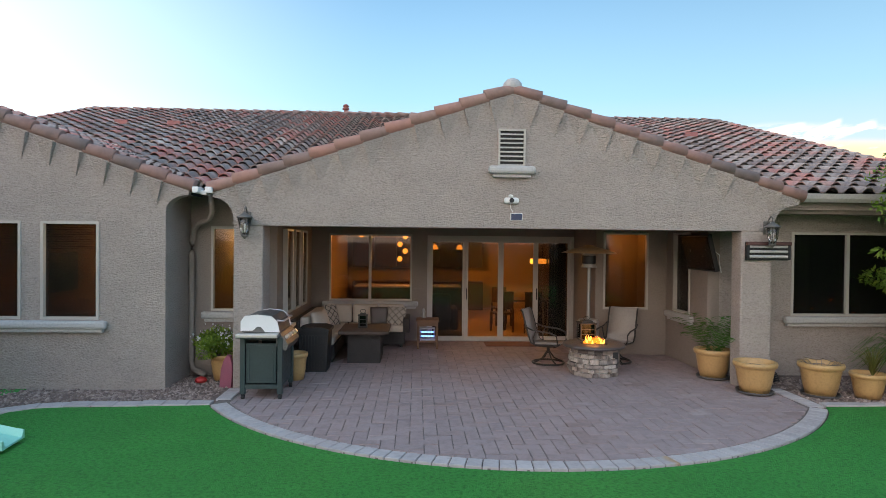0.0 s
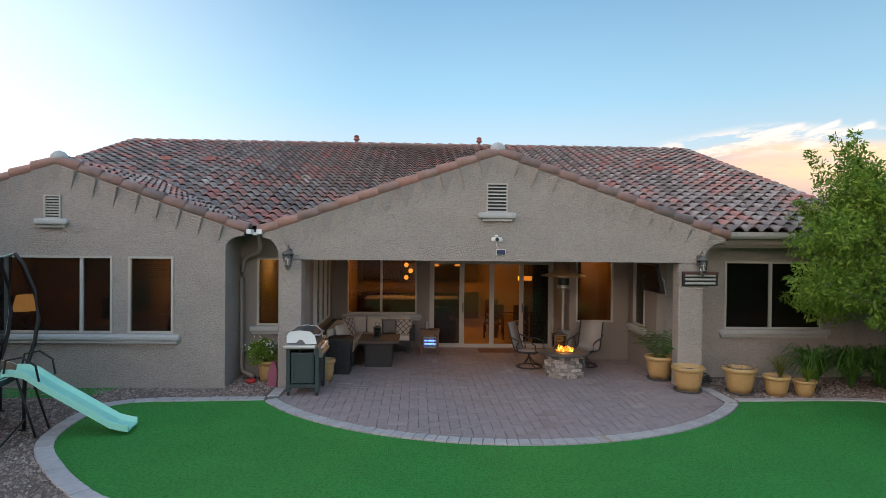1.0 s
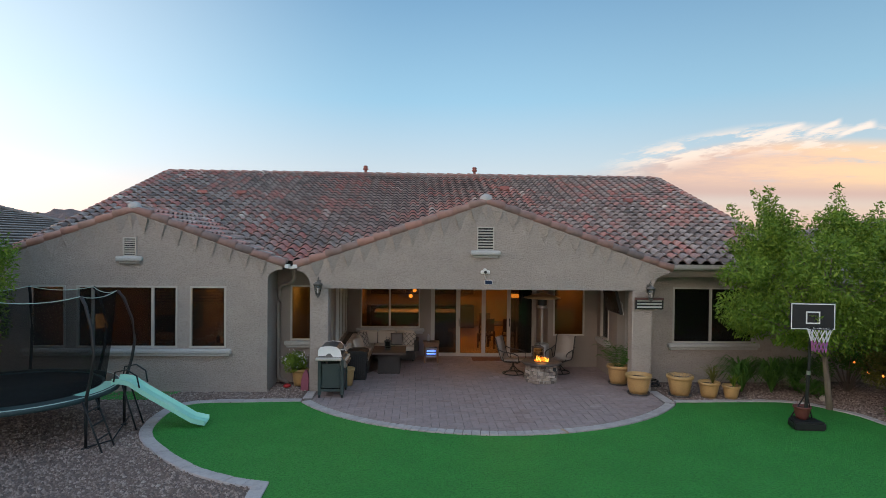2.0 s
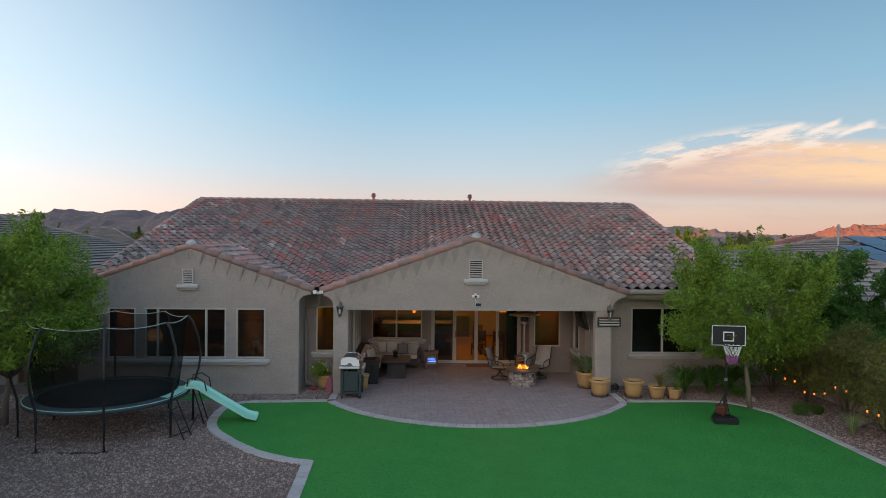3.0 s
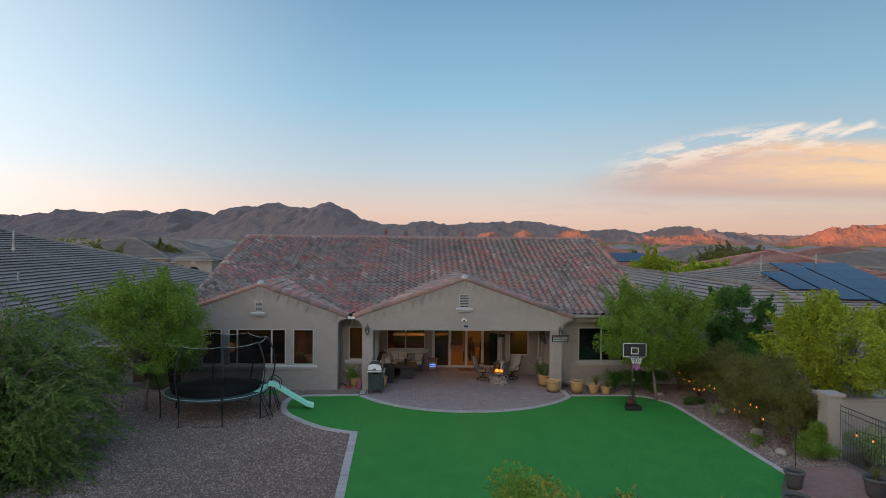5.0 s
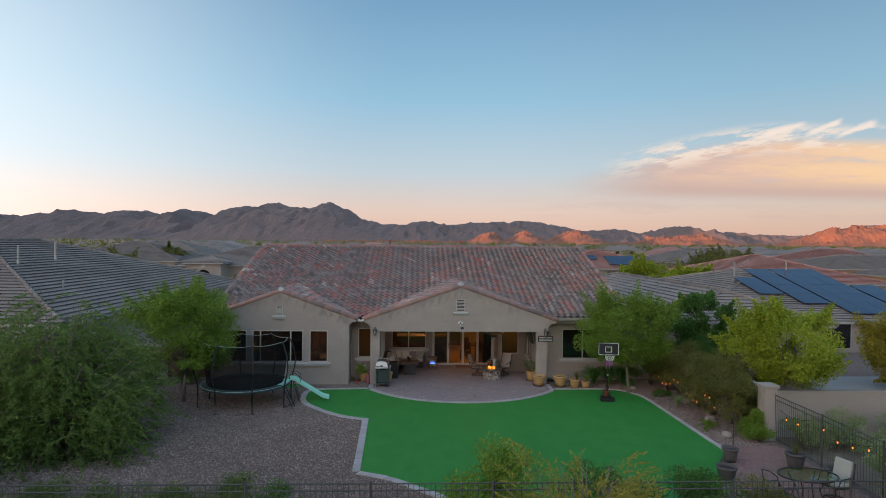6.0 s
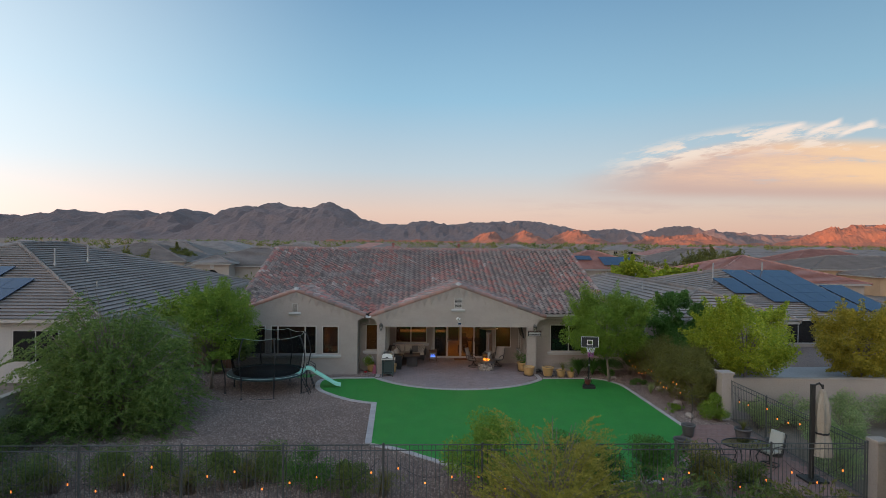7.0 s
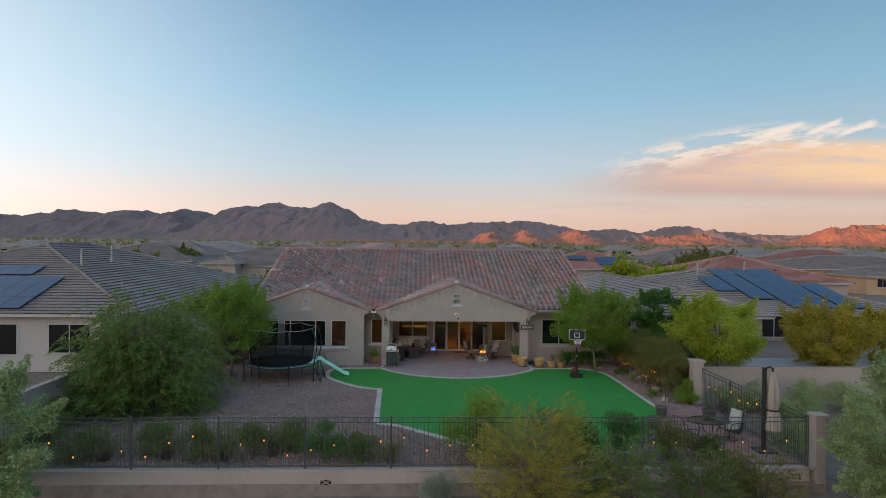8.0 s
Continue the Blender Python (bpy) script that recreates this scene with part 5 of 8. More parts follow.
for k, (tx, ty, tr, th, lm) in enumerate([(-16.6, 34.5, 1.6, 3.6, LEAF_YELLOW), (20.4, 39.0, 3.2, 5.2, LEAF_YELLOW), (24.2, 37.6, 2.8, 4.9, LEAF_YELLOW), (-35.5, 52.0, 4.2, 4.6, LEAF_OLIVE), (-42.0, 85.0, 3.2, 6.0, LEAF_OLIVE), (52.0, 82.0, 5.0, 5.4, LEAF_OLIVE), (44.0, 74.0, 4.5, 4.6, LEAF_OLIVE)]):
    tree("town_tree", tx, ty, 0.0, th, tr, 0.9, th * 0.55, 11000, 0.26, lm, "broad green tree among the far houses", 90 + k, squash=0.5, clumps=40, multi=2)


# ---- mountains ----
def mountains(name, y0, y1, x0, x1, nx, ny, height, material, label, kind="structure"):
    v, f = [], []
    for j in range(ny):
        for i in range(nx):
            x, y = x0 + (x1 - x0) * i / (nx - 1), y0 + (y1 - y0) * j / (ny - 1)
            v.append((x, y, height(x, y, j / (ny - 1))))
    for j in range(ny - 1):
        for i in range(nx - 1):
            a = j * nx + i
            f.append((a, a + 1, a + nx + 1, a + nx))
    ob = raw(name, v, f, material)
    return tagged(ob, label, "mountains", kind=kind)


# crest of the range: place along it and height over the base line; each rise is as broad as the gap to its neighbours
CREST = ((-2330, 6), (-2150, 23), (-1985, 18), (-1850, -13), (-1720, 6), (-1600, 38), (-1465, 18), (-1330, 47), (-1200, -1), (-1080, 57), (-960, -30), (-860, 66), (-770, 50),
         (-690, 81), (-620, 55), (-560, 58), (-490, 57), (-425, 80), (-350, 61), (-260, 8), (-120, -11), (30, 15), (140, -3), (250, 9), (400, 15), (560, 18), (760, -18), (960, 12),
         (1120, -49), (1240, -5), (1290, 59), (1400, -55), (1500, 40), (1650, -52), (1800, 24), (2000, -62), (2180, -66), (2330, 92), (2460, -28))
PEAKS = [(c, h, 0.3375 * (CREST[min(i + 1, len(CREST) - 1)][0] - CREST[max(i - 1, 0)][0]) * (1 if 0 < i < len(CREST) - 1 else 2)) for i, (c, h) in enumerate(CREST)]


def far_range(x, y, t):
    crest = 78 + sum(h * math.exp(-((x - c) / w) ** 2) for c, h, w in PEAKS) - 46 * max(0.0, min(1.0, (x - 600) / 800))
    prof = max(0.0, math.sin(math.pi * t)) ** 0.9
    rough = noise.fractal(Vector((x / 260, y / 260, 1.0)), 0.9, 2.2, 6)
    gully = 1 - abs(noise.fractal(Vector((x / 110, y / 240, 4.0)), 0.9, 2.2, 5)) * 2
    fine = noise.fractal(Vector((x / 42, y / 60, 2.0)), 0.7, 2.1, 4)
    return -8 + (crest + 15 - 12 * max(0.0, min(1.0, (x + 200) / 500))) * prof * (0.95 + 0.04 * rough) + (14 * rough + 70 * gully + 20 * fine) * prof * (1 - 0.8 * prof) + 4.5 * fine * prof


mountains("mountain_range", 2350, 3650, -3300, 3300, 420, 44, far_range, ROCK, "bare purple-brown desert mountain range")
# low hills placed where the range shows sunset-lit patches
HILLS = ((221, 28, 38), (339, 36, 40), (502, 38, 55), (892, 32, 60), (800, 22, 30), (1437, 54, 110), (1600, 48, 110))


def near_hills(x, y, t):
    crest = 9 + sum(h * math.exp(-((x - c) / w) ** 2) for c, h, w in HILLS)
    prof = math.sin(math.pi * t)
    rough = noise.fractal(Vector((x / 70, y / 70, 9.0)), 0.7, 2.2, 5)
    fine = noise.fractal(Vector((x / 22, y / 22, 3.0)), 0.6, 2.1, 4)
    return -8 + prof * (crest * (1 + 0.25 * rough) + 7 * rough + 4 * fine)


mountains("foothills", 1650, 2300, -300, 2400, 420, 44, near_hills, SUNLIT_ROCK, "rocky desert foothills with the sunset red in their colour")


def sun_block_ridge(cx_, cy_, half, wide, high):
    """An unseen ridge added across the line to the setting sun, as a blocker."""
    d = Vector((SUN_FROM.x, SUN_FROM.y)).normalized()
    s = Vector((-d.y, d.x))
    v, f = [], []
    n, m = 60, 9
    for j in range(m):
        for i in range(n):
            a, b = -half + 2 * half * i / (n - 1), -wide + 2 * wide * j / (m - 1)
            p = Vector((cx_, cy_)) + s * a + d * b
            z = high * (1 - (b / wide) ** 2) * min(1.0, 4 * (1 - abs(a) / half)) * (1 + 0.12 * noise.noise(Vector((p.x / 120, p.y / 120, 0))))
            v.append((p.x, p.y, z - 6))
    for j in range(m - 1):
        for i in range(n - 1):
            a = j * n + i
            f.append((a, a + 1, a + n + 1, a + n))
    tagged(raw("added_western_ridge", v, f, ROCK), "unseen desert ridge added to block the low sun", "mountains", kind="structure")


# the first keeps sun off the houses, the second off most of the range
sun_block_ridge(-640, -340, 620, 160, 75)
sun_block_ridge(-2532, 1786, 1110, 320, 440)


# ---- details on the house ----
def rake(c, z, s, h, y):
    """Barrel tiles along both slopes of a gable, with stucco wedges under each of them."""
    t = thing("rake", pose(0, 0, 0), "row of terracotta barrel tiles along the gable edge", "roof trim", kind="structure")
    n = max(4, round(h / 0.375))
    for side in (-1, 1):
        for i in range(n):
            a0, a1 = h * i / n, h * (i + 1) / n
            p = Vector((c + side * a0, y + 0.06, z - s * a0 + 0.026))
            q = Vector((c + side * (a1 + 0.05), y + 0.06, z - s * (a1 + 0.05) + 0.061))
            d = (q - p).normalized()
            up = Vector((0, 0, 1)) - d * d.z
            up.normalize()
            bm = bmesh.new()
            rows_ = []
            for end, r in ((p, 0.09), (q, 0.108)):
                ring = []
                for k in range(9):
                    ang = math.radians(-75 + 27 * k)
                    off = Vector((0, -math.cos(ang) * r, 0)) + up * math.sin(ang) * r * 0.95
                    ring.append(bm.verts.new(end + off))
                rows_.append(ring)
            inner = [[bm.verts.new(v.co * 1.0 + (end - v.co) * 0.16) for v in ring] for ring, end in zip(rows_, (p, q))]
            for k in range(8):
                bm.faces.new((rows_[0][k], rows_[0][k + 1], rows_[1][k + 1], rows_[1][k])).smooth = True
                bm.faces.new((rows_[1][k], rows_[1][k + 1], inner[1][k + 1], inner[1][k]))
            bm.faces.new([inner[1][k] for k in range(9)])
            bmesh.ops.recalc_face_normals(bm, faces=bm.faces[:])
            part("rake_tile", bm, RAKE, t)
    for side in (-1, 1):
        for i in range(1, n):
            a0, a1 = h * i / n, h * (i - 1) / n
            if i == n - 1 and h > 4:
                pass
            top = Vector((c + side * a0, y, z - s * a0 - 0.045))
            up_hill = Vector((c + side * (a1 + 0.04), y, z - s * (a1 + 0.04) - 0.045))
            foot = top + Vector((-side * 0.12, 0, -0.40))
            w = bmesh.new()
            A, B, C, D = (w.verts.new(v) for v in (up_hill + Vector((0, 0.01, 0)), top + Vector((0, -0.10, 0)), foot + Vector((0, 0.005, 0)), top + Vector((0, 0.01, 0))))
            for tri in ((A, B, C), (B, D, C), (A, D, B), (A, C, D)):
                w.faces.new(tri)
            bmesh.ops.recalc_face_normals(w, faces=w.faces[:])
            part("stucco_wedge", w, STUCCO, t)
    key = bmesh.new()
    A, B, C, D = (key.verts.new(v) for v in ((c - 0.12, y + 0.005, z - 0.13), (c + 0.12, y + 0.005, z - 0.13), (c, y + 0.005, z - 0.46), (c, y - 0.05, z - 0.1)))
    for tri in ((A, D, C), (D, B, C), (A, B, D), (A, C, B)):
        key.faces.new(tri)
    part("stucco_wedge", key, STUCCO, t)
    fin = lathe(bmesh.new(), [(0.12, -0.05), (0.15, 0.0), (0.14, 0.07), (0.09, 0.13), (0.02, 0.155)], 14, (c, y + 0.12, z + 0.06))
    part("apex_cap", fin, TRIM, t, "grey mortar cap at the apex")
    return t


rake(PAT_C, PAT_Z, PAT_S, PAT_H, FACE_Y)
rake(WING_C, WING_Z, WING_S, WING_H, FACE_Y)


def gable_vent(x0, x1, z0, z1):
    t = thing("gable_vent", pose(0, FACE_Y, 0), "tan louvred gable vent over a grey moulded sill", "vent", "gable vents")
    fr = bmesh.new()
    for a in ((x0, x1, z1 - 0.03, z1), (x0, x0 + 0.025, z0, z1 - 0.03), (x1 - 0.025, x1, z0, z1 - 0.03)):
        box(fr, a[0], a[1], -0.045, -0.002, a[2], a[3])
    part("frame", fr, FRAME, t)
    part("backing", boxed(x0 + 0.025, x1 - 0.025, -0.010, -0.002, z0, z1 - 0.03), BLACK, t)
    n = 8
    for i in range(n):
        z = z0 + (z1 - 0.03 - z0) * i / n
        part("slat", prism(bmesh.new(), [(-0.042, z + 0.006), (-0.040, z), (-0.011, z + 0.022), (-0.011, z + 0.030)], x0 + 0.026, x1 - 0.026, "x"), FRAME, t)
    s = boxed(x0 - 0.15, x1 + 0.15, -0.13, -0.003, z0 - 0.12, z0 - 0.003, bevel=0.04)
    box(s, x0 - 0.08, x1 + 0.08, -0.07, -0.003, z0 - 0.17, z0 - 0.121, 0.01)
    part("sill", s, TRIM, t)


gable_vent(0.84, 1.24, 3.34, 3.89)
gable_vent(-7.26, -6.96, 3.13, 3.56)

cam_t = thing("security_camera", pose(1.04, FACE_Y, 2.83), "white outdoor security camera on the gable wall", "camera")
part("housing", boxed(-0.11, 0.11, -0.07, -0.003, -0.045, 0.045, bevel=0.03), WHITE, cam_t)
part("lens_cover", rod(bmesh.new(), (0, -0.07, 0), (0, -0.085, 0), 0.035, seg=14), BLACK, cam_t)
part("sensor_dome", lathe(bmesh.new(), [(0.035, 0.045), (0.04, 0.065), (0.025, 0.085), (0.005, 0.09)], 12, (-0.01, -0.04, 0)), WHITE, cam_t)
part("cord", tube(bmesh.new(), [(-0.01, -0.02, -0.045), (-0.005, -0.015, -0.12), (0.03, -0.015, -0.17)], 0.006, 5), WHITE, cam_t)
sp = thing("small_solar_panel", pose(1.12, FACE_Y, 2.59), "small framed solar panel on the wall", "solar panel")
part("frame", boxed(-0.09, 0.09, -0.03, -0.003, -0.055, 0.055, bevel=0.006), WHITE, sp)
part("cell", boxed(-0.08, 0.08, -0.036, -0.0305, -0.046, 0.046), SOLAR, sp)


def sconce(x, y, z):
    t = thing("wall_lantern", pose(x, y, z), "dark bronze outdoor wall lantern with clear glass", "wall lamp", "wall lanterns")
    part("backplate", boxed(-0.05, 0.05, -0.025, -0.002, -0.1, 0.1, bevel=0.008), BRONZE, t)
    part("arm", tube(bmesh.new(), [(0, -0.02, 0.02), (0, -0.07, 0.12), (0, -0.13, 0.17), (0, -0.17, 0.13), (0, -0.17, 0.08)], 0.011, 6), BRONZE, t)
    part("roof_cap", lathe(bmesh.new(), [(0.11, 0.0), (0.115, 0.015), (0.06, 0.05), (0.03, 0.07), (0.01, 0.09)], 12, (0, -0.17, 0.0)), BRONZE, t)
    g = part("glass", lathe(bmesh.new(), [(0.045, -0.24), (0.07, -0.16), (0.095, -0.005)], 12, (0, -0.17, 0)), GLASS_CLEAR, t)
    cage = bmesh.new()
    for k in range(6):
        a = math.pi / 3 * k
        rod(cage, (0.098 * math.cos(a), -0.17 + 0.098 * math.sin(a), 0.0), (0.048 * math.cos(a), -0.17 + 0.048 * math.sin(a), -0.245), 0.005, seg=4)
    part("cage", cage, BRONZE, t)
    part("base", lathe(bmesh.new(), [(0.01, -0.30), (0.02, -0.28), (0.05, -0.255), (0.05, -0.24)], 12, (0, -0.17, 0)), BRONZE, t)
    part("candle", rod(bmesh.new(), (0, -0.17, -0.2), (0, -0.17, -0.08), 0.012, seg=8), WHITE, t)


sconce(-2.82, FACE_Y, 2.52)
sconce(4.93, FACE_Y, 2.47)

ih = thing("infrared_heater", pose(4.93, FACE_Y, 2.12), "electric infrared patio heater with three chrome tubes on the pier", "heater")
part("shell", boxed(-0.33, 0.33, -0.05, -0.003, -0.14, 0.14, bevel=0.012), BLACK, ih)
for k in range(3):
    part("tube", rod(bmesh.new(), (-0.31, -0.065, -0.085 + 0.075 * k), (0.31, -0.065, -0.085 + 0.075 * k), 0.021, seg=10), TRIM, ih)
for s in (-1, 1):
    part("end_cap", boxed(s * 0.315 - 0.02, s * 0.315 + 0.02, -0.09, -0.051, -0.13, 0.13, bevel=0.006), BLACK, ih)
part("visor", boxed(-0.34, 0.34, -0.11, -0.051, 0.085, 0.14, bevel=0.008), mat("heater_visor", (0.09, 0.035, 0.03), None, 8, 0.4), ih)

tv = thing("television", pose(4.47, 9.95, 2.08, 0, -14, 0), "black flat television tilted on a wall bracket", "television")
part("screen", boxed(-0.075, -0.068, -0.50, 0.50, -0.28, 0.28), SCREEN, tv)
part("case", boxed(-0.067, 0.0, -0.53, 0.53, -0.31, 0.31, bevel=0.012), BLACK, tv)
part("cable", tube(bmesh.new(), [(0.0, -0.45, 0.05), (0.03, -0.56, -0.05), (0.02, -0.52, -0.2), (0.0, -0.55, -0.33)], 0.008, 5), WHITE, tv)
part("bracket", boxed(0.0, 0.05, -0.15, 0.15, -0.1, 0.1), IRON, tv)

dp = thing("downspout", pose(0, 0, 0), "taupe painted rain downspout in the alcove", "downspout", kind="structure")
part("pipe", tube(bmesh.new(), [(-3.46, 9.1, 2.9), (-3.46, 9.2, 2.62), (-3.55, 9.35, 2.52), (-3.8, 9.6, 2.45), (-3.9, 9.68, 2.36), (-3.945, 9.7, 2.15), (-3.94, 9.7, 2.0), (-3.94, 9.7, 0.25), (-3.9, 9.66, 0.14), (-3.66, 9.5, 0.08)], 0.045, 8), STUCCO_SHADED, dp)
vg = bmesh.new()
box(vg, -3.60, -3.51, 8.72, 8.95, 2.88, 2.97, 0.01)
box(vg, -3.42, -3.32, 8.72, 8.95, 2.88, 2.97, 0.01)
box(vg, -3.51, -3.42, 8.8, 8.98, 2.86, 2.92, 0.01)
part("valley_gutter", vg, WHITE, dp, "white metal valley gutter ends")


# ---- patio furniture ----
PZ = 0.05


def grill():
    t = thing("gas_grill", pose(-2.44, 8.1, PZ), "dark green gas grill cart with steel lid", "grill")
    for x in (-0.25, 0.25):
        for y in (0.02, 0.72):
            leg = part("leg", boxed(x - 0.035, x + 0.035, y - 0.035, y + 0.035, 0.07, 0.84, bevel=0.008), GRILL_GREEN, t)
            cst = bmesh.new()
            rod(cst, (x - 0.02, y, 0.032), (x + 0.02, y, 0.032), 0.032, seg=12)
            part("caster", cst, RUBBER, leg)
    part("end_panel", boxed(-0.2, 0.2, -0.01, 0.01, 0.22, 0.76, bevel=0.008), GRILL_GREEN, t)
    part("end_panel", boxed(-0.2, 0.2, 0.71, 0.73, 0.22, 0.76, bevel=0.008), GRILL_GREEN, t)
    rim = part("panel_frame", boxed(-0.17, 0.17, -0.022, -0.011, 0.70, 0.73, bevel=0.003), GRILL_GREEN, t)
    for xx in (-0.16, 0.16):
        part("panel_frame", boxed(xx - 0.012, xx + 0.012, -0.022, -0.011, 0.26, 0.699, bevel=0.003), GRILL_GREEN, t)
    part("back_panel", boxed(-0.26, -0.24, 0.06, 0.68, 0.2, 0.8), GRILL_GREEN, t)
    part("cabinet_door", boxed(0.24, 0.262, 0.06, 0.68, 0.2, 0.76, bevel=0.006), GRILL_GREEN, t)
    part("bottom_shelf", boxed(-0.25, 0.25, 0.0, 0.74, 0.14, 0.2, bevel=0.006), GRILL_GREEN, t)
    part("firebox", boxed(-0.24, 0.2, 0.02, 0.74, 0.8, 0.9), BLACK, t)
    part("side_shelf", boxed(-0.32, 0.24, -0.32 + 0.2, 0.03, 0.845, 0.90, bevel=0.012), STEEL, t)
    part("side_shelf", boxed(-0.32, 0.24, 0.74, 1.15, 0.845, 0.90, bevel=0.012), STEEL, t)
    part("control_panel", prism(bmesh.new(), [(0.2, 0.90), (0.25, 0.90), (0.36, 0.74), (0.33, 0.66), (0.2, 0.72)], 0.0, 0.78), GRILL_STEEL, t)
    for k in range(4):
        y = 0.12 + 0.18 * k
        part("knob", rod(bmesh.new(), (0.305, y, 0.82), (0.345, y, 0.85), 0.03, seg=12), STEEL, t)
    outline = [(-0.27, 0.905), (0.23, 0.905), (0.2, 1.05), (0.12, 1.12), (-0.06, 1.14), (-0.22, 1.12), (-0.27, 1.05)]
    lid = part("lid", prism(bmesh.new(), outline, 0.03, 0.75), GRILL_STEEL, t, "dull steel lid")
    small = [(x * 1.04, 0.90 + (z - 0.90) * 1.03) for x, z in outline]
    cut = [(-0.28, 0.93), (-0.12, 0.93), (-0.06, 0.985), (-0.01, 0.985), (0.05, 0.91), (0.24, 0.91)]
    end = [*cut, *small[2:]]
    part("lid_end", prism(bmesh.new(), end, 0.0, 0.029), WHITE, lid, "white cast lid end")
    part("lid_end", prism(bmesh.new(), end, 0.751, 0.78), WHITE, lid)
    part("handle", tube(bmesh.new(), [(0.19, 0.08, 1.06), (0.27, 0.1, 1.05), (0.27, 0.68, 1.05), (0.19, 0.7, 1.06)], 0.014, 8), STEEL, lid)
    return t


grill()


def storage_bin():
    t = thing("storage_bin", pose(-2.03, 10.05, PZ) @ Matrix.Diagonal((1.12, 1.1, 1.0, 1)), "black slatted resin bin with lid", "bin")
    part("body", prism(bmesh.new(), [(-0.19, 0.0), (0.19, 0.0), (0.215, 0.66), (-0.215, 0.66)], -0.2, 0.24), BLACK, t)
    for k in range(9):
        x = -0.17 + 0.0425 * k
        part("slat", prism(bmesh.new(), [(x - 0.015, 0.06), (x + 0.015, 0.06), (x + 0.015, 0.6), (x - 0.015, 0.6)], -0.215, -0.201), BLACK, t)
    part("lid", prism(bmesh.new(), [(-0.235, 0.662), (0.235, 0.662), (0.235, 0.70), (0.13, 0.735), (-0.13, 0.735), (-0.235, 0.70)], -0.23, 0.27), BLACK, t)


storage_bin()


def cushion(bm, x0, x1, y0, y1, z0, z1, b=0.045):
    return box(bm, x0, x1, y0, y1, z0, z1, b)


def sofa():
    t = thing("sectional_sofa", pose(0, 0, PZ), "dark wicker corner sofa with cream cushions", "sofa")
    b = boxed(-2.56, -1.8, 10.62, 12.98, 0.06, 0.30, bevel=0.015)
    part("base", b, WICKER, t)
    part("base", boxed(-1.798, -0.58, 12.2, 12.98, 0.06, 0.30, bevel=0.015), WICKER, t)
    part("backrest", boxed(-2.58, -2.42, 10.62, 12.98, 0.302, 0.74, bevel=0.02), WICKER, t)
    part("backrest", boxed(-2.418, -0.58, 12.86, 13.0, 0.302, 0.74, bevel=0.02), WICKER, t)
    part("armrest", boxed(-0.62, -0.48, 12.2, 12.98, 0.302, 0.60, bevel=0.02), WICKER, t)
    for k in range(3):
        part("seat_cushion", cushion(bmesh.new(), -2.40, -1.8, 10.64 + 0.58 * k, 11.2 + 0.58 * k, 0.302, 0.44), CUSHION, t)
        part("back_cushion", cushion(bmesh.new(), -2.41, -2.25, 10.66 + 0.58 * k, 11.18 + 0.58 * k, 0.44, 0.80), CUSHION, t)
    for k in range(3):
        part("seat_cushion", cushion(bmesh.new(), -2.38 + 0.6 * k, -1.79 + 0.6 * k, 12.22, 12.84, 0.302, 0.44), CUSHION, t)
        part("back_cushion", cushion(bmesh.new(), -2.24 + 0.55 * k, -1.71 + 0.55 * k, 12.68, 12.85, 0.44, 0.82), CUSHION, t)
    for x, y in ((-2.5, 10.7), (-1.86, 10.7), (-0.65, 12.28), (-0.65, 12.9), (-2.5, 12.9)):
        part("leg", boxed(x - 0.03, x + 0.03, y - 0.03, y + 0.03, 0, 0.06), BLACK, t)


sofa()


def pillow(x, y, z, tilt, turn, size, material, label):
    bm = bmesh.new()
    bmesh.ops.create_grid(bm, x_segments=8, y_segments=8, size=0.5)
    top = bm.verts[:]
    r = bmesh.ops.extrude_face_region(bm, geom=bm.faces[:])
    up = [g for g in r["geom"] if isinstance(g, bmesh.types.BMVert)]
    for vs, s in ((top, -1), (up, 1)):
        for v in vs:
            q = max(0.0, (1 - (2 * v.co.x) ** 2) * (1 - (2 * v.co.y) ** 2)) ** 0.5
            v.co.z = s * 0.17 * q
    for v in bm.verts:
        v.co *= size
    for f in bm.faces:
        f.smooth = True
    bmesh.ops.recalc_face_normals(bm, faces=bm.faces[:])
    ob = solid("throw_pillow", bm, material, label, "pillow", group="throw pillows on the sofa")
    ob.matrix_world = pose(x, y, z, tilt, 0, turn)


pillow(-2.12, 10.95, 0.72, 75, 70, 0.44, CUSHION, "plump cream throw pillow on the sofa")
pillow(-2.1, 11.45, 0.72, 72, 85, 0.44, CUSHION, "plump cream throw pillow on the sofa")
pillow(-2.08, 12.2, 0.70, 72, 50, 0.42, PILLOW_DARK, "black and cream lattice pillow on the sofa")
pillow(-1.12, 12.52, 0.66, 70, 8, 0.36, PILLOW_GREY, "dark grey throw pillow on the sofa")
pillow(-0.76, 12.44, 0.67, 70, -14, 0.38, PILLOW_DARK, "black and cream lattice pillow on the sofa")


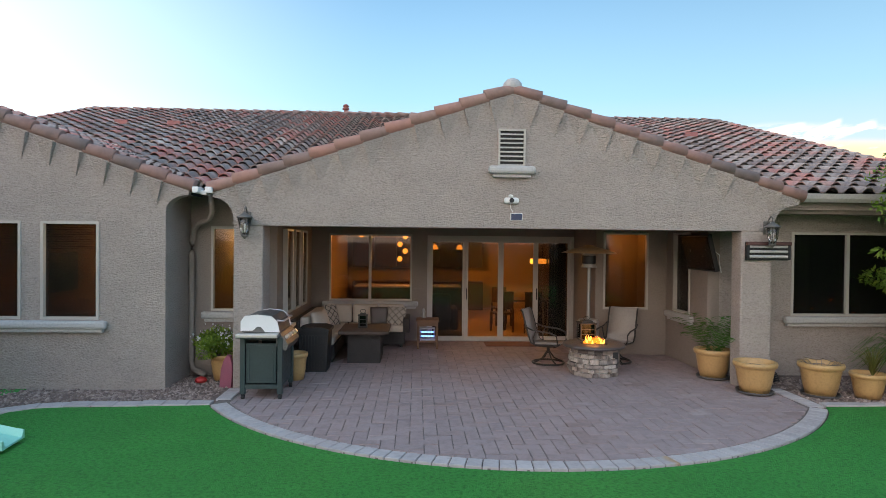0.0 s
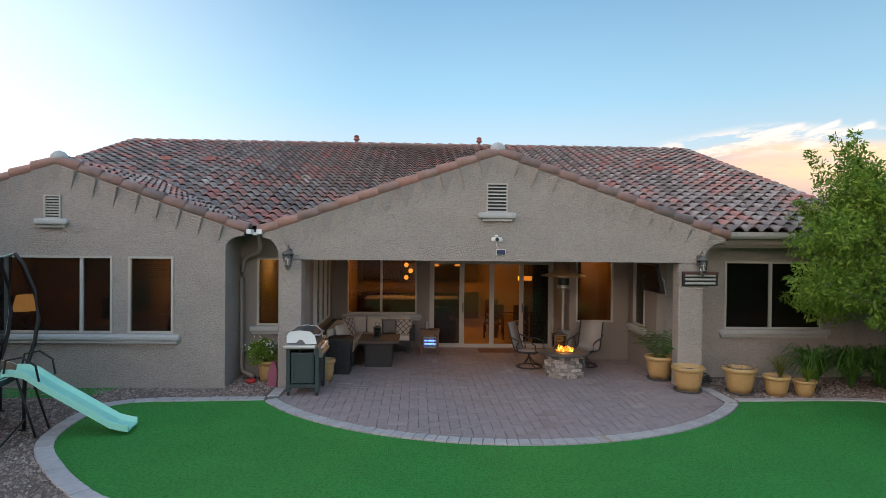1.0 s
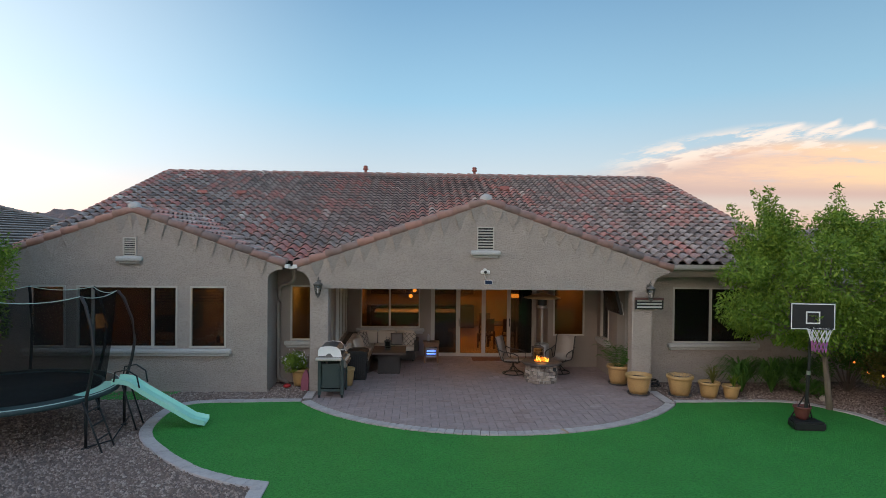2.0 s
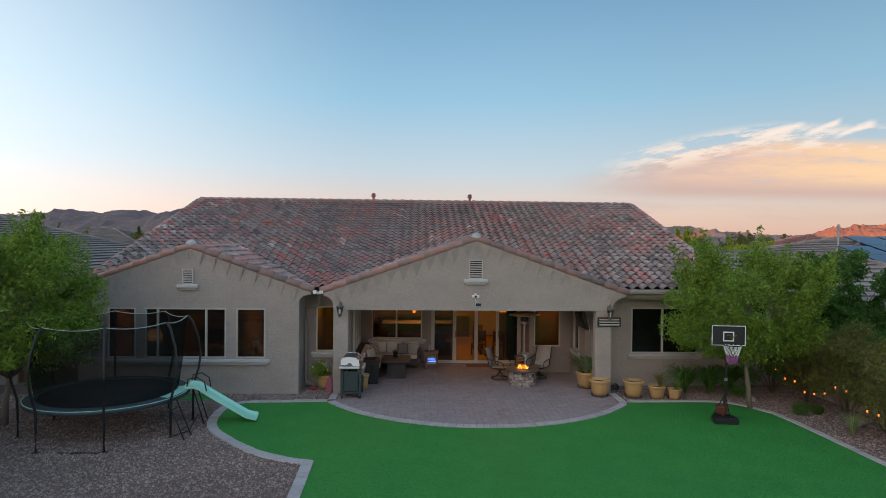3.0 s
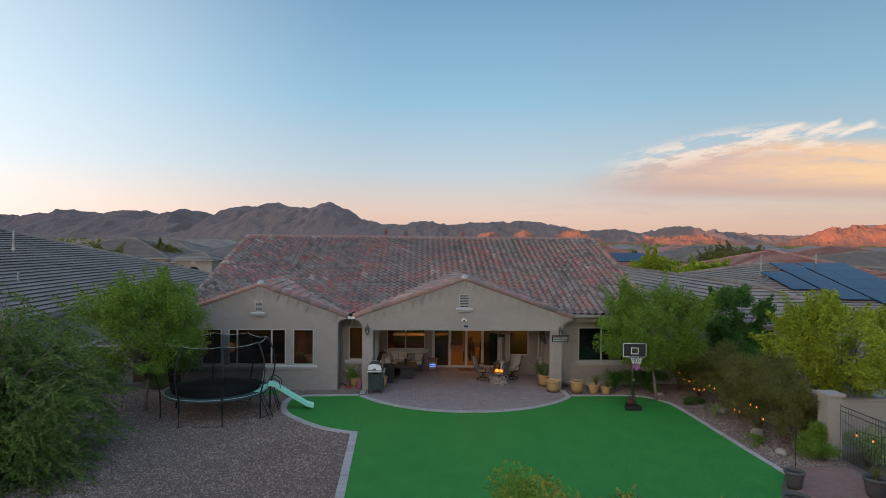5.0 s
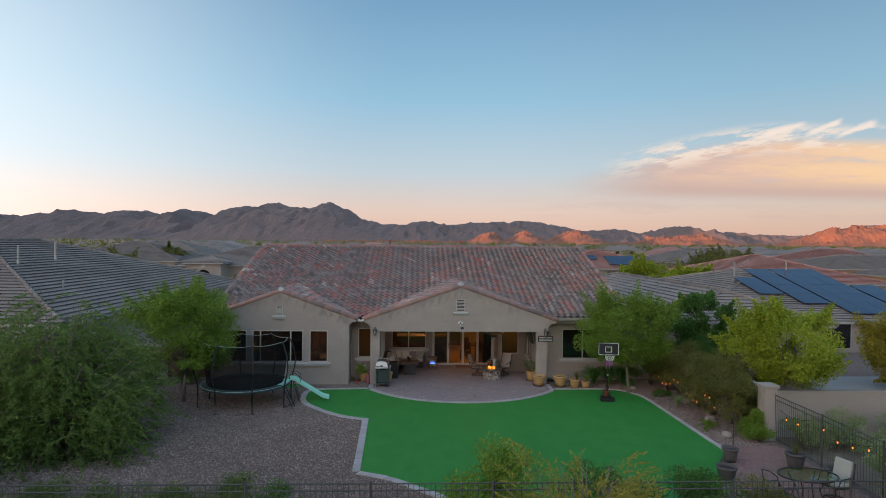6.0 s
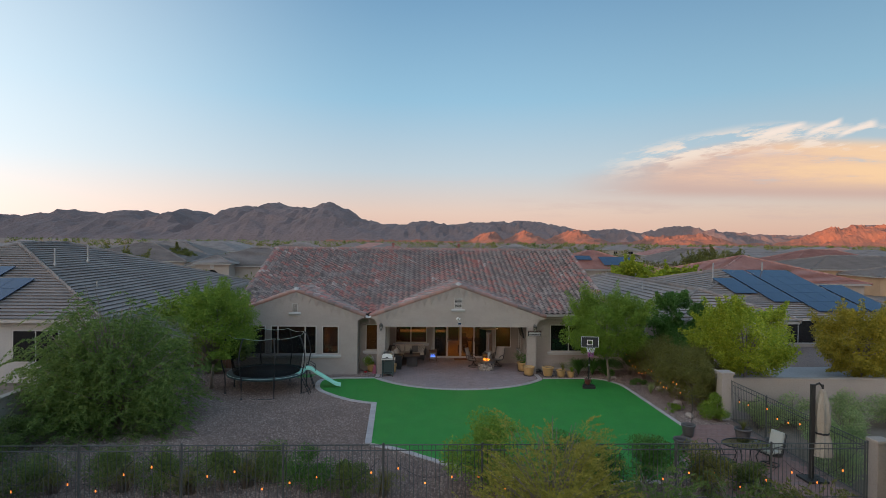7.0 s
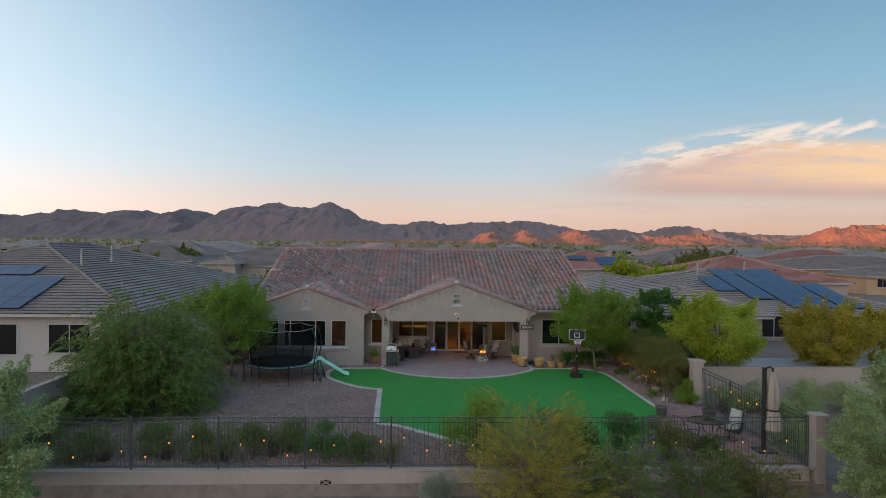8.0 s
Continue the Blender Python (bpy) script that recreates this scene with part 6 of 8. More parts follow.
def wicker_table():
    t = thing("coffee_table", pose(-1.27, 11.0, PZ), "wicker pedestal table with slate top", "table")
    part("base", prism(bmesh.new(), [(-0.29, 0), (0.29, 0), (0.27, 0.52), (-0.27, 0.52)], -0.42, 0.42), WICKER, t)
    for k in range(12):
        z = 0.02 + 0.042 * k
        e = 0.292 - 0.02 * z / 0.52
        part("wicker_band", boxed(-e - 0.004, e + 0.004, -0.427, -0.421, z, z + 0.026, bevel=0.003), WICKER, t)
        part("wicker_band", boxed(e - 0.002, e + 0.006, -0.42, 0.42, z + 0.02, z + 0.042, bevel=0.003), WICKER, t)
    part("tabletop", boxed(-0.44, 0.44, -0.56, 0.5, 0.522, 0.58, bevel=0.012), TABLE_TOP, t)


wicker_table()


def lantern(x, y, z, w, h, label, material=IRON):
    t = thing("lantern", pose(x, y, z), label, "lantern", "metal lanterns")
    part("base", boxed(-w / 2, w / 2, -w / 2, w / 2, 0, 0.03, bevel=0.005), material, t)
    for sx in (-1, 1):
        for sy in (-1, 1):
            part("post", boxed(sx * (w / 2 - 0.012) - 0.01, sx * (w / 2 - 0.012) + 0.01, sy * (w / 2 - 0.012) - 0.01, sy * (w / 2 - 0.012) + 0.01, 0.03, h * 0.78), material, t)
    ob = part("glass", boxed(-w / 2 + 0.025, w / 2 - 0.025, -w / 2 + 0.025, w / 2 - 0.025, 0.032, h * 0.77), GLASS_SMOKED, t)
    for k in (0.28, 0.52):
        for sy in (-1, 1):
            bars = boxed( -w / 2 + 0.022, w / 2 - 0.022, sy * (w / 2 - 0.012) - 0.006, sy * (w / 2 - 0.012) + 0.006, h * k, h * k + 0.012)
            part("crossbar", bars, material, t)
    roof_ = boxed(-w / 2 - 0.01, w / 2 + 0.01, -w / 2 - 0.01, w / 2 + 0.01, h * 0.78, h * 0.84, bevel=0.006)
    box(roof_, -w / 3, w / 3, -w / 3, w / 3, h * 0.841, h * 0.93, 0.01)
    part("top", roof_, material, t)
    ring = tube(bmesh.new(), [(0.05 * math.cos(a), 0, h * 0.93 + 0.035 + 0.035 * math.sin(a)) for a in [2 * math.pi * k / 10 for k in range(10)]], 0.005, 5, True)
    part("handle", ring, material, t)
    part("candle", rod(bmesh.new(), (0, 0, 0.031), (0, 0, h * 0.35), w * 0.16, seg=10), CURTAIN, t)


lantern(-1.32, 10.95, PZ + 0.581, 0.16, 0.28, "black metal candle lantern on the table")
lantern(2.57, 10.13, PZ + 0.501, 0.27, 0.36, "dark metal candle lantern on the fire pit rim")


def side_table():
    t = thing("side_table", pose(-0.12, 12.2, PZ) @ Matrix.Diagonal((1.0, 1.0, 1.1, 1)), "small brown wooden side table", "table")
    part("tabletop", boxed(-0.23, 0.23, -0.2, 0.2, 0.5, 0.54, bevel=0.006), WOOD, t)
    part("apron", boxed(-0.2, 0.2, -0.17, 0.17, 0.42, 0.499), WOOD, t)
    part("shelf", boxed(-0.2, 0.2, -0.17, 0.17, 0.12, 0.14), WOOD, t)
    for x in (-0.19, 0.19):
        for y in (-0.16, 0.16):
            part("leg", boxed(x - 0.02, x + 0.02, y - 0.02, y + 0.02, 0, 0.499), WOOD, t)
    z = thing("insect_zapper", pose(-0.12, 12.13, PZ + 0.155), "insect zapper with glowing blue tubes", "insect zapper")
    part("base", boxed(-0.15, 0.15, -0.05, 0.05, 0, 0.03, bevel=0.006), ALU, z)
    part("top", boxed(-0.15, 0.15, -0.05, 0.05, 0.235, 0.265, bevel=0.006), ALU, z)
    for s in (-1, 1):
        part("side", boxed(s * 0.145 - 0.008, s * 0.145 + 0.008, -0.05, 0.05, 0.03, 0.235), ALU, z)
    for k in range(2):
        part("tube", rod(bmesh.new(), (-0.13, 0, 0.09 + 0.08 * k), (0.13, 0, 0.09 + 0.08 * k), 0.016, seg=8), BLUE_TUBE, z, "glowing blue tube")
    for k in range(9):
        x = -0.12 + 0.03 * k
        part("grille_wire", rod(bmesh.new(), (x, -0.045, 0.03), (x, -0.045, 0.235), 0.003, seg=4), ALU, z)
    pot = thing("small_figure_vase", pose(-0.2, 12.25, PZ + 0.595), "small pale ornament on the side table", "ornament")
    part("body", lathe(bmesh.new(), [(0.04, 0), (0.045, 0.03), (0.03, 0.08), (0.04, 0.13), (0.02, 0.18), (0.01, 0.2)], 10), ALU, pot)


side_table()


def fire_pit(x, y):
    t = thing("fire_pit", pose(x, y, PZ), "round stacked-stone fire pit with burning flames", "fire pit")
    rng = random.Random(12)
    part("core", lathe(bmesh.new(), [(0.368, 0), (0.368, 0.45)], 24), mat("pale_mortar", (0.52, 0.49, 0.46), None, 12, 0.95, bump=0.6), t, "pale mortar")
    z = 0.0
    for course in range(6):
        h = rng.choice((0.058, 0.07, 0.086, 0.074))
        if course == 5:
            h = 0.445 - z
        a = rng.uniform(0, 1)
        end = a + 2 * math.pi
        while a < end - 0.08:
            w = min(rng.uniform(0.2, 0.62), end - a)
            r = 0.375 + rng.uniform(0, 0.06)
            bm = bmesh.new()
            n = 3
            ins, outs = [], []
            for k in range(n + 1):
                ang = a + 0.012 + (w - 0.024) * k / n
                rough_r = r + rng.uniform(-0.014, 0.014)
                for r_, lst in ((0.355, ins), (rough_r, outs)):
                    lst.append([bm.verts.new(((r_ + (rng.uniform(-0.01, 0.01) if lst is outs else 0.0)) * math.cos(ang), r_ * math.sin(ang), zz + rng.uniform(-0.003, 0.003))) for zz in (z + 0.006, z + h - 0.006)])
            for k in range(n):
                bm.faces.new((outs[k][0], outs[k + 1][0], outs[k + 1][1], outs[k][1]))
                bm.faces.new((outs[k][1], outs[k + 1][1], ins[k + 1][1], ins[k][1]))
                bm.faces.new((ins[k][0], ins[k + 1][0], outs[k + 1][0], outs[k][0]))
            bm.faces.new((ins[0][0], outs[0][0], outs[0][1], ins[0][1]))
            bm.faces.new((outs[n][0], ins[n][0], ins[n][1], outs[n][1]))
            part("stone", bm, STONE, t)
            a += w
        z += h
    part("top_slab", lathe(bmesh.new(), [(0.22, 0.452), (0.49, 0.452), (0.505, 0.465), (0.505, 0.49), (0.49, 0.5), (0.22, 0.5)], 36), GRANITE, t)
    part("burner_bowl", lathe(bmesh.new(), [(0.02, 0.46), (0.2, 0.465), (0.225, 0.5), (0.215, 0.503)], 20), BLACK, t)
    for k in range(54):
        # flames gather in two licking groups
        a, r = rng.uniform(0, 6.28), 0.085 * rng.random() ** 0.7
        h = 0.05 + 0.16 * (1 - r / 0.1) * rng.random() + 0.03 * rng.random()
        cx_, cy_ = (-0.085, 0.08)[k % 2] + r * math.cos(a), r * math.sin(a)
        w = rng.uniform(0.010, 0.026) * (0.6 + 2.5 * h)
        lean = rng.uniform(-0.055, 0.055)
        bm = bmesh.new()
        tube(bm, [(cx_, cy_, 0.475), (cx_ + lean * 0.3, cy_, 0.475 + h * 0.35), (cx_ + lean, cy_ + lean * 0.5, 0.475 + h * 0.7), (cx_ + lean * 0.4, cy_, 0.475 + h)], [w * 0.7, w, w * 0.55, 0.003], 6)
        part("flame", bm, FLAME if k % 3 else FLAME_CORE, t, "orange gas flame")
    part("control_panel", boxed(0.21, 0.29, -0.375, -0.352, 0.32, 0.41), BLACK, t)


fire_pit(2.60, 9.78)
fl = lamp("flame_light", (2.60, 9.78, PZ + 0.68), 2.2, (1.0, 0.40, 0.10), 0.1)


def swivel_chair(x, y, turn, label):
    t = thing("patio_chair", pose(x, y, PZ, 0, 0, turn) @ Matrix.Diagonal((0.96, 0.96, 0.93, 1)), label, "chair", "swivel chairs round the fire pit")
    ring = [(0.29 * math.cos(2 * math.pi * k / 24), 0.29 * math.sin(2 * math.pi * k / 24), 0.02) for k in range(24)]
    part("base_ring", tube(bmesh.new(), ring, 0.018, 8, True), IRON, t)
    for k in range(4):
        a = math.pi / 4 + math.pi / 2 * k
        part("base_spoke", tube(bmesh.new(), [(0.29 * math.cos(a), 0.29 * math.sin(a), 0.03), (0.13 * math.cos(a), 0.13 * math.sin(a), 0.10), (0.02 * math.cos(a), 0.02 * math.sin(a), 0.24)], 0.014, 6), IRON, t)
    part("pedestal", rod(bmesh.new(), (0, 0, 0.2), (0, 0, 0.34), 0.03, seg=10), IRON, t)
    part("seat_frame", boxed(-0.2, 0.2, -0.2, 0.2, 0.34, 0.365), IRON, t)
    prof = [(-0.30, 0.42), (-0.24, 0.405), (0.0, 0.39), (0.18, 0.385), (0.25, 0.42), (0.30, 0.55), (0.36, 0.78), (0.42, 1.0), (0.45, 1.03)]
    sling = bmesh.new()
    for side in (0, 1):
        pass
    rows_ = [[sling.verts.new((xx, yy + o * 0.6, zz + o)) for yy, zz in prof] for xx in (-0.26, 0.26) for o in (0.0, 0.008)]
    for a, b, flip in ((0, 2, False), (1, 3, True), (0, 1, True), (2, 3, False)):
        for k in range(len(prof) - 1):
            q = (rows_[a][k], rows_[b][k], rows_[b][k + 1], rows_[a][k + 1])
            sling.faces.new(q[::-1] if flip else q).smooth = a != 0 or b == 2
    part("sling", sling, SLING, t, "tan woven sling seat and back")
    for s in (-1, 1):
        part("side_rail", tube(bmesh.new(), [(s * 0.275, yy, zz) for yy, zz in prof], 0.015, 6), IRON, t)
        part("armrest", tube(bmesh.new(), [(s * 0.30, 0.36, 0.72), (s * 0.32, 0.2, 0.66), (s * 0.32, -0.12, 0.63), (s * 0.32, -0.24, 0.58), (s * 0.31, -0.26, 0.42), (s * 0.28, -0.18, 0.385)], 0.016, 6), IRON, t)
        part("arm_strut", tube(bmesh.new(), [(s * 0.32, 0.15, 0.65), (s * 0.31, 0.2, 0.5), (s * 0.28, 0.18, 0.39)], 0.012, 6), IRON, t)


swivel_chair(2.02, 10.62, 62, "sling swivel chair angled towards the fire pit")
swivel_chair(3.28, 10.75, -38, "sling swivel chair facing the fire pit")


def patio_heater(x, y):
    t = thing("patio_heater", pose(x, y, PZ), "mushroom patio heater with a wide metal dish", "heater")
    part("tank_base", lathe(bmesh.new(), [(0.23, 0), (0.23, 0.05), (0.2, 0.07), (0.2, 0.7), (0.17, 0.74), (0.04, 0.76)], 20), ALU, t)
    part("pole", rod(bmesh.new(), (0, 0, 0.75), (0, 0, 1.7), 0.035, seg=12), ALU, t)
    part("burner", lathe(bmesh.new(), [(0.14, 1.70), (0.15, 1.72), (0.12, 1.76), (0.12, 1.94), (0.1, 1.97)], 18), ALU, t)
    part("emitter", lathe(bmesh.new(), [(0.125, 1.78), (0.128, 1.80), (0.128, 1.91), (0.125, 1.93)], 18), BLACK, t)
    part("dish", lathe(bmesh.new(), [(0.50, 1.975), (0.505, 1.985), (0.28, 2.055), (0.09, 2.10), (0.08, 2.12), (0.03, 2.13)], 32), HEATER_DISH, t)


patio_heater(2.86, 11.05)

rug = solid("door_mat", boxed(1.1, 2.25, 12.35, 12.85, PZ + 0.001, PZ + 0.015, bevel=0.004), MAT_RED, "worn red-brown door mat by the sliding door", "door mat")


# ---- pots ----
def pot(x, y, z, r, h, label, material=POT, saucer=True, plant=True, soil=0.86):
    t = thing("flower_pot", pose(x, y, z), label, "pot", "ochre glazed pots")
    s = 0.025 if saucer else 0.0
    part("body", lathe(bmesh.new(), [(r * 0.66, s), (r * 0.78, s + h * 0.3), (r * 0.9, s + h * 0.78), (r * 0.92, s + h * 0.82), (r * 1.0, s + h * 0.84), (r * 1.03, s + h * 0.92), (r * 1.0, s + h),
                                     (r * 0.9, s + h), (r * 0.88, s + h * 0.86), (r * 0.84, s + h * 0.78)], 28), material, t)
    part("soil", lathe(bmesh.new(), [(r * 0.84, s + h * 0.79), (r * 0.855, s + h * 0.81), (r * 0.4, s + h * 0.83), (0.01, s + h * 0.84)], 20), SOIL, t)
    if saucer:
        part("saucer", lathe(bmesh.new(), [(r * 0.68, 0), (r * 0.84, 0.01), (r * 0.88, 0.045), (r * 0.85, 0.045), (r * 0.8, 0.018), (r * 0.1, 0.016)], 24), material if material is not POT else DARK_POT, t)
    return t


def palm(x, y, z, seed=4):
    """A small fan of feathered fronds."""
    rng = random.Random(seed)
    v, f = [], []
    for i in range(34):
        a = rng.uniform(0, 2 * math.pi)
        reach, rise = rng.uniform(0.25, 0.72), rng.uniform(0.35, 0.68)
        for k in range(1, 15):
            u = k / 14
            c = Vector((reach * u * math.cos(a), reach * u * math.sin(a), rise * math.sin(u * 2.1)))
            for s in (-1, 1):
                ln = 0.17 * math.sin(math.pi * min(1, u * 0.9 + 0.1)) + 0.03
                d = Vector((math.cos(a + s * 0.9), math.sin(a + s * 0.9), -0.25)) * ln
                w = Vector((0, 0, 0.006)) + Vector((-math.sin(a + s * 0.9), math.cos(a + s * 0.9), 0)) * 0.006
                b = len(v)
                v += [c - w, c + d * 0.6 - w * 0.7, c + d, c + d * 0.6 + w * 0.7]
                f.append((b, b + 1, b + 2, b + 3))
    ob = raw("potted_palm", v, f, LEAF_DARK)
    ob.matrix_world = pose(x, y, z)
    tagged(ob, "small green feathery palm in an ochre pot", "plant")


pot(4.46, 9.45, PZ, 0.29, 0.45, "ochre glazed pot with a small palm on the patio")
palm(4.46, 9.45, PZ + 0.4)
pot(4.60, 8.46, PZ, 0.295, 0.44, "large ochre glazed pot of bare soil at the pier")
pot(5.56, 8.42, 0.02, 0.30, 0.46, "large ochre glazed pot with dry stems on gravel")
pot(6.19, 8.3, 0.02, 0.24, 0.36, "ochre glazed pot with grassy leaves on gravel", saucer=False)
pot(6.66, 8.2, 0.02, 0.2, 0.30, "small ochre glazed pot on gravel", saucer=False)
tuft("grassy_plant", 6.3, 8.36, 0.3, 0.5, 0.45, 90, 0.012, LEAF_OLIVE, "thin grassy leaves spilling from a pot", 7)
tuft("grassy_plant", 6.72, 8.2, 0.24, 0.4, 0.35, 60, 0.02, LEAF, "green grassy leaves in a small pot", 9)
dry = bmesh.new()
for k in range(14):
    a = 2.4 * k
    tube(dry, [(0.1 * math.cos(a), 0.1 * math.sin(a), 0), (0.22 * math.cos(a), 0.22 * math.sin(a), 0.1), (0.3 * math.cos(a + 0.6), 0.3 * math.sin(a + 0.6), 0.08 + 0.004 * k)], 0.005, 4)
ds = solid("dry_stems", dry, BARK, "dry brown stems hanging in the pot", "plant")
ds.matrix_world = pose(5.56, 8.42, 0.41)
pot(-2.2, 9.32, PZ, 0.17, 0.42, "narrow ochre glazed pot behind the grill", saucer=False)
pot(-3.36, 9.45, 0.02, 0.21, 0.40, "ochre glazed pot with a flowering plant in the alcove", saucer=False)
shrub("flowering_plant", -3.44, 9.4, 0.36, 0.42, 0.52, 2600, 0.055, LEAF, "bushy green plant with white flowers", 33)
fl_rng = np.random.default_rng(3)
v, f = leaf_cloud(fl_rng, [(0, 0, 0.30), (-0.2, -0.1, 0.25), (0.2, 0, 0.28)], [0.3, 0.2, 0.2], 110, 0.04, 0, shape=1.2)
ob = raw("white_flowers", v, f, FLOWER)
ob.matrix_world = pose(-3.44, 9.36, 0.4)
tagged(ob, "small white flowers over green foliage", "flowers", kind="stuff")

ball = bmesh.new()
lathe(ball, [(0.02, 0.0), (0.07, 0.008), (0.095, 0.04), (0.075, 0.075), (0.02, 0.095)], 14)
toy = solid("red_toy", ball, mat("red_plastic", (0.5, 0.03, 0.03), None, 9, 0.4), "red plastic toy lying on the gravel", "toy")
toy.matrix_world = pose(-3.62, 9.2, 0.02, 0, 0, 30)
bag = thing("folded_bag", pose(-3.16, 8.95, 0.0), "tall pink and purple bag leaning on the pier", "bag")
part("body", prism(bmesh.new(), [(-0.09, 0.012), (0.08, 0.012), (0.10, 0.3), (0.06, 0.48), (0.02, 0.5), (-0.03, 0.42), (-0.07, 0.28)], -0.05, 0.05), mat("pink_fabric", (0.34, 0.10, 0.14), (0.22, 0.07, 0.11), 20, 0.8, bump=0.4), bag)
cable = solid("coiled_cable", tube(bmesh.new(), [(0.2 * math.cos(k * 0.7) * (1 - 0.01 * k), 0.14 * math.sin(k * 0.7), 0.02 + 0.004 * k) for k in range(40)], 0.01, 5), BLACK, "coiled black hose on the gravel by the pier", "hose")
cable.matrix_world = pose(5.25, 9.25, 0.02)


# ---- trampoline ----
def trampoline(x, y):
    t = thing("trampoline", pose(x, y, 0.012), "round black trampoline with netted safety enclosure", "trampoline")
    R, Z = 1.66, 0.86
    n = 48
    part("frame_ring", tube(bmesh.new(), [(R * math.cos(2 * math.pi * k / n), R * math.sin(2 * math.pi * k / n), Z - 0.06) for k in range(n)], 0.03, 8, True), BLACK, t)
    part("jumping_mat", lathe(bmesh.new(), [(1.405, Z - 0.05), (1.41, Z - 0.02), (0.01, Z - 0.02)], 48), RUBBER, t)
    part("edge_pad", lathe(bmesh.new(), [(1.42, Z - 0.03), (1.41, Z - 0.005), (1.45, Z), (1.66, Z), (1.71, Z - 0.02), (1.72, Z - 0.09), (1.69, Z - 0.1)], 48), mat("dark_pad", (0.03, 0.055, 0.055), None, 8, 0.6), t)
    PALE_BAND = mat("pale_mint_webbing", (0.42, 0.55, 0.50), None, 10, 0.6)
    part("pad_trim", tube(bmesh.new(), [(1.695 * math.cos(2 * math.pi * k / n), 1.695 * math.sin(2 * math.pi * k / n), Z - 0.015) for k in range(n)], 0.011, 6, True), PALE_BAND, t, "pale mint pad trim")
    patch = bmesh.new()
    a0, a1 = math.radians(-22), math.radians(20)
    vs = [[patch.verts.new((r * math.cos(a0 + (a1 - a0) * k / 8), r * math.sin(a0 + (a1 - a0) * k / 8), Z + 0.008)) for r in (1.44, 1.68)] for k in range(9)]
    for k in range(8):
        patch.faces.new((vs[k][0], vs[k][1], vs[k + 1][1], vs[k + 1][0]))
    part("pad_patch", patch, MINT, t, "mint green entrance pad")
    T = 2.54
    tops = []
    for k in range(8):
        a = math.radians(22.5 + 45 * k)
        c, s = math.cos(a), math.sin(a)
        lp = [(1.777, 0.0), (1.777, 0.45), (1.79, 0.85), (1.90, 1.25), (1.95, 1.6), (1.90, 2.0), (1.76, 2.4), (1.66, T)]
        part("pole", tube(bmesh.new(), [(r * c, r * s, z) for r, z in lp], 0.028, 7), BLACK, t, "bowed black padded pole")
        part("foot", boxed(1.777 * c - 0.05, 1.777 * c + 0.05, 1.777 * s - 0.05, 1.777 * s + 0.05, 0.0, 0.02), BLACK, t)
        tops.append((1.64 * c, 1.64 * s, T))
    ring = []
    for k in range(8):
        p, q = Vector(tops[k]), Vector(tops[(k + 1) % 8])
        for i in range(6):
            u = i / 6
            ring.append(p.lerp(q, u) - Vector((0, 0, 0.07 * 4 * u * (1 - u))))
    part("top_band", tube(bmesh.new(), ring, 0.008, 6, True), PALE_BAND, t, "pale mint top band of the net")
    net = bmesh.new()
    hi = [net.verts.new(p) for p in ring]
    mid = [net.verts.new((1.56 * math.cos(math.atan2(p.y, p.x)), 1.56 * math.sin(math.atan2(p.y, p.x)), 1.6)) for p in ring]
    lo = [net.verts.new((1.46 * math.cos(math.atan2(p.y, p.x)), 1.46 * math.sin(math.atan2(p.y, p.x)), Z)) for p in ring]
    for a, b in ((hi, mid), (mid, lo)):
        for k in range(len(a)):
            net.faces.new((a[k - 1], a[k], b[k], b[k - 1]))
    part("safety_net", net, NETTING, t)
    lad = bmesh.new()
    for s in (-1, 1):
        tube(lad, [(1.62, -0.55 + 0.2 * s, Z - 0.05), (2.05, -0.75 + 0.2 * s, 0.0)], 0.016, 6)
    part("ladder_rail", lad, BLACK, t)
    for k in range(3):
        u = 0.25 + 0.25 * k
        part("ladder_rung", rod(bmesh.new(), (1.62 + 0.43 * u, -0.75 - 0.2 * u, Z * (1 - u)), (1.62 + 0.43 * u, -0.35 - 0.2 * u, Z * (1 - u)), 0.014, seg=6), BLACK, t)
    part("brace", tube(bmesh.new(), [(1.64, -0.68, 0.02), (1.9, -0.3, 0.03), (1.95, 0.2, 0.3)], 0.014, 6), BLACK, t)


trampoline(-7.70, 5.60)


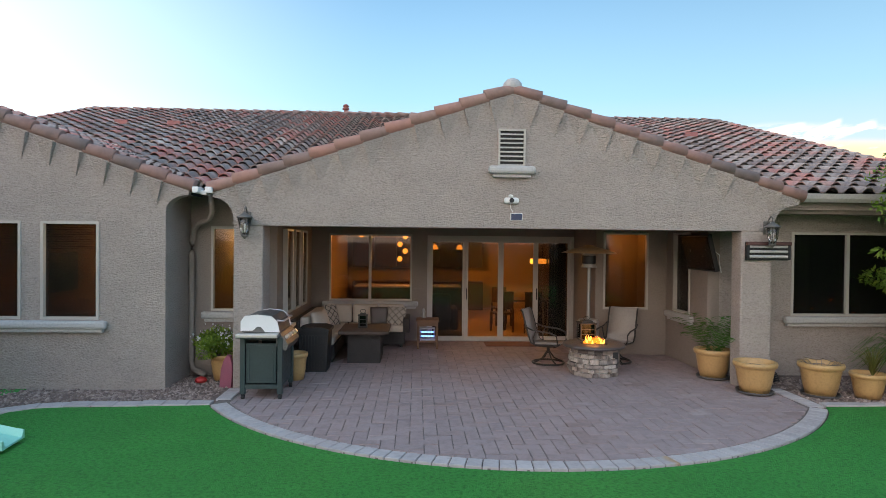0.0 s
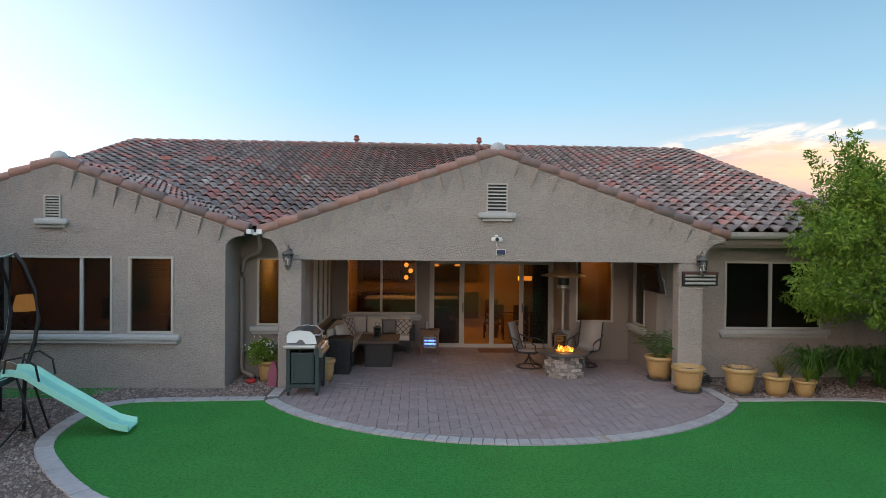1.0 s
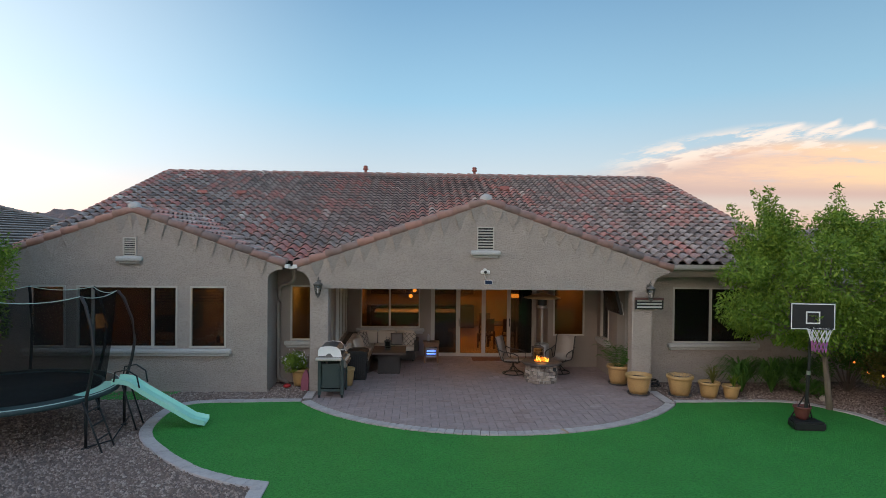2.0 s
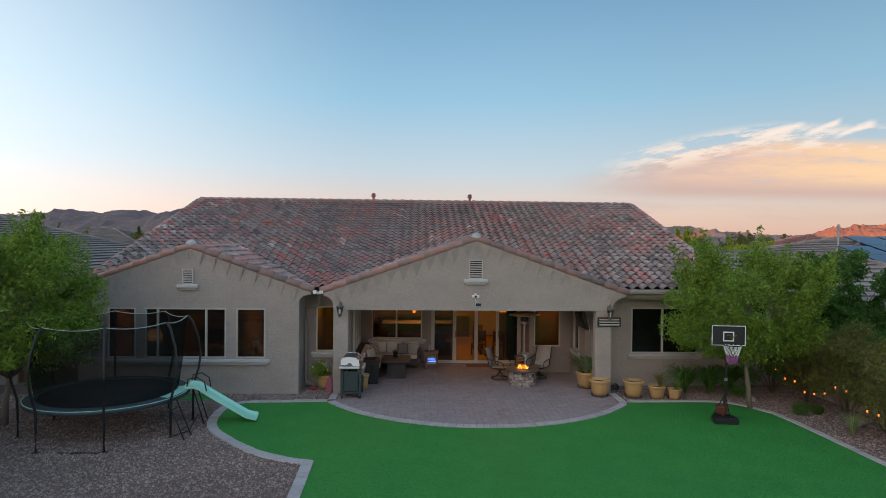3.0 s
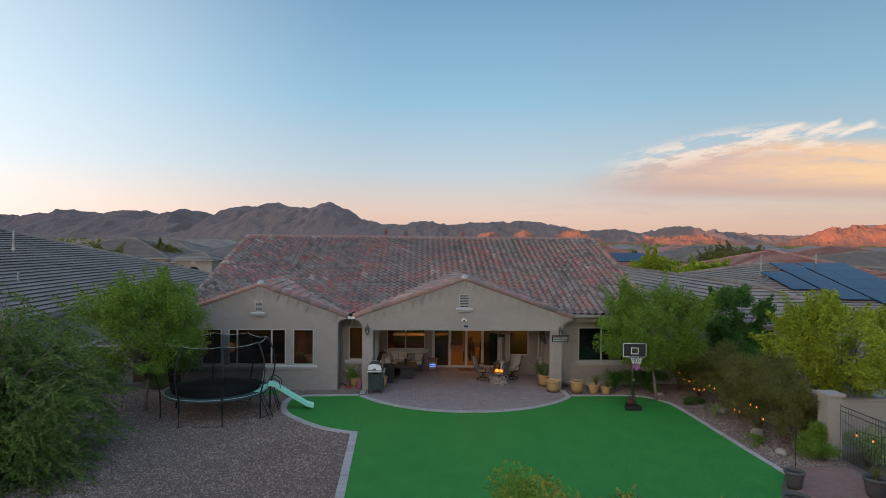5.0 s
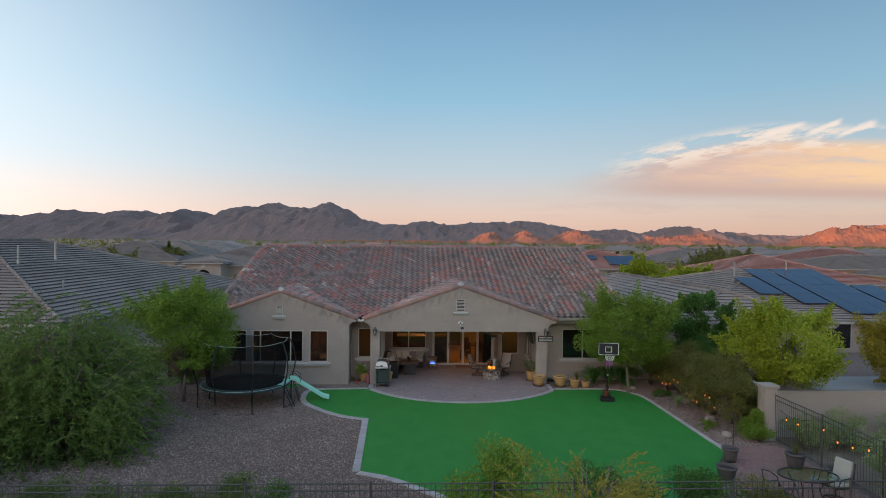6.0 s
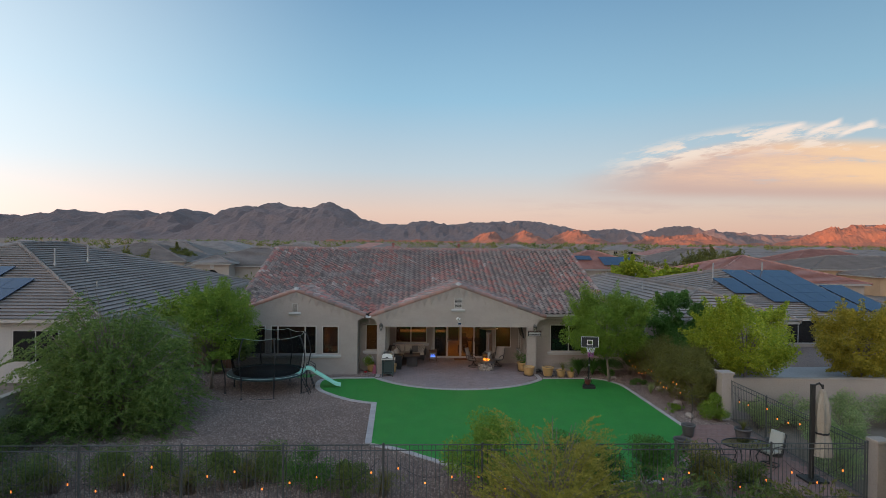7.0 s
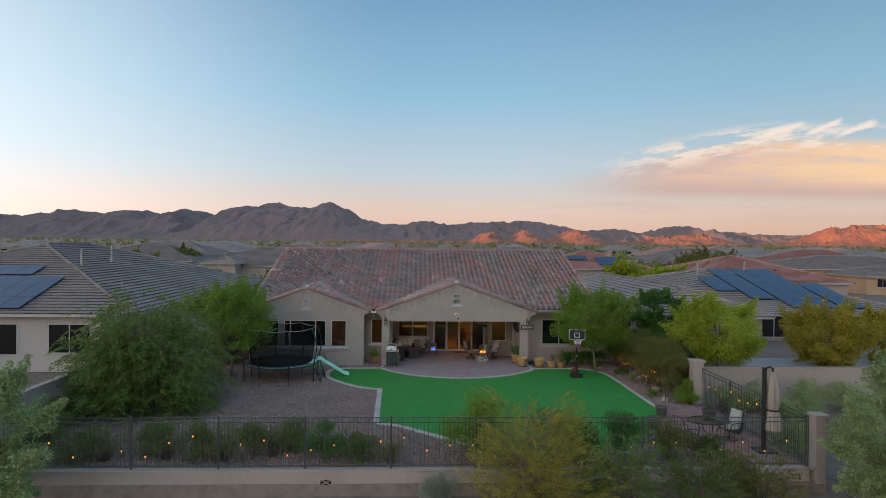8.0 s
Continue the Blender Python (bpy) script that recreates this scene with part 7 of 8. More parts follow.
def slide():
    """A wavy chute from the trampoline's edge down to the lawn."""
    a, b = Vector((-5.98, 6.05, 0)), Vector((-4.5, 6.22, 0))
    t = thing("slide", pose(a.x, a.y, 0.03, 0, 0, math.degrees(math.atan2(b.y - a.y, b.x - a.x))), "mint green plastic slide onto the lawn", "slide")
    ln = (b - a).length
    prof = [(-0.12, 0.87), (0.0, 0.87), (0.15, 0.84), (0.4, 0.66), (0.7, 0.47), (1.0, 0.28), (1.25, 0.12), (ln - 0.08, 0.075), (ln, 0.06)]
    bm = bmesh.new()
    rows_ = []
    for x, z in prof:
        rows_.append([bm.verts.new((x, y, z + dz)) for y, dz in ((-0.22, 0.07), (-0.195, 0.078), (-0.165, 0.0), (0.165, 0.0), (0.195, 0.078), (0.22, 0.07), (0.22, -0.02), (-0.22, -0.02))])
    for p, q in zip(rows_, rows_[1:]):
        for k in range(8):
            bm.faces.new((p[k], p[(k + 1) % 8], q[(k + 1) % 8], q[k]))
    bm.faces.new(rows_[0][::-1])
    bm.faces.new(rows_[-1])
    bmesh.ops.recalc_face_normals(bm, faces=bm.faces[:])
    part("chute", bm, MINT, t)
    for s in (-1, 1):
        part("grab_rail", tube(bmesh.new(), [(-0.08, s * 0.24, 0.9), (-0.05, s * 0.25, 1.08), (0.15, s * 0.25, 1.12), (0.32, s * 0.25, 1.0), (0.36, s * 0.24, 0.78)], 0.015, 6), BLACK, t, "black grab rail")
        part("support_leg", tube(bmesh.new(), [(0.05, s * 0.18, 0.83), (0.3, s * 0.2, 0.0)], 0.016, 6), BLACK, t)


slide()
mat_pad = solid("ground_bar", boxed(-7.9, -7.1, 3.88, 3.94, 0.014, 0.03), BLACK, "black bar lying on the gravel", "bar")


# ---- basketball hoop ----
def hoop(x, y, turn):
    t = thing("basketball_hoop", pose(x, y, 0.03, 0, 0, turn), "portable basketball hoop with black backboard", "basketball hoop")
    base = bmesh.new()
    prism(base, [(-0.30, -0.02), (0.30, -0.02), (0.26, 0.32), (0.14, 0.5), (-0.14, 0.5), (-0.26, 0.32)], 0.0, 0.16, "z")
    bmesh.ops.bevel(base, geom=base.edges[:], offset=0.03, segments=2, affect="EDGES")
    part("base_tank", base, BLACK, t)
    part("pole", rod(bmesh.new(), (0, 0.2, 0.12), (0, 0.1, 1.1), 0.032, seg=10), BLACK, t)
    part("pole", rod(bmesh.new(), (0, 0.1, 1.1), (0, 0.05, 2.0), 0.026, seg=10), BLACK, t)
    part("pole_collar", rod(bmesh.new(), (0, 0.105, 1.05), (0, 0.095, 1.12), 0.038, seg=10), STEEL, t)
    for s in (-1, 1):
        part("strut", rod(bmesh.new(), (0.2 * s, 0.35, 0.15), (0, 0.14, 0.7), 0.012, seg=6), BLACK, t)
    board = part("backboard", boxed(-0.41, 0.41, -0.02, 0.02, 1.92, 2.42, bevel=0.01), BLACK, t)
    tr = bmesh.new()
    for a in ((-0.40, 0.40, 2.395, 2.413), (-0.40, 0.40, 1.927, 1.945), (-0.40, -0.382, 1.946, 2.394), (0.382, 0.40, 1.946, 2.394)):
        box(tr, a[0], a[1], -0.0245, -0.021, a[2], a[3])
    part("border", tr, WHITE, board, "white border line")
    sq = bmesh.new()
    for a in ((-0.13, 0.13, 2.24, 2.265), (-0.13, 0.13, 2.03, 2.055), (-0.13, -0.105, 2.056, 2.239), (0.105, 0.13, 2.056, 2.239)):
        box(sq, a[0], a[1], -0.0245, -0.021, a[2], a[3])
    part("target_square", sq, WHITE, board, "white target square")
    part("bracket", boxed(-0.05, 0.05, 0.02, 0.12, 1.95, 2.1), BLACK, t)
    rim = [(0.2 * math.cos(2 * math.pi * k / 20), -0.25 + 0.2 * math.sin(2 * math.pi * k / 20), 1.98) for k in range(20)]
    part("rim", tube(bmesh.new(), rim, 0.011, 6, True), BLACK, t)
    netw, netc = bmesh.new(), bmesh.new()
    levels = [(0.2, 1.97), (0.165, 1.85), (0.135, 1.74), (0.12, 1.64), (0.115, 1.55)]
    for k in range(12):
        for i in range(4):
            for d in (-0.5, 0.5):
                a = 2 * math.pi * (k + (0.5 if i % 2 else 0)) / 12
                b = a + d * 2 * math.pi / 12
                p, q = levels[i], levels[i + 1]
                rod(netw if i < 2 else netc, (p[0] * math.cos(a), -0.25 + p[0] * math.sin(a), p[1]), (q[0] * math.cos(b), -0.25 + q[0] * math.sin(b), q[1]), 0.007, seg=4, caps=False)
    part("net", netw, WHITE, t, "white cord upper net")
    part("net", netc, mat("red_blue_cord", (0.55, 0.12, 0.25), (0.12, 0.16, 0.55), 40, 0.8, dirt=0.1), t, "red and blue lower net")
    return t


hoop(6.9, 5.72, -6)
p_ = pot(6.9, 5.98, 0.20, 0.16, 0.24, "dark red pot resting on the hoop base", mat("dark_red_glaze", (0.15, 0.045, 0.035), None, 8, 0.5), saucer=False)
boulder(8.75, 8.0, 0.16, 9)


# ---- terrace by the side fence ----
def terrace_set():
    t = thing("glass_table", pose(8.9, -4.1, 0.05), "glass patio table with dark iron legs", "table")
    ring = [(0.72 * math.cos(2 * math.pi * k / 28), 0.52 * math.sin(2 * math.pi * k / 28), 0.72) for k in range(28)]
    part("rim", tube(bmesh.new(), ring, 0.02, 6, True), IRON, t)
    g = bmesh.new()
    g.faces.new([g.verts.new((p[0], p[1], 0.722)) for p in ring])
    part("glass_top", g, glass_mat("table_glass", (0.55, 0.62, 0.60), 1.2), t)
    for k in range(4):
        a = math.pi / 4 + math.pi / 2 * k
        part("leg", tube(bmesh.new(), [(0.45 * math.cos(a), 0.33 * math.sin(a), 0.0), (0.3 * math.cos(a), 0.22 * math.sin(a), 0.4), (0.5 * math.cos(a), 0.36 * math.sin(a), 0.71)], 0.018, 6), IRON, t)
    for cx_, cy_, turn, cush in ((9.75, -3.9, -75, True), (8.0, -4.5, 100, False)):
        c = thing("iron_chair", pose(cx_, cy_, 0.05, 0, 0, turn), "iron terrace chair with pale cushion" if cush else "bare iron terrace chair at the table", "chair", "terrace chairs")
        ring = [(0.26 * math.cos(2 * math.pi * k / 20), 0.26 * math.sin(2 * math.pi * k / 20), 0.02) for k in range(20)]
        part("base_ring", tube(bmesh.new(), ring, 0.016, 6, True), IRON, c)
        part("pedestal", rod(bmesh.new(), (0, 0, 0.02), (0, 0, 0.36), 0.03, 0.02, 8), IRON, c)
        part("seat", boxed(-0.26, 0.26, -0.26, 0.24, 0.36, 0.39, bevel=0.01), IRON, c)
        part("spoke", boxed(-0.26, 0.26, -0.012, 0.012, 0.01, 0.03), IRON, c)
        for s in (-1, 1):
            part("arm", tube(bmesh.new(), [(s * 0.28, 0.28, 0.64), (s * 0.3, -0.15, 0.62), (s * 0.28, -0.24, 0.4)], 0.014, 6), IRON, c)
            part("back_post", tube(bmesh.new(), [(s * 0.26, 0.24, 0.38), (s * 0.26, 0.36, 0.95)], 0.014, 6), IRON, c)
        part("back_rail", tube(bmesh.new(), [(-0.26, 0.36, 0.95), (0, 0.37, 1.0), (0.26, 0.36, 0.95)], 0.014, 6), IRON, c)
        if cush:
            part("seat_cushion", cushion(bmesh.new(), -0.24, 0.24, -0.24, 0.22, 0.391, 0.48), LEAFY_CUSHION, c)
            bm = boxed(-0.24, 0.24, -0.045, 0.045, -0.28, 0.28, bevel=0.035)
            bmesh.ops.transform(bm, matrix=pose(0, 0.25, 0.74, -12), verts=bm.verts[:])
            part("back_cushion", bm, LEAFY_CUSHION, c)


LEAFY_CUSHION = mat("pale_cushion", (0.42, 0.42, 0.37), (0.36, 0.36, 0.32), 10, 0.9, bump=0.3)
terrace_set()


def folded_umbrella(x, y, z):
    t = thing("folded_umbrella", pose(x, y, z), "folded beige cantilever patio umbrella", "umbrella")
    part("mast", boxed(-0.30, -0.18, -0.05, 0.05, 0, 2.75, bevel=0.015), IRON, t)
    part("base_plate", boxed(-0.5, 0.1, -0.3, 0.3, 0, 0.06, bevel=0.01), IRON, t)
    bm = bmesh.new()
    rings = []
    for r, zz in ((0.25, 0.72), (0.22, 1.1), (0.15, 1.35), (0.19, 1.7), (0.16, 2.2), (0.07, 2.55), (0.02, 2.62)):
        rings.append([bm.verts.new((0.05 + r * (1 + 0.22 * (k % 2)) * math.cos(2 * math.pi * k / 16), r * (1 + 0.22 * (k % 2)) * math.sin(2 * math.pi * k / 16), zz)) for k in range(16)])
    for a, b in zip(rings, rings[1:]):
        for k in range(16):
            bm.faces.new((a[k], a[(k + 1) % 16], b[(k + 1) % 16], b[k]))
    bm.faces.new(rings[0][::-1])
    bm.faces.new(rings[-1])
    part("canopy", bm, mat("beige_canvas", (0.40, 0.345, 0.27), None, 8, 0.9, bump=0.3), t)
    part("strap", lathe(bmesh.new(), [(0.188, 1.33), (0.19, 1.38)], 16, (0.05, 0, 0)), BLACK, t)
    part("arm", tube(bmesh.new(), [(-0.24, 0, 2.7), (-0.05, 0, 2.78), (0.05, 0, 2.66)], 0.03, 6), IRON, t)
    part("pole_hub", rod(bmesh.new(), (0.05, 0, 2.6), (0.05, 0, 2.74), 0.03, seg=8), IRON, t)


folded_umbrella(10.5, -5.1, 0.05)


def dark_pot(x, y, r, h):
    pot(x, y, 0.05, r, h, "dark grey planter on the terrace", DARK_POT, saucer=False)


dark_pot(8.45, -1.15, 0.24, 0.42)
dark_pot(10.1, -1.7, 0.28, 0.45)
dark_pot(10.4, -3.1, 0.3, 0.5)
dark_pot(7.6, -2.6, 0.28, 0.4)
tuft("terrace_plant", 10.1, -1.7, 0.4, 0.35, 0.35, 50, 0.02, LEAF_OLIVE, "small olive plant in a dark planter", 12)
tuft("terrace_plant", 10.4, -3.1, 0.45, 0.35, 0.4, 40, 0.02, LEAF_AMBER, "dry plant in a dark planter", 13)
post = thing("light_post", pose(8.85, -0.55, 0.0), "thin iron light post at the lawn corner", "post")
part("stake", rod(bmesh.new(), (0, 0, 0), (0, 0, 1.25), 0.014, seg=6), IRON, post)
part("hook", tube(bmesh.new(), [(0, 0, 1.25), (0, 0.05, 1.33), (0, 0.12, 1.3)], 0.012, 6), IRON, post)


# ---- things behind the glass ----
def globe_pendant(x, y, heights, label):
    t = thing("pendant_lamp", pose(x, y, 0), label, "lamp")
    part("cord", rod(bmesh.new(), (0, 0, min(heights)), (0, 0, 2.66), 0.008, seg=5), BLACK, t)
    for h in heights:
        g = bmesh.new()
        bmesh.ops.create_uvsphere(g, u_segments=14, v_segments=8, radius=0.062, matrix=Matrix.Translation((0.06 * (-1) ** round(h * 7), 0, h)))
        part("globe", g, GLOBE, t, "glowing amber globe")


globe_pendant(-0.68, 13.9, (2.32, 2.14, 1.98, 1.80), "cascade of glowing amber globes")
globe_pendant(-1.75, 14.6, (2.35,), "single glowing amber globe pendant")
for cx_, cy_ in ((2.75, 14.75),):
    t = thing("chandelier", pose(cx_, cy_, 1.75), "long lit glass dining chandelier", "lamp")
    part("rod", rod(bmesh.new(), (0, 0, 0.08), (0, 0, 0.91), 0.012, seg=6), BLACK, t)
    part("shade", boxed(-0.3, 0.08, -0.08, 0.08, -0.06, 0.06, bevel=0.01), GLOBE, t, "glowing amber glass shade")
    part("shade", boxed(0.16, 0.32, -0.08, 0.08, -0.06, 0.06, bevel=0.01), GLOBE, t)
    part("bar", boxed(-0.3, 0.32, -0.015, 0.015, 0.07, 0.09), BLACK, t)
for cx_, cy_, cz_ in ((0.15, 16.8, 2.05), (0.85, 17.0, 2.05)):
    t = thing("kitchen_pendant", pose(cx_, cy_, cz_), "small lit kitchen pendant lamp", "lamp", "kitchen pendants")
    part("cord", rod(bmesh.new(), (0, 0, 0.08), (0, 0, 0.61), 0.006, seg=5), BLACK, t)
    part("shade", lathe(bmesh.new(), [(0.09, -0.06), (0.1, -0.04), (0.05, 0.06), (0.02, 0.08)], 12), GLOBE, t)


def simple_chair(x, y, turn):
    t = thing("dining_chair", pose(x, y, 0.016, 0, 0, turn), "dark wooden dining chair indoors", "chair", "dining chairs")
    part("seat", boxed(-0.22, 0.22, -0.22, 0.22, 0.43, 0.48, bevel=0.01), DARK_WOOD, t)
    part("backrest", boxed(-0.2, 0.2, 0.19, 0.225, 0.58, 1.0, bevel=0.01), DARK_WOOD, t)
    for sx in (-1, 1):
        for sy in (-1, 1):
            part("leg", boxed(sx * 0.2 - 0.02, sx * 0.2 + 0.02, sy * 0.2 - 0.02, sy * 0.2 + 0.02, 0, 0.58 if sy > 0 else 0.43), DARK_WOOD, t)


simple_chair(1.75, 14.7, 200)
simple_chair(2.5, 14.6, 170)
simple_chair(1.9, 15.9, 10)
t = thing("dining_table", pose(2.35, 15.3, 0.016), "dark wooden dining table indoors", "table")
part("tabletop", boxed(-0.6, 0.6, -0.45, 0.45, 0.72, 0.76, bevel=0.008), DARK_WOOD, t)
for sx in (-1, 1):
    for sy in (-1, 1):
        part("leg", boxed(sx * 0.52 - 0.03, sx * 0.52 + 0.03, sy * 0.38 - 0.03, sy * 0.38 + 0.03, 0, 0.72), DARK_WOOD, t)
t = thing("armchair", pose(0.05, 14.6, 0.016), "plump dark leather armchair indoors", "armchair")
part("seat", boxed(-0.4, 0.4, -0.4, 0.4, 0.1, 0.45, bevel=0.06), DARK_WOOD, t)
part("backrest", boxed(-0.42, 0.42, -0.55, -0.3, 0.3, 0.98, bevel=0.09), DARK_WOOD, t)
for s in (-1, 1):
    part("armrest", boxed(s * 0.5 - 0.1, s * 0.5 + 0.1, -0.45, 0.4, 0.1, 0.62, bevel=0.06), DARK_WOOD, t)
t = thing("kitchen_island", pose(-0.4, 17.6, 0.016), "dark wood kitchen island with pale counter", "kitchen island")
part("cabinet", boxed(-1.6, 1.2, -0.45, 0.45, 0, 0.88), DARK_WOOD, t)
part("worktop", boxed(-1.7, 1.3, -0.52, 0.52, 0.881, 0.92, bevel=0.006), TRIM, t)
t = thing("wall_cabinet", pose(-0.4, 19.7, 0.016), "dark wood kitchen cabinets along the wall", "cabinet")
for k in range(6):
    part("door", boxed(-2.0 + 0.7 * k, -1.32 + 0.7 * k, -0.1, 0.25, 1.35, 2.3, bevel=0.01), DARK_WOOD, t)
    part("base_unit", boxed(-2.0 + 0.7 * k, -1.32 + 0.7 * k, -0.35, 0.25, 0, 0.9, bevel=0.01), DARK_WOOD, t)
cur = bmesh.new()
cv = [[cur.verts.new((2.62 + 0.4 * k / 30, 13.42 + 0.03 * math.sin(k * 1.3), z)) for k in range(31)] for z in (0.03, 2.45)]
for k in range(30):
    cur.faces.new((cv[0][k], cv[0][k + 1], cv[1][k + 1], cv[1][k])).smooth = True
solid("curtain", cur, mat("green_curtain", (0.05, 0.075, 0.06), None, 8, 0.9), "dark green pleated curtain behind the door", "curtain")

t = thing("bedside_lamp", pose(-8.9, 10.9, 0.7) @ Matrix.Diagonal((1.3, 1.3, 1.3, 1)), "table lamp with a lit cream shade", "lamp")
part("body", lathe(bmesh.new(), [(0.07, 0.0), (0.08, 0.02), (0.03, 0.06), (0.05, 0.2), (0.07, 0.28), (0.02, 0.36)], 14), DARK_WOOD, t)
part("shade", lathe(bmesh.new(), [(0.19, 0.38), (0.13, 0.64)], 18), SHADE, t, "glowing cream lamp shade")
t = thing("bedside_table", pose(-8.9, 10.9, 0.016), "dark wooden bedside table", "table")
part("cabinet", boxed(-0.25, 0.25, -0.22, 0.22, 0.05, 0.684, bevel=0.01), DARK_WOOD, t)
t = thing("bed", pose(-7.3, 11.6, 0.016), "bed with tan covers and pillows", "bed")
part("mattress", boxed(-0.8, 0.8, -1.2, 1.0, 0.25, 0.65, bevel=0.06), mat("bed_cover", (0.30, 0.20, 0.11), None, 6, 0.9, bump=0.3), t)
part("headboard", boxed(-0.85, 0.85, 1.02, 1.1, 0, 1.3, bevel=0.02), DARK_WOOD, t)
for k in range(2):
    part("pillow", boxed(-0.72 + 0.75 * k, -0.05 + 0.75 * k, 0.5, 0.9, 0.655, 0.82, bevel=0.06), CUSHION, t)
solid("bath_mirror", boxed(-5.845, -5.83, 9.12, 9.9, 1.38, 1.98, bevel=0.004), mat("teal_panel", (0.09, 0.20, 0.19), None, 6, 0.35), "teal framed panel on the bathroom wall", "panel")
vase = thing("flower_vase", pose(-5.55, 10.2, 0.918), "small vase of dried cream flowers on the tub surround", "vase")
part("body", lathe(bmesh.new(), [(0.04, 0.0), (0.06, 0.05), (0.05, 0.14), (0.025, 0.18), (0.03, 0.2)], 12), DARK_WOOD, vase)
fv, ff_ = leaf_cloud(np.random.default_rng(5), [(0, 0, 0.34), (-0.08, 0, 0.30), (0.09, 0.02, 0.42), (0.02, 0, 0.48)], [0.1, 0.07, 0.07, 0.06], 220, 0.045)
raw("blooms", fv, ff_, FLOWER, vase)
t = thing("bathtub", pose(-5.0, 10.6, 0.016), "cream bathtub in a tiled surround", "bathtub")
part("surround", boxed(-0.78, 0.7, -0.5, 1.2, 0, 0.9, bevel=0.02), CUSHION, t)
part("tap", tube(bmesh.new(), [(-0.2, -0.3, 0.9), (-0.2, -0.3, 1.05), (-0.12, -0.25, 1.1), (-0.06, -0.2, 1.02)], 0.015, 6), IRON, t)
for k, (bx0, bx1) in enumerate(((-5.74, -4.96), (-6.62, -6.08))):
    b = thing("window_blind", pose(0, FACE_Y + 0.12, 0), "half-raised dark slatted window blind", "blind", "window blinds")
    for i in range(11):
        z = 2.40 - 0.035 * i
        part("slat", boxed(bx0, bx1, -0.02, 0.02, z - 0.004, z + 0.004), BLIND, b)


# ---- pieces: edging, pavers, stones, roof tiles ----
def clip(poly, outline):
    """Cuts a polygon to a convex outline that runs anticlockwise."""
    for (ax, ay), (bx, by) in zip(outline, [*outline[1:], outline[0]]):
        out = []
        for (px, py), (qx, qy) in zip(poly, [*poly[1:], poly[0]]):
            sp_ = (bx - ax) * (py - ay) - (by - ay) * (px - ax)
            sq_ = (bx - ax) * (qy - ay) - (by - ay) * (qx - ax)
            if sp_ >= 0:
                out.append((px, py))
            if sp_ * sq_ < 0:
                k = sp_ / (sp_ - sq_)
                out.append((px + k * (qx - px), py + k * (qy - py)))
        poly = out
        if len(poly) < 3:
            return []
    return poly


def area(poly):
    return 0.5 * abs(sum(p[0] * q[1] - q[0] * p[1] for p, q in zip(poly, [*poly[1:], poly[0]])))


def slab_mesh(poly, z0, z1, inset=0.006, drop=0.006):
    """Verts and faces of one paver with a chamfered top edge."""
    n = len(poly)
    cx_, cy_ = sum(p[0] for p in poly) / n, sum(p[1] for p in poly) / n
    v = [(x, y, z0) for x, y in poly] + [(x, y, z1 - drop) for x, y in poly]
    for x, y in poly:
        d = math.hypot(x - cx_, y - cy_) or 1
        k = 1 - inset * 1.4 / d
        v.append((cx_ + (x - cx_) * k, cy_ + (y - cy_) * k, z1))
    f = []
    for a in (0, n):
        for i in range(n):
            j = (i + 1) % n
            f.append((a + i, a + j, a + n + j, a + n + i))
    f.append(tuple(range(2 * n, 3 * n)))
    return v, f


patio = thing("patio", pose(0, 0, 0), "half-round patio of mixed brown and grey pavers", "patio", kind="structure")
base_outline = [*arc_points(4.85), (PATIO_X1, 13.1), (PATIO_X0, 13.1)]
part("joint_bed", prism(bmesh.new(), [(x, y) for x, y in base_outline], 0.0, 0.036, "z"), JOINT, patio)
field = [*arc_points(4.62), (PATIO_X1 - 0.22, 8.7), (PATIO_X1 - 0.22, 13.09), (-2.6, 13.09), (-2.78, 8.7)]
field = [p for p in field if p[1] > 8 or -2.79 < p[0] < PATIO_X1 - 0.21]
prng = random.Random(31)
laid = []
unit, g = 0.155, 0.004
for b_ in range(52):
    for a_ in range(56):
        turn = (a_ - b_) % 4
        if turn not in (0, 2):
            continue
        x0, y0 = -3.2 + a_ * unit, 5.3 + b_ * unit
        x1, y1 = x0 + unit * (2 if turn == 0 else 1), y0 + unit
        y0 -= unit if turn == 2 else 0.0
        jog = [prng.uniform(-0.003, 0.003) for _ in range(4)]
        poly = clip([(x0 + g + jog[0], y0 + g), (x1 - g + jog[1], y0 + g), (x1 - g + jog[2], y1 - g), (x0 + g + jog[3], y1 - g)], field)
        if len(poly) >= 3 and area(poly) >= 0.002:
            laid.append((y0, slab_mesh(poly, 0.03, PZ + prng.uniform(-0.004, 0.002), 0.004, 0.004)))
laid.sort(key=lambda q: q[0])
near, rest_v, rest_f = [q[1] for q in laid[:300]], [], []
for y0, (v, f) in laid[300:]:
    n0 = len(rest_v)
    rest_v += v
    rest_f += [tuple(n0 + k for k in q) for q in f]
for v, f in near:
    raw("paver", v, f, PAVER, patio)
tagged(raw("pavers_behind", rest_v, rest_f, PAVER, patio), kind="stuff")
ring_in, ring_out = 4.64, 4.85
n = 92
for k in range(n):
    a0, a1 = math.pi + math.pi * k / n + 0.0012, math.pi + math.pi * (k + 1) / n - 0.0012
    poly = [(ARC[0] + r * math.cos(a), ARC[1] + r * math.sin(a)) for r, a in ((ring_in, a0), (ring_out, a0), (ring_out, a1), (ring_in, a1))]
    if min(p[0] for p in poly) < PATIO_X0 or max(p[0] for p in poly) > PATIO_X1:
        continue
    v, f = slab_mesh(poly, 0.02, PZ + 0.004)
    raw("edge_paver", v, f, EDGE_PAVER, patio)
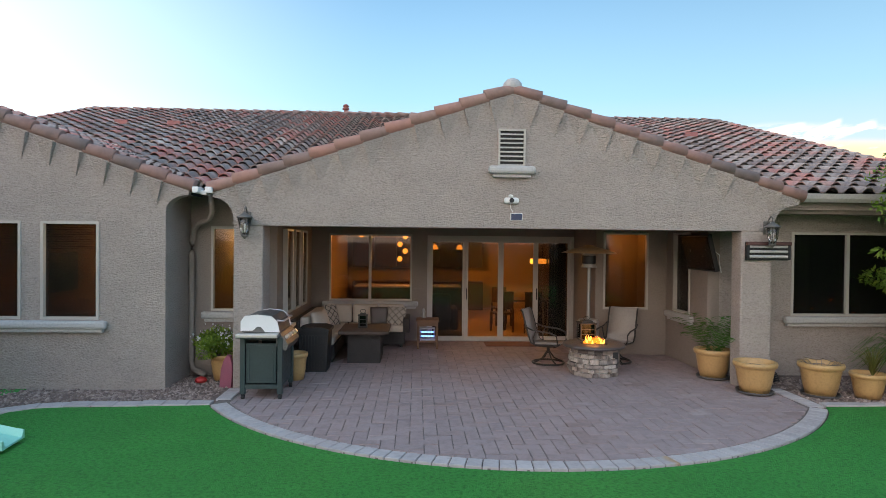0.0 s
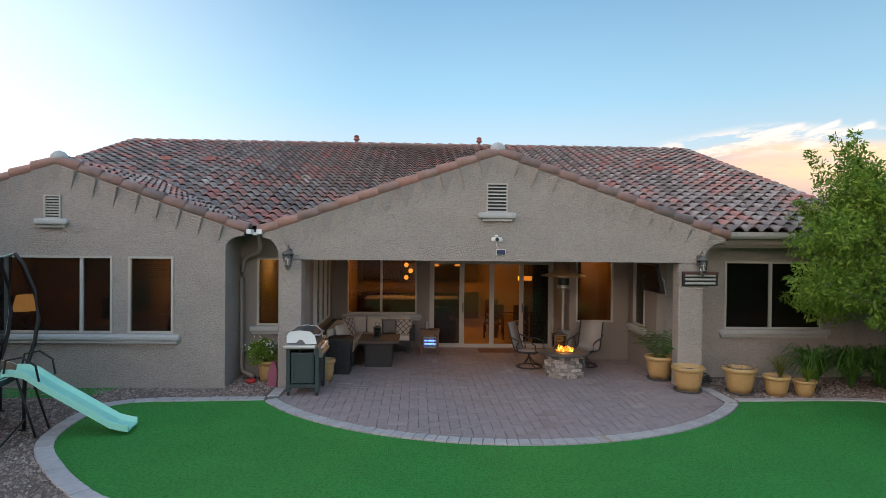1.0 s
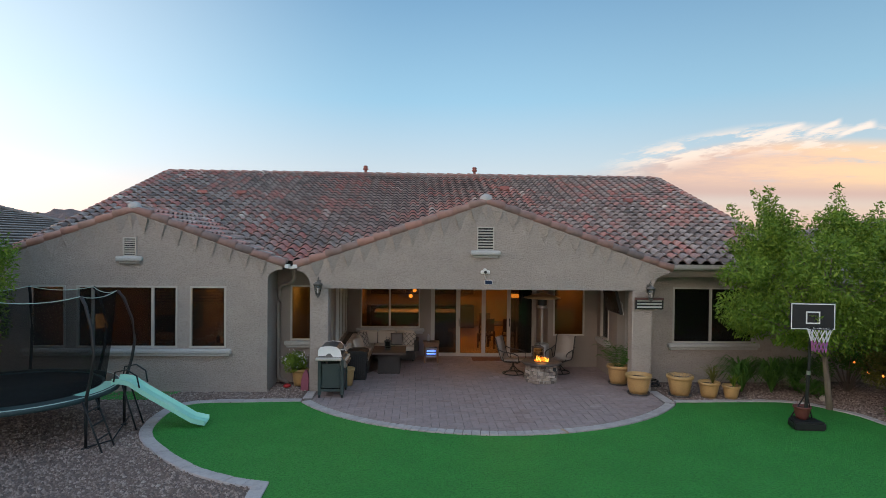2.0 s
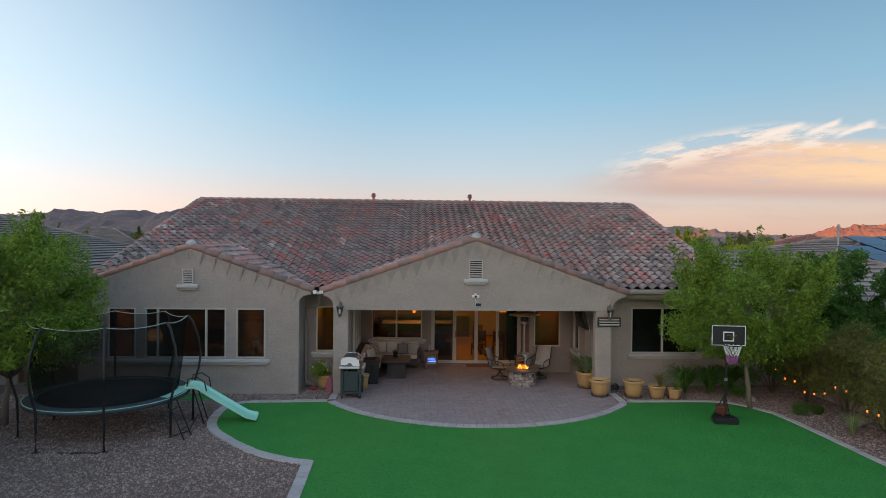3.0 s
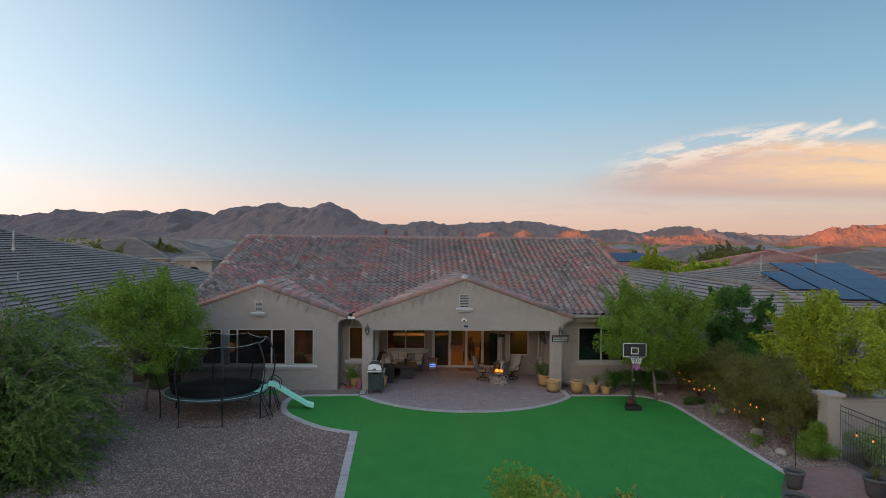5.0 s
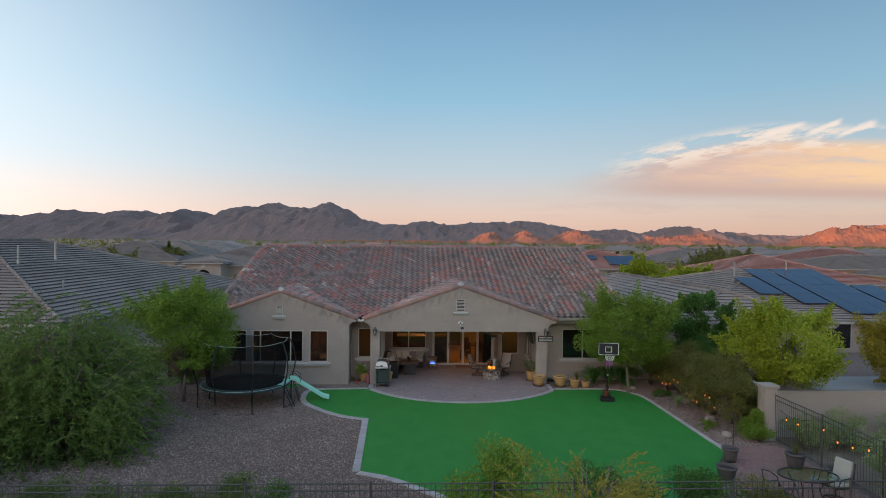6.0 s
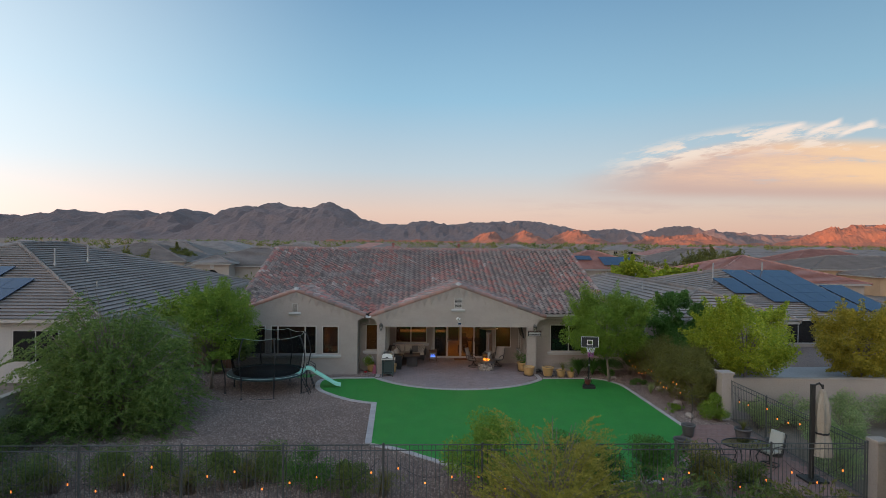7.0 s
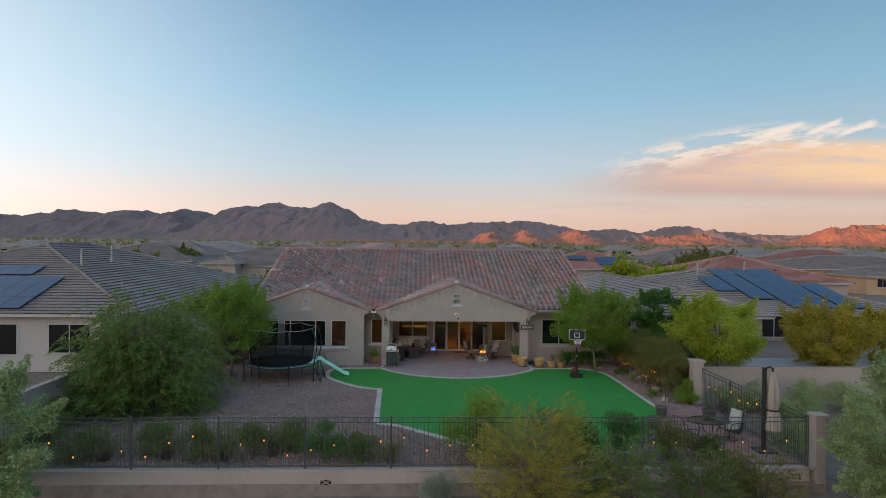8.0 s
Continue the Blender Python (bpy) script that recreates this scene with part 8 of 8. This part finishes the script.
for side, x0 in ((0, PATIO_X1 - 0.21), (1, PATIO_X0)):
    for k in range(7):
        y0 = 7.72 + 0.2 * k
        if (side == 1 and y0 < 8.0) or y0 > 8.6:
            continue
        v, f = slab_mesh([(x0, y0), (x0 + 0.2, y0), (x0 + 0.2, y0 + 0.19), (x0, y0 + 0.19)], 0.02, PZ + 0.004)
        raw("edge_paver", v, f, EDGE_PAVER, patio)


def edging(name, line, width, piece, label, side=1):
    """A row of kerb pavers along a line, laid on its outer side."""
    t = thing(name, pose(0, 0, 0), label, "edging", kind="structure")
    pts = [Vector(p) for p in line]
    ds = [0.0]
    for p, q in zip(pts, pts[1:]):
        ds.append(ds[-1] + (q - p).length)

    def at(s):
        for k in range(len(pts) - 1):
            if s <= ds[k + 1] or k == len(pts) - 2:
                u = (s - ds[k]) / max(1e-6, ds[k + 1] - ds[k])
                return pts[k].lerp(pts[k + 1], u), (pts[k + 1] - pts[k]).normalized()
    m = max(1, round(ds[-1] / piece))
    for i in range(m):
        (p, d0), (q, d1) = at(ds[-1] * i / m + 0.004), at(ds[-1] * (i + 1) / m - 0.004)
        n0, n1 = Vector((-d0.y, d0.x)) * side, Vector((-d1.y, d1.x)) * side
        poly = [tuple(p), tuple(q), tuple(q + n1 * width), tuple(p + n0 * width)]
        if side < 0:
            poly = poly[::-1]
        v, f = slab_mesh(poly, 0.0, 0.045 + 0.004 * (i % 3))
        raw("kerb_paver", v, f, EDGE_PAVER, t)


edging("kerb_left", LEFT_EDGE, 0.22, 0.3, "grey paver edging round the lawn", -1)
edging("kerb_straight", LOW_EDGE, 0.22, 0.3, "grey paver edging along the lawn", -1)
edging("kerb_low", BOTTOM_EDGE, 0.22, 0.3, "grey paver edging round the lawn", -1)
edging("kerb_right", RIGHT_EDGE, 0.16, 0.3, "grey paver edging along the planted bed", -1)

terrace = thing("terrace", pose(0, 0, 0), "reddish brick paver terrace by the iron fence", "terrace", kind="structure")
t_out = [(7.3, -6.4), (10.8, -6.4), (10.8, 0.1), (9.2, 0.1), (8.85, -0.6), (8.0, -1.6), (7.1, -3.6)]
part("joint_bed", prism(bmesh.new(), t_out, 0.0, 0.04, "z"), JOINT, terrace)
tv_, tf_, count = [], [], 0
for j in range(33):
    for i in range(-1, 19):
        x0, y0 = 7.1 + 0.2 * i + (0.1 if j % 2 else 0), -6.4 + 0.2 * j
        cx_, cy_ = x0 + 0.1, y0 + 0.1
        if cx_ > 10.72 or cx_ < (7.25 if cy_ < -3.6 else 7.2 + (cy_ + 3.6) * 0.5) + 0.1:
            continue
        v, f = slab_mesh([(x0 + 0.004, y0 + 0.004), (x0 + 0.196, y0 + 0.004), (x0 + 0.196, y0 + 0.196), (x0 + 0.004, y0 + 0.196)], 0.03, 0.05 + prng.uniform(-0.002, 0.002))
        if y0 > -4.0 and count < 290:
            raw("terrace_paver", v, f, TERRACE, terrace)
            count += 1
        else:
            n0 = len(tv_)
            tv_ += v
            tf_ += [tuple(n0 + k for k in q) for q in f]
tagged(raw("terrace_pavers_low", tv_, tf_, TERRACE, terrace), kind="stuff")

# loose stones over the gravel
grng = np.random.default_rng(8)
turf_poly = np.array(turf_outline)


def inside(px, py, poly):
    x, y = poly[:, 0], poly[:, 1]
    x2, y2 = np.roll(x, -1), np.roll(y, -1)
    hit = np.zeros(len(px), bool)
    for a, b, c, d in zip(x, y, x2, y2):
        cond = (b > py) != (d > py)
        with np.errstate(divide="ignore", invalid="ignore"):
            hit ^= cond & (px < (c - a) * (py - b) / ((d - b) or 1e-9) + a)
    return hit


px, py = grng.uniform(-14.0, 10.9, 260000), grng.uniform(-6.3, 9.6, 260000)
keep = ~inside(px, py, turf_poly) & ~((px > PATIO_X0 - 0.1) & (px < PATIO_X1 + 0.1) & (py > 5.3)) & ~((px < -4.0) & (py > 8.75)) & ~((px > 7.0) & (py < 0.3))
px, py = px[keep], py[keep]
m = len(px)
r = 0.010 + 0.028 * grng.random(m) ** 1.6
octa = np.array([(1, 0, 0), (0, 1, 0), (-1, 0, 0), (0, -1, 0), (0, 0, 0.75), (0, 0, -0.4)])
ang = grng.uniform(0, 6.28, m)
ca, sa = np.cos(ang), np.sin(ang)
ov = octa[None] * (r[:, None, None] * grng.uniform(0.6, 1.4, (m, 6, 1)))
vx = ov[:, :, 0] * ca[:, None] - ov[:, :, 1] * sa[:, None] + px[:, None]
vy = ov[:, :, 0] * sa[:, None] + ov[:, :, 1] * ca[:, None] + py[:, None]
vv = np.stack([vx, vy, ov[:, :, 2] + 0.016], 2).reshape(-1, 3)
tri = [(0, 1, 4), (1, 2, 4), (2, 3, 4), (3, 0, 4)]
ff = [(6 * i + a, 6 * i + b, 6 * i + c) for i in range(m) for a, b, c in tri]
tagged(raw("gravel_stones", vv, ff, STONE_BIT), "loose tan and grey gravel stones", "gravel", kind="stuff")

# barrel tiles of the roof
TW, TL, TROW = 0.30, 0.42, 0.365


def tile_shape():
    prof = [(0.0, 0.0), (0.025, 0.043), (0.065, 0.078), (0.105, 0.088), (0.145, 0.078), (0.185, 0.043), (0.21, 0.004), (0.255, -0.008), (0.30, 0.0)]
    v, f = [], []
    for u, h in prof:
        v += [(u, 0.0, h + 0.078), (u, TL, h + 0.016), (u, 0.0, h + 0.060)]
    for k in range(len(prof) - 1):
        a, b = 3 * k, 3 * k + 3
        f += [(a, b, b + 1, a + 1), (a + 2, b + 2, b, a)]
    return np.array(v), f


TILE_V, TILE_F = tile_shape()
tile_mesh = bpy.data.meshes.new("roof_tile")
tile_mesh.from_pydata([tuple(v) for v in TILE_V], [], TILE_F)
tile_mesh.materials.append(TILE)
stuff_v, stuff_f, stuff_n, single = [], [], 0, 0
trng = random.Random(77)


def lay(origin, along, up, width, length, wanted, singles):
    """Covers a slope with tiles; wanted(point) says where, singles(point) which ones stay objects of their own."""
    global stuff_n, single
    along, up = Vector(along).normalized(), Vector(up).normalized()
    normal = along.cross(up)
    m3 = np.array([along, up, normal]).T
    for j in range(int(length / TROW) + 1):
        for i in range(int(width / TW)):
            o = Vector(origin) + along * (i * TW) + up * (j * TROW) + normal * trng.uniform(-0.003, 0.006)
            c = o + along * TW / 2 + up * TL * 0.5
            if not wanted(c):
                continue
            if singles(c) and single < 300:
                ob = new("roof_tile", tile_mesh)
                ob.parent = roof
                ob.matrix_local = Matrix.Translation(o) @ Matrix(m3.tolist()).to_4x4()
                single += 1
            else:
                stuff_v.append(TILE_V @ m3.T + np.array(o))
                stuff_f.extend([tuple(stuff_n + k for k in q) for q in TILE_F])
                stuff_n += len(TILE_V)


up_main = (0, 1, SLOPE)
lay((ROOF_X0, MAIN_EAVE_Y - 0.05, MAIN_EAVE_Z - 0.015), (1, 0, 0), up_main, ROOF_X1 - ROOF_X0, 10.55,
    lambda c: c.z > max(z_pat(c.x), z_wing(c.x)) - 0.12 and c.y < RIDGE_Y + 0.1, lambda c: c.x > 1.0 and c.y < 14.5)
for c0, z0, s0, h0, zf in ((PAT_C, PAT_Z, PAT_S, PAT_H, z_pat), (WING_C, WING_Z, WING_S, WING_H, z_wing)):
    for side in (-1, 1):
        start = Vector((c0 + side * h0, FACE_Y + 0.1 if side > 0 else FACE_Y + 0.1 + 5.4, z0 - s0 * h0))
        lay(start, (0, side, 0), (-side, 0, s0), 5.4, h0 * math.hypot(1, s0) - 0.1, lambda c: c.z > z_main(c.y) - 0.02, lambda c: False)
verts = np.concatenate(stuff_v)
tagged(raw("roof_tiles", verts, stuff_f, TILE, roof), kind="stuff")
cap_bm = None
for a, b in (((ROOF_X0, RIDGE_Y, zr), (ROOF_X1, RIDGE_Y, zr)), ((PAT_C, 9.1, PAT_Z), (PAT_C, 13.9, PAT_Z)), ((WING_C, 9.1, WING_Z), (WING_C, 12.9, WING_Z)),
             ((ROOF_X0, MAIN_EAVE_Y, MAIN_EAVE_Z), (ROOF_X0, RIDGE_Y, zr)), ((ROOF_X1, MAIN_EAVE_Y, MAIN_EAVE_Z), (ROOF_X1, RIDGE_Y, zr))):
    a, b = Vector(a), Vector(b)
    n = int((b - a).length / 0.4)
    for i in range(n):
        p, q = a.lerp(b, i / n), a.lerp(b, (i + 1.08) / n)
        bm = rod(bmesh.new(), p + Vector((0, 0, 0.05)), q + Vector((0, 0, 0.025)), 0.115, 0.10, 10)
        part("ridge_tile", bm, RAKE if b.x - a.x > 10 else TILE, roof)
back_deck = boxed(ROOF_X0, ROOF_X1, 29.1, 29.2, 2.85, 3.02)
part("rear_fascia", back_deck, TRIM, roof)
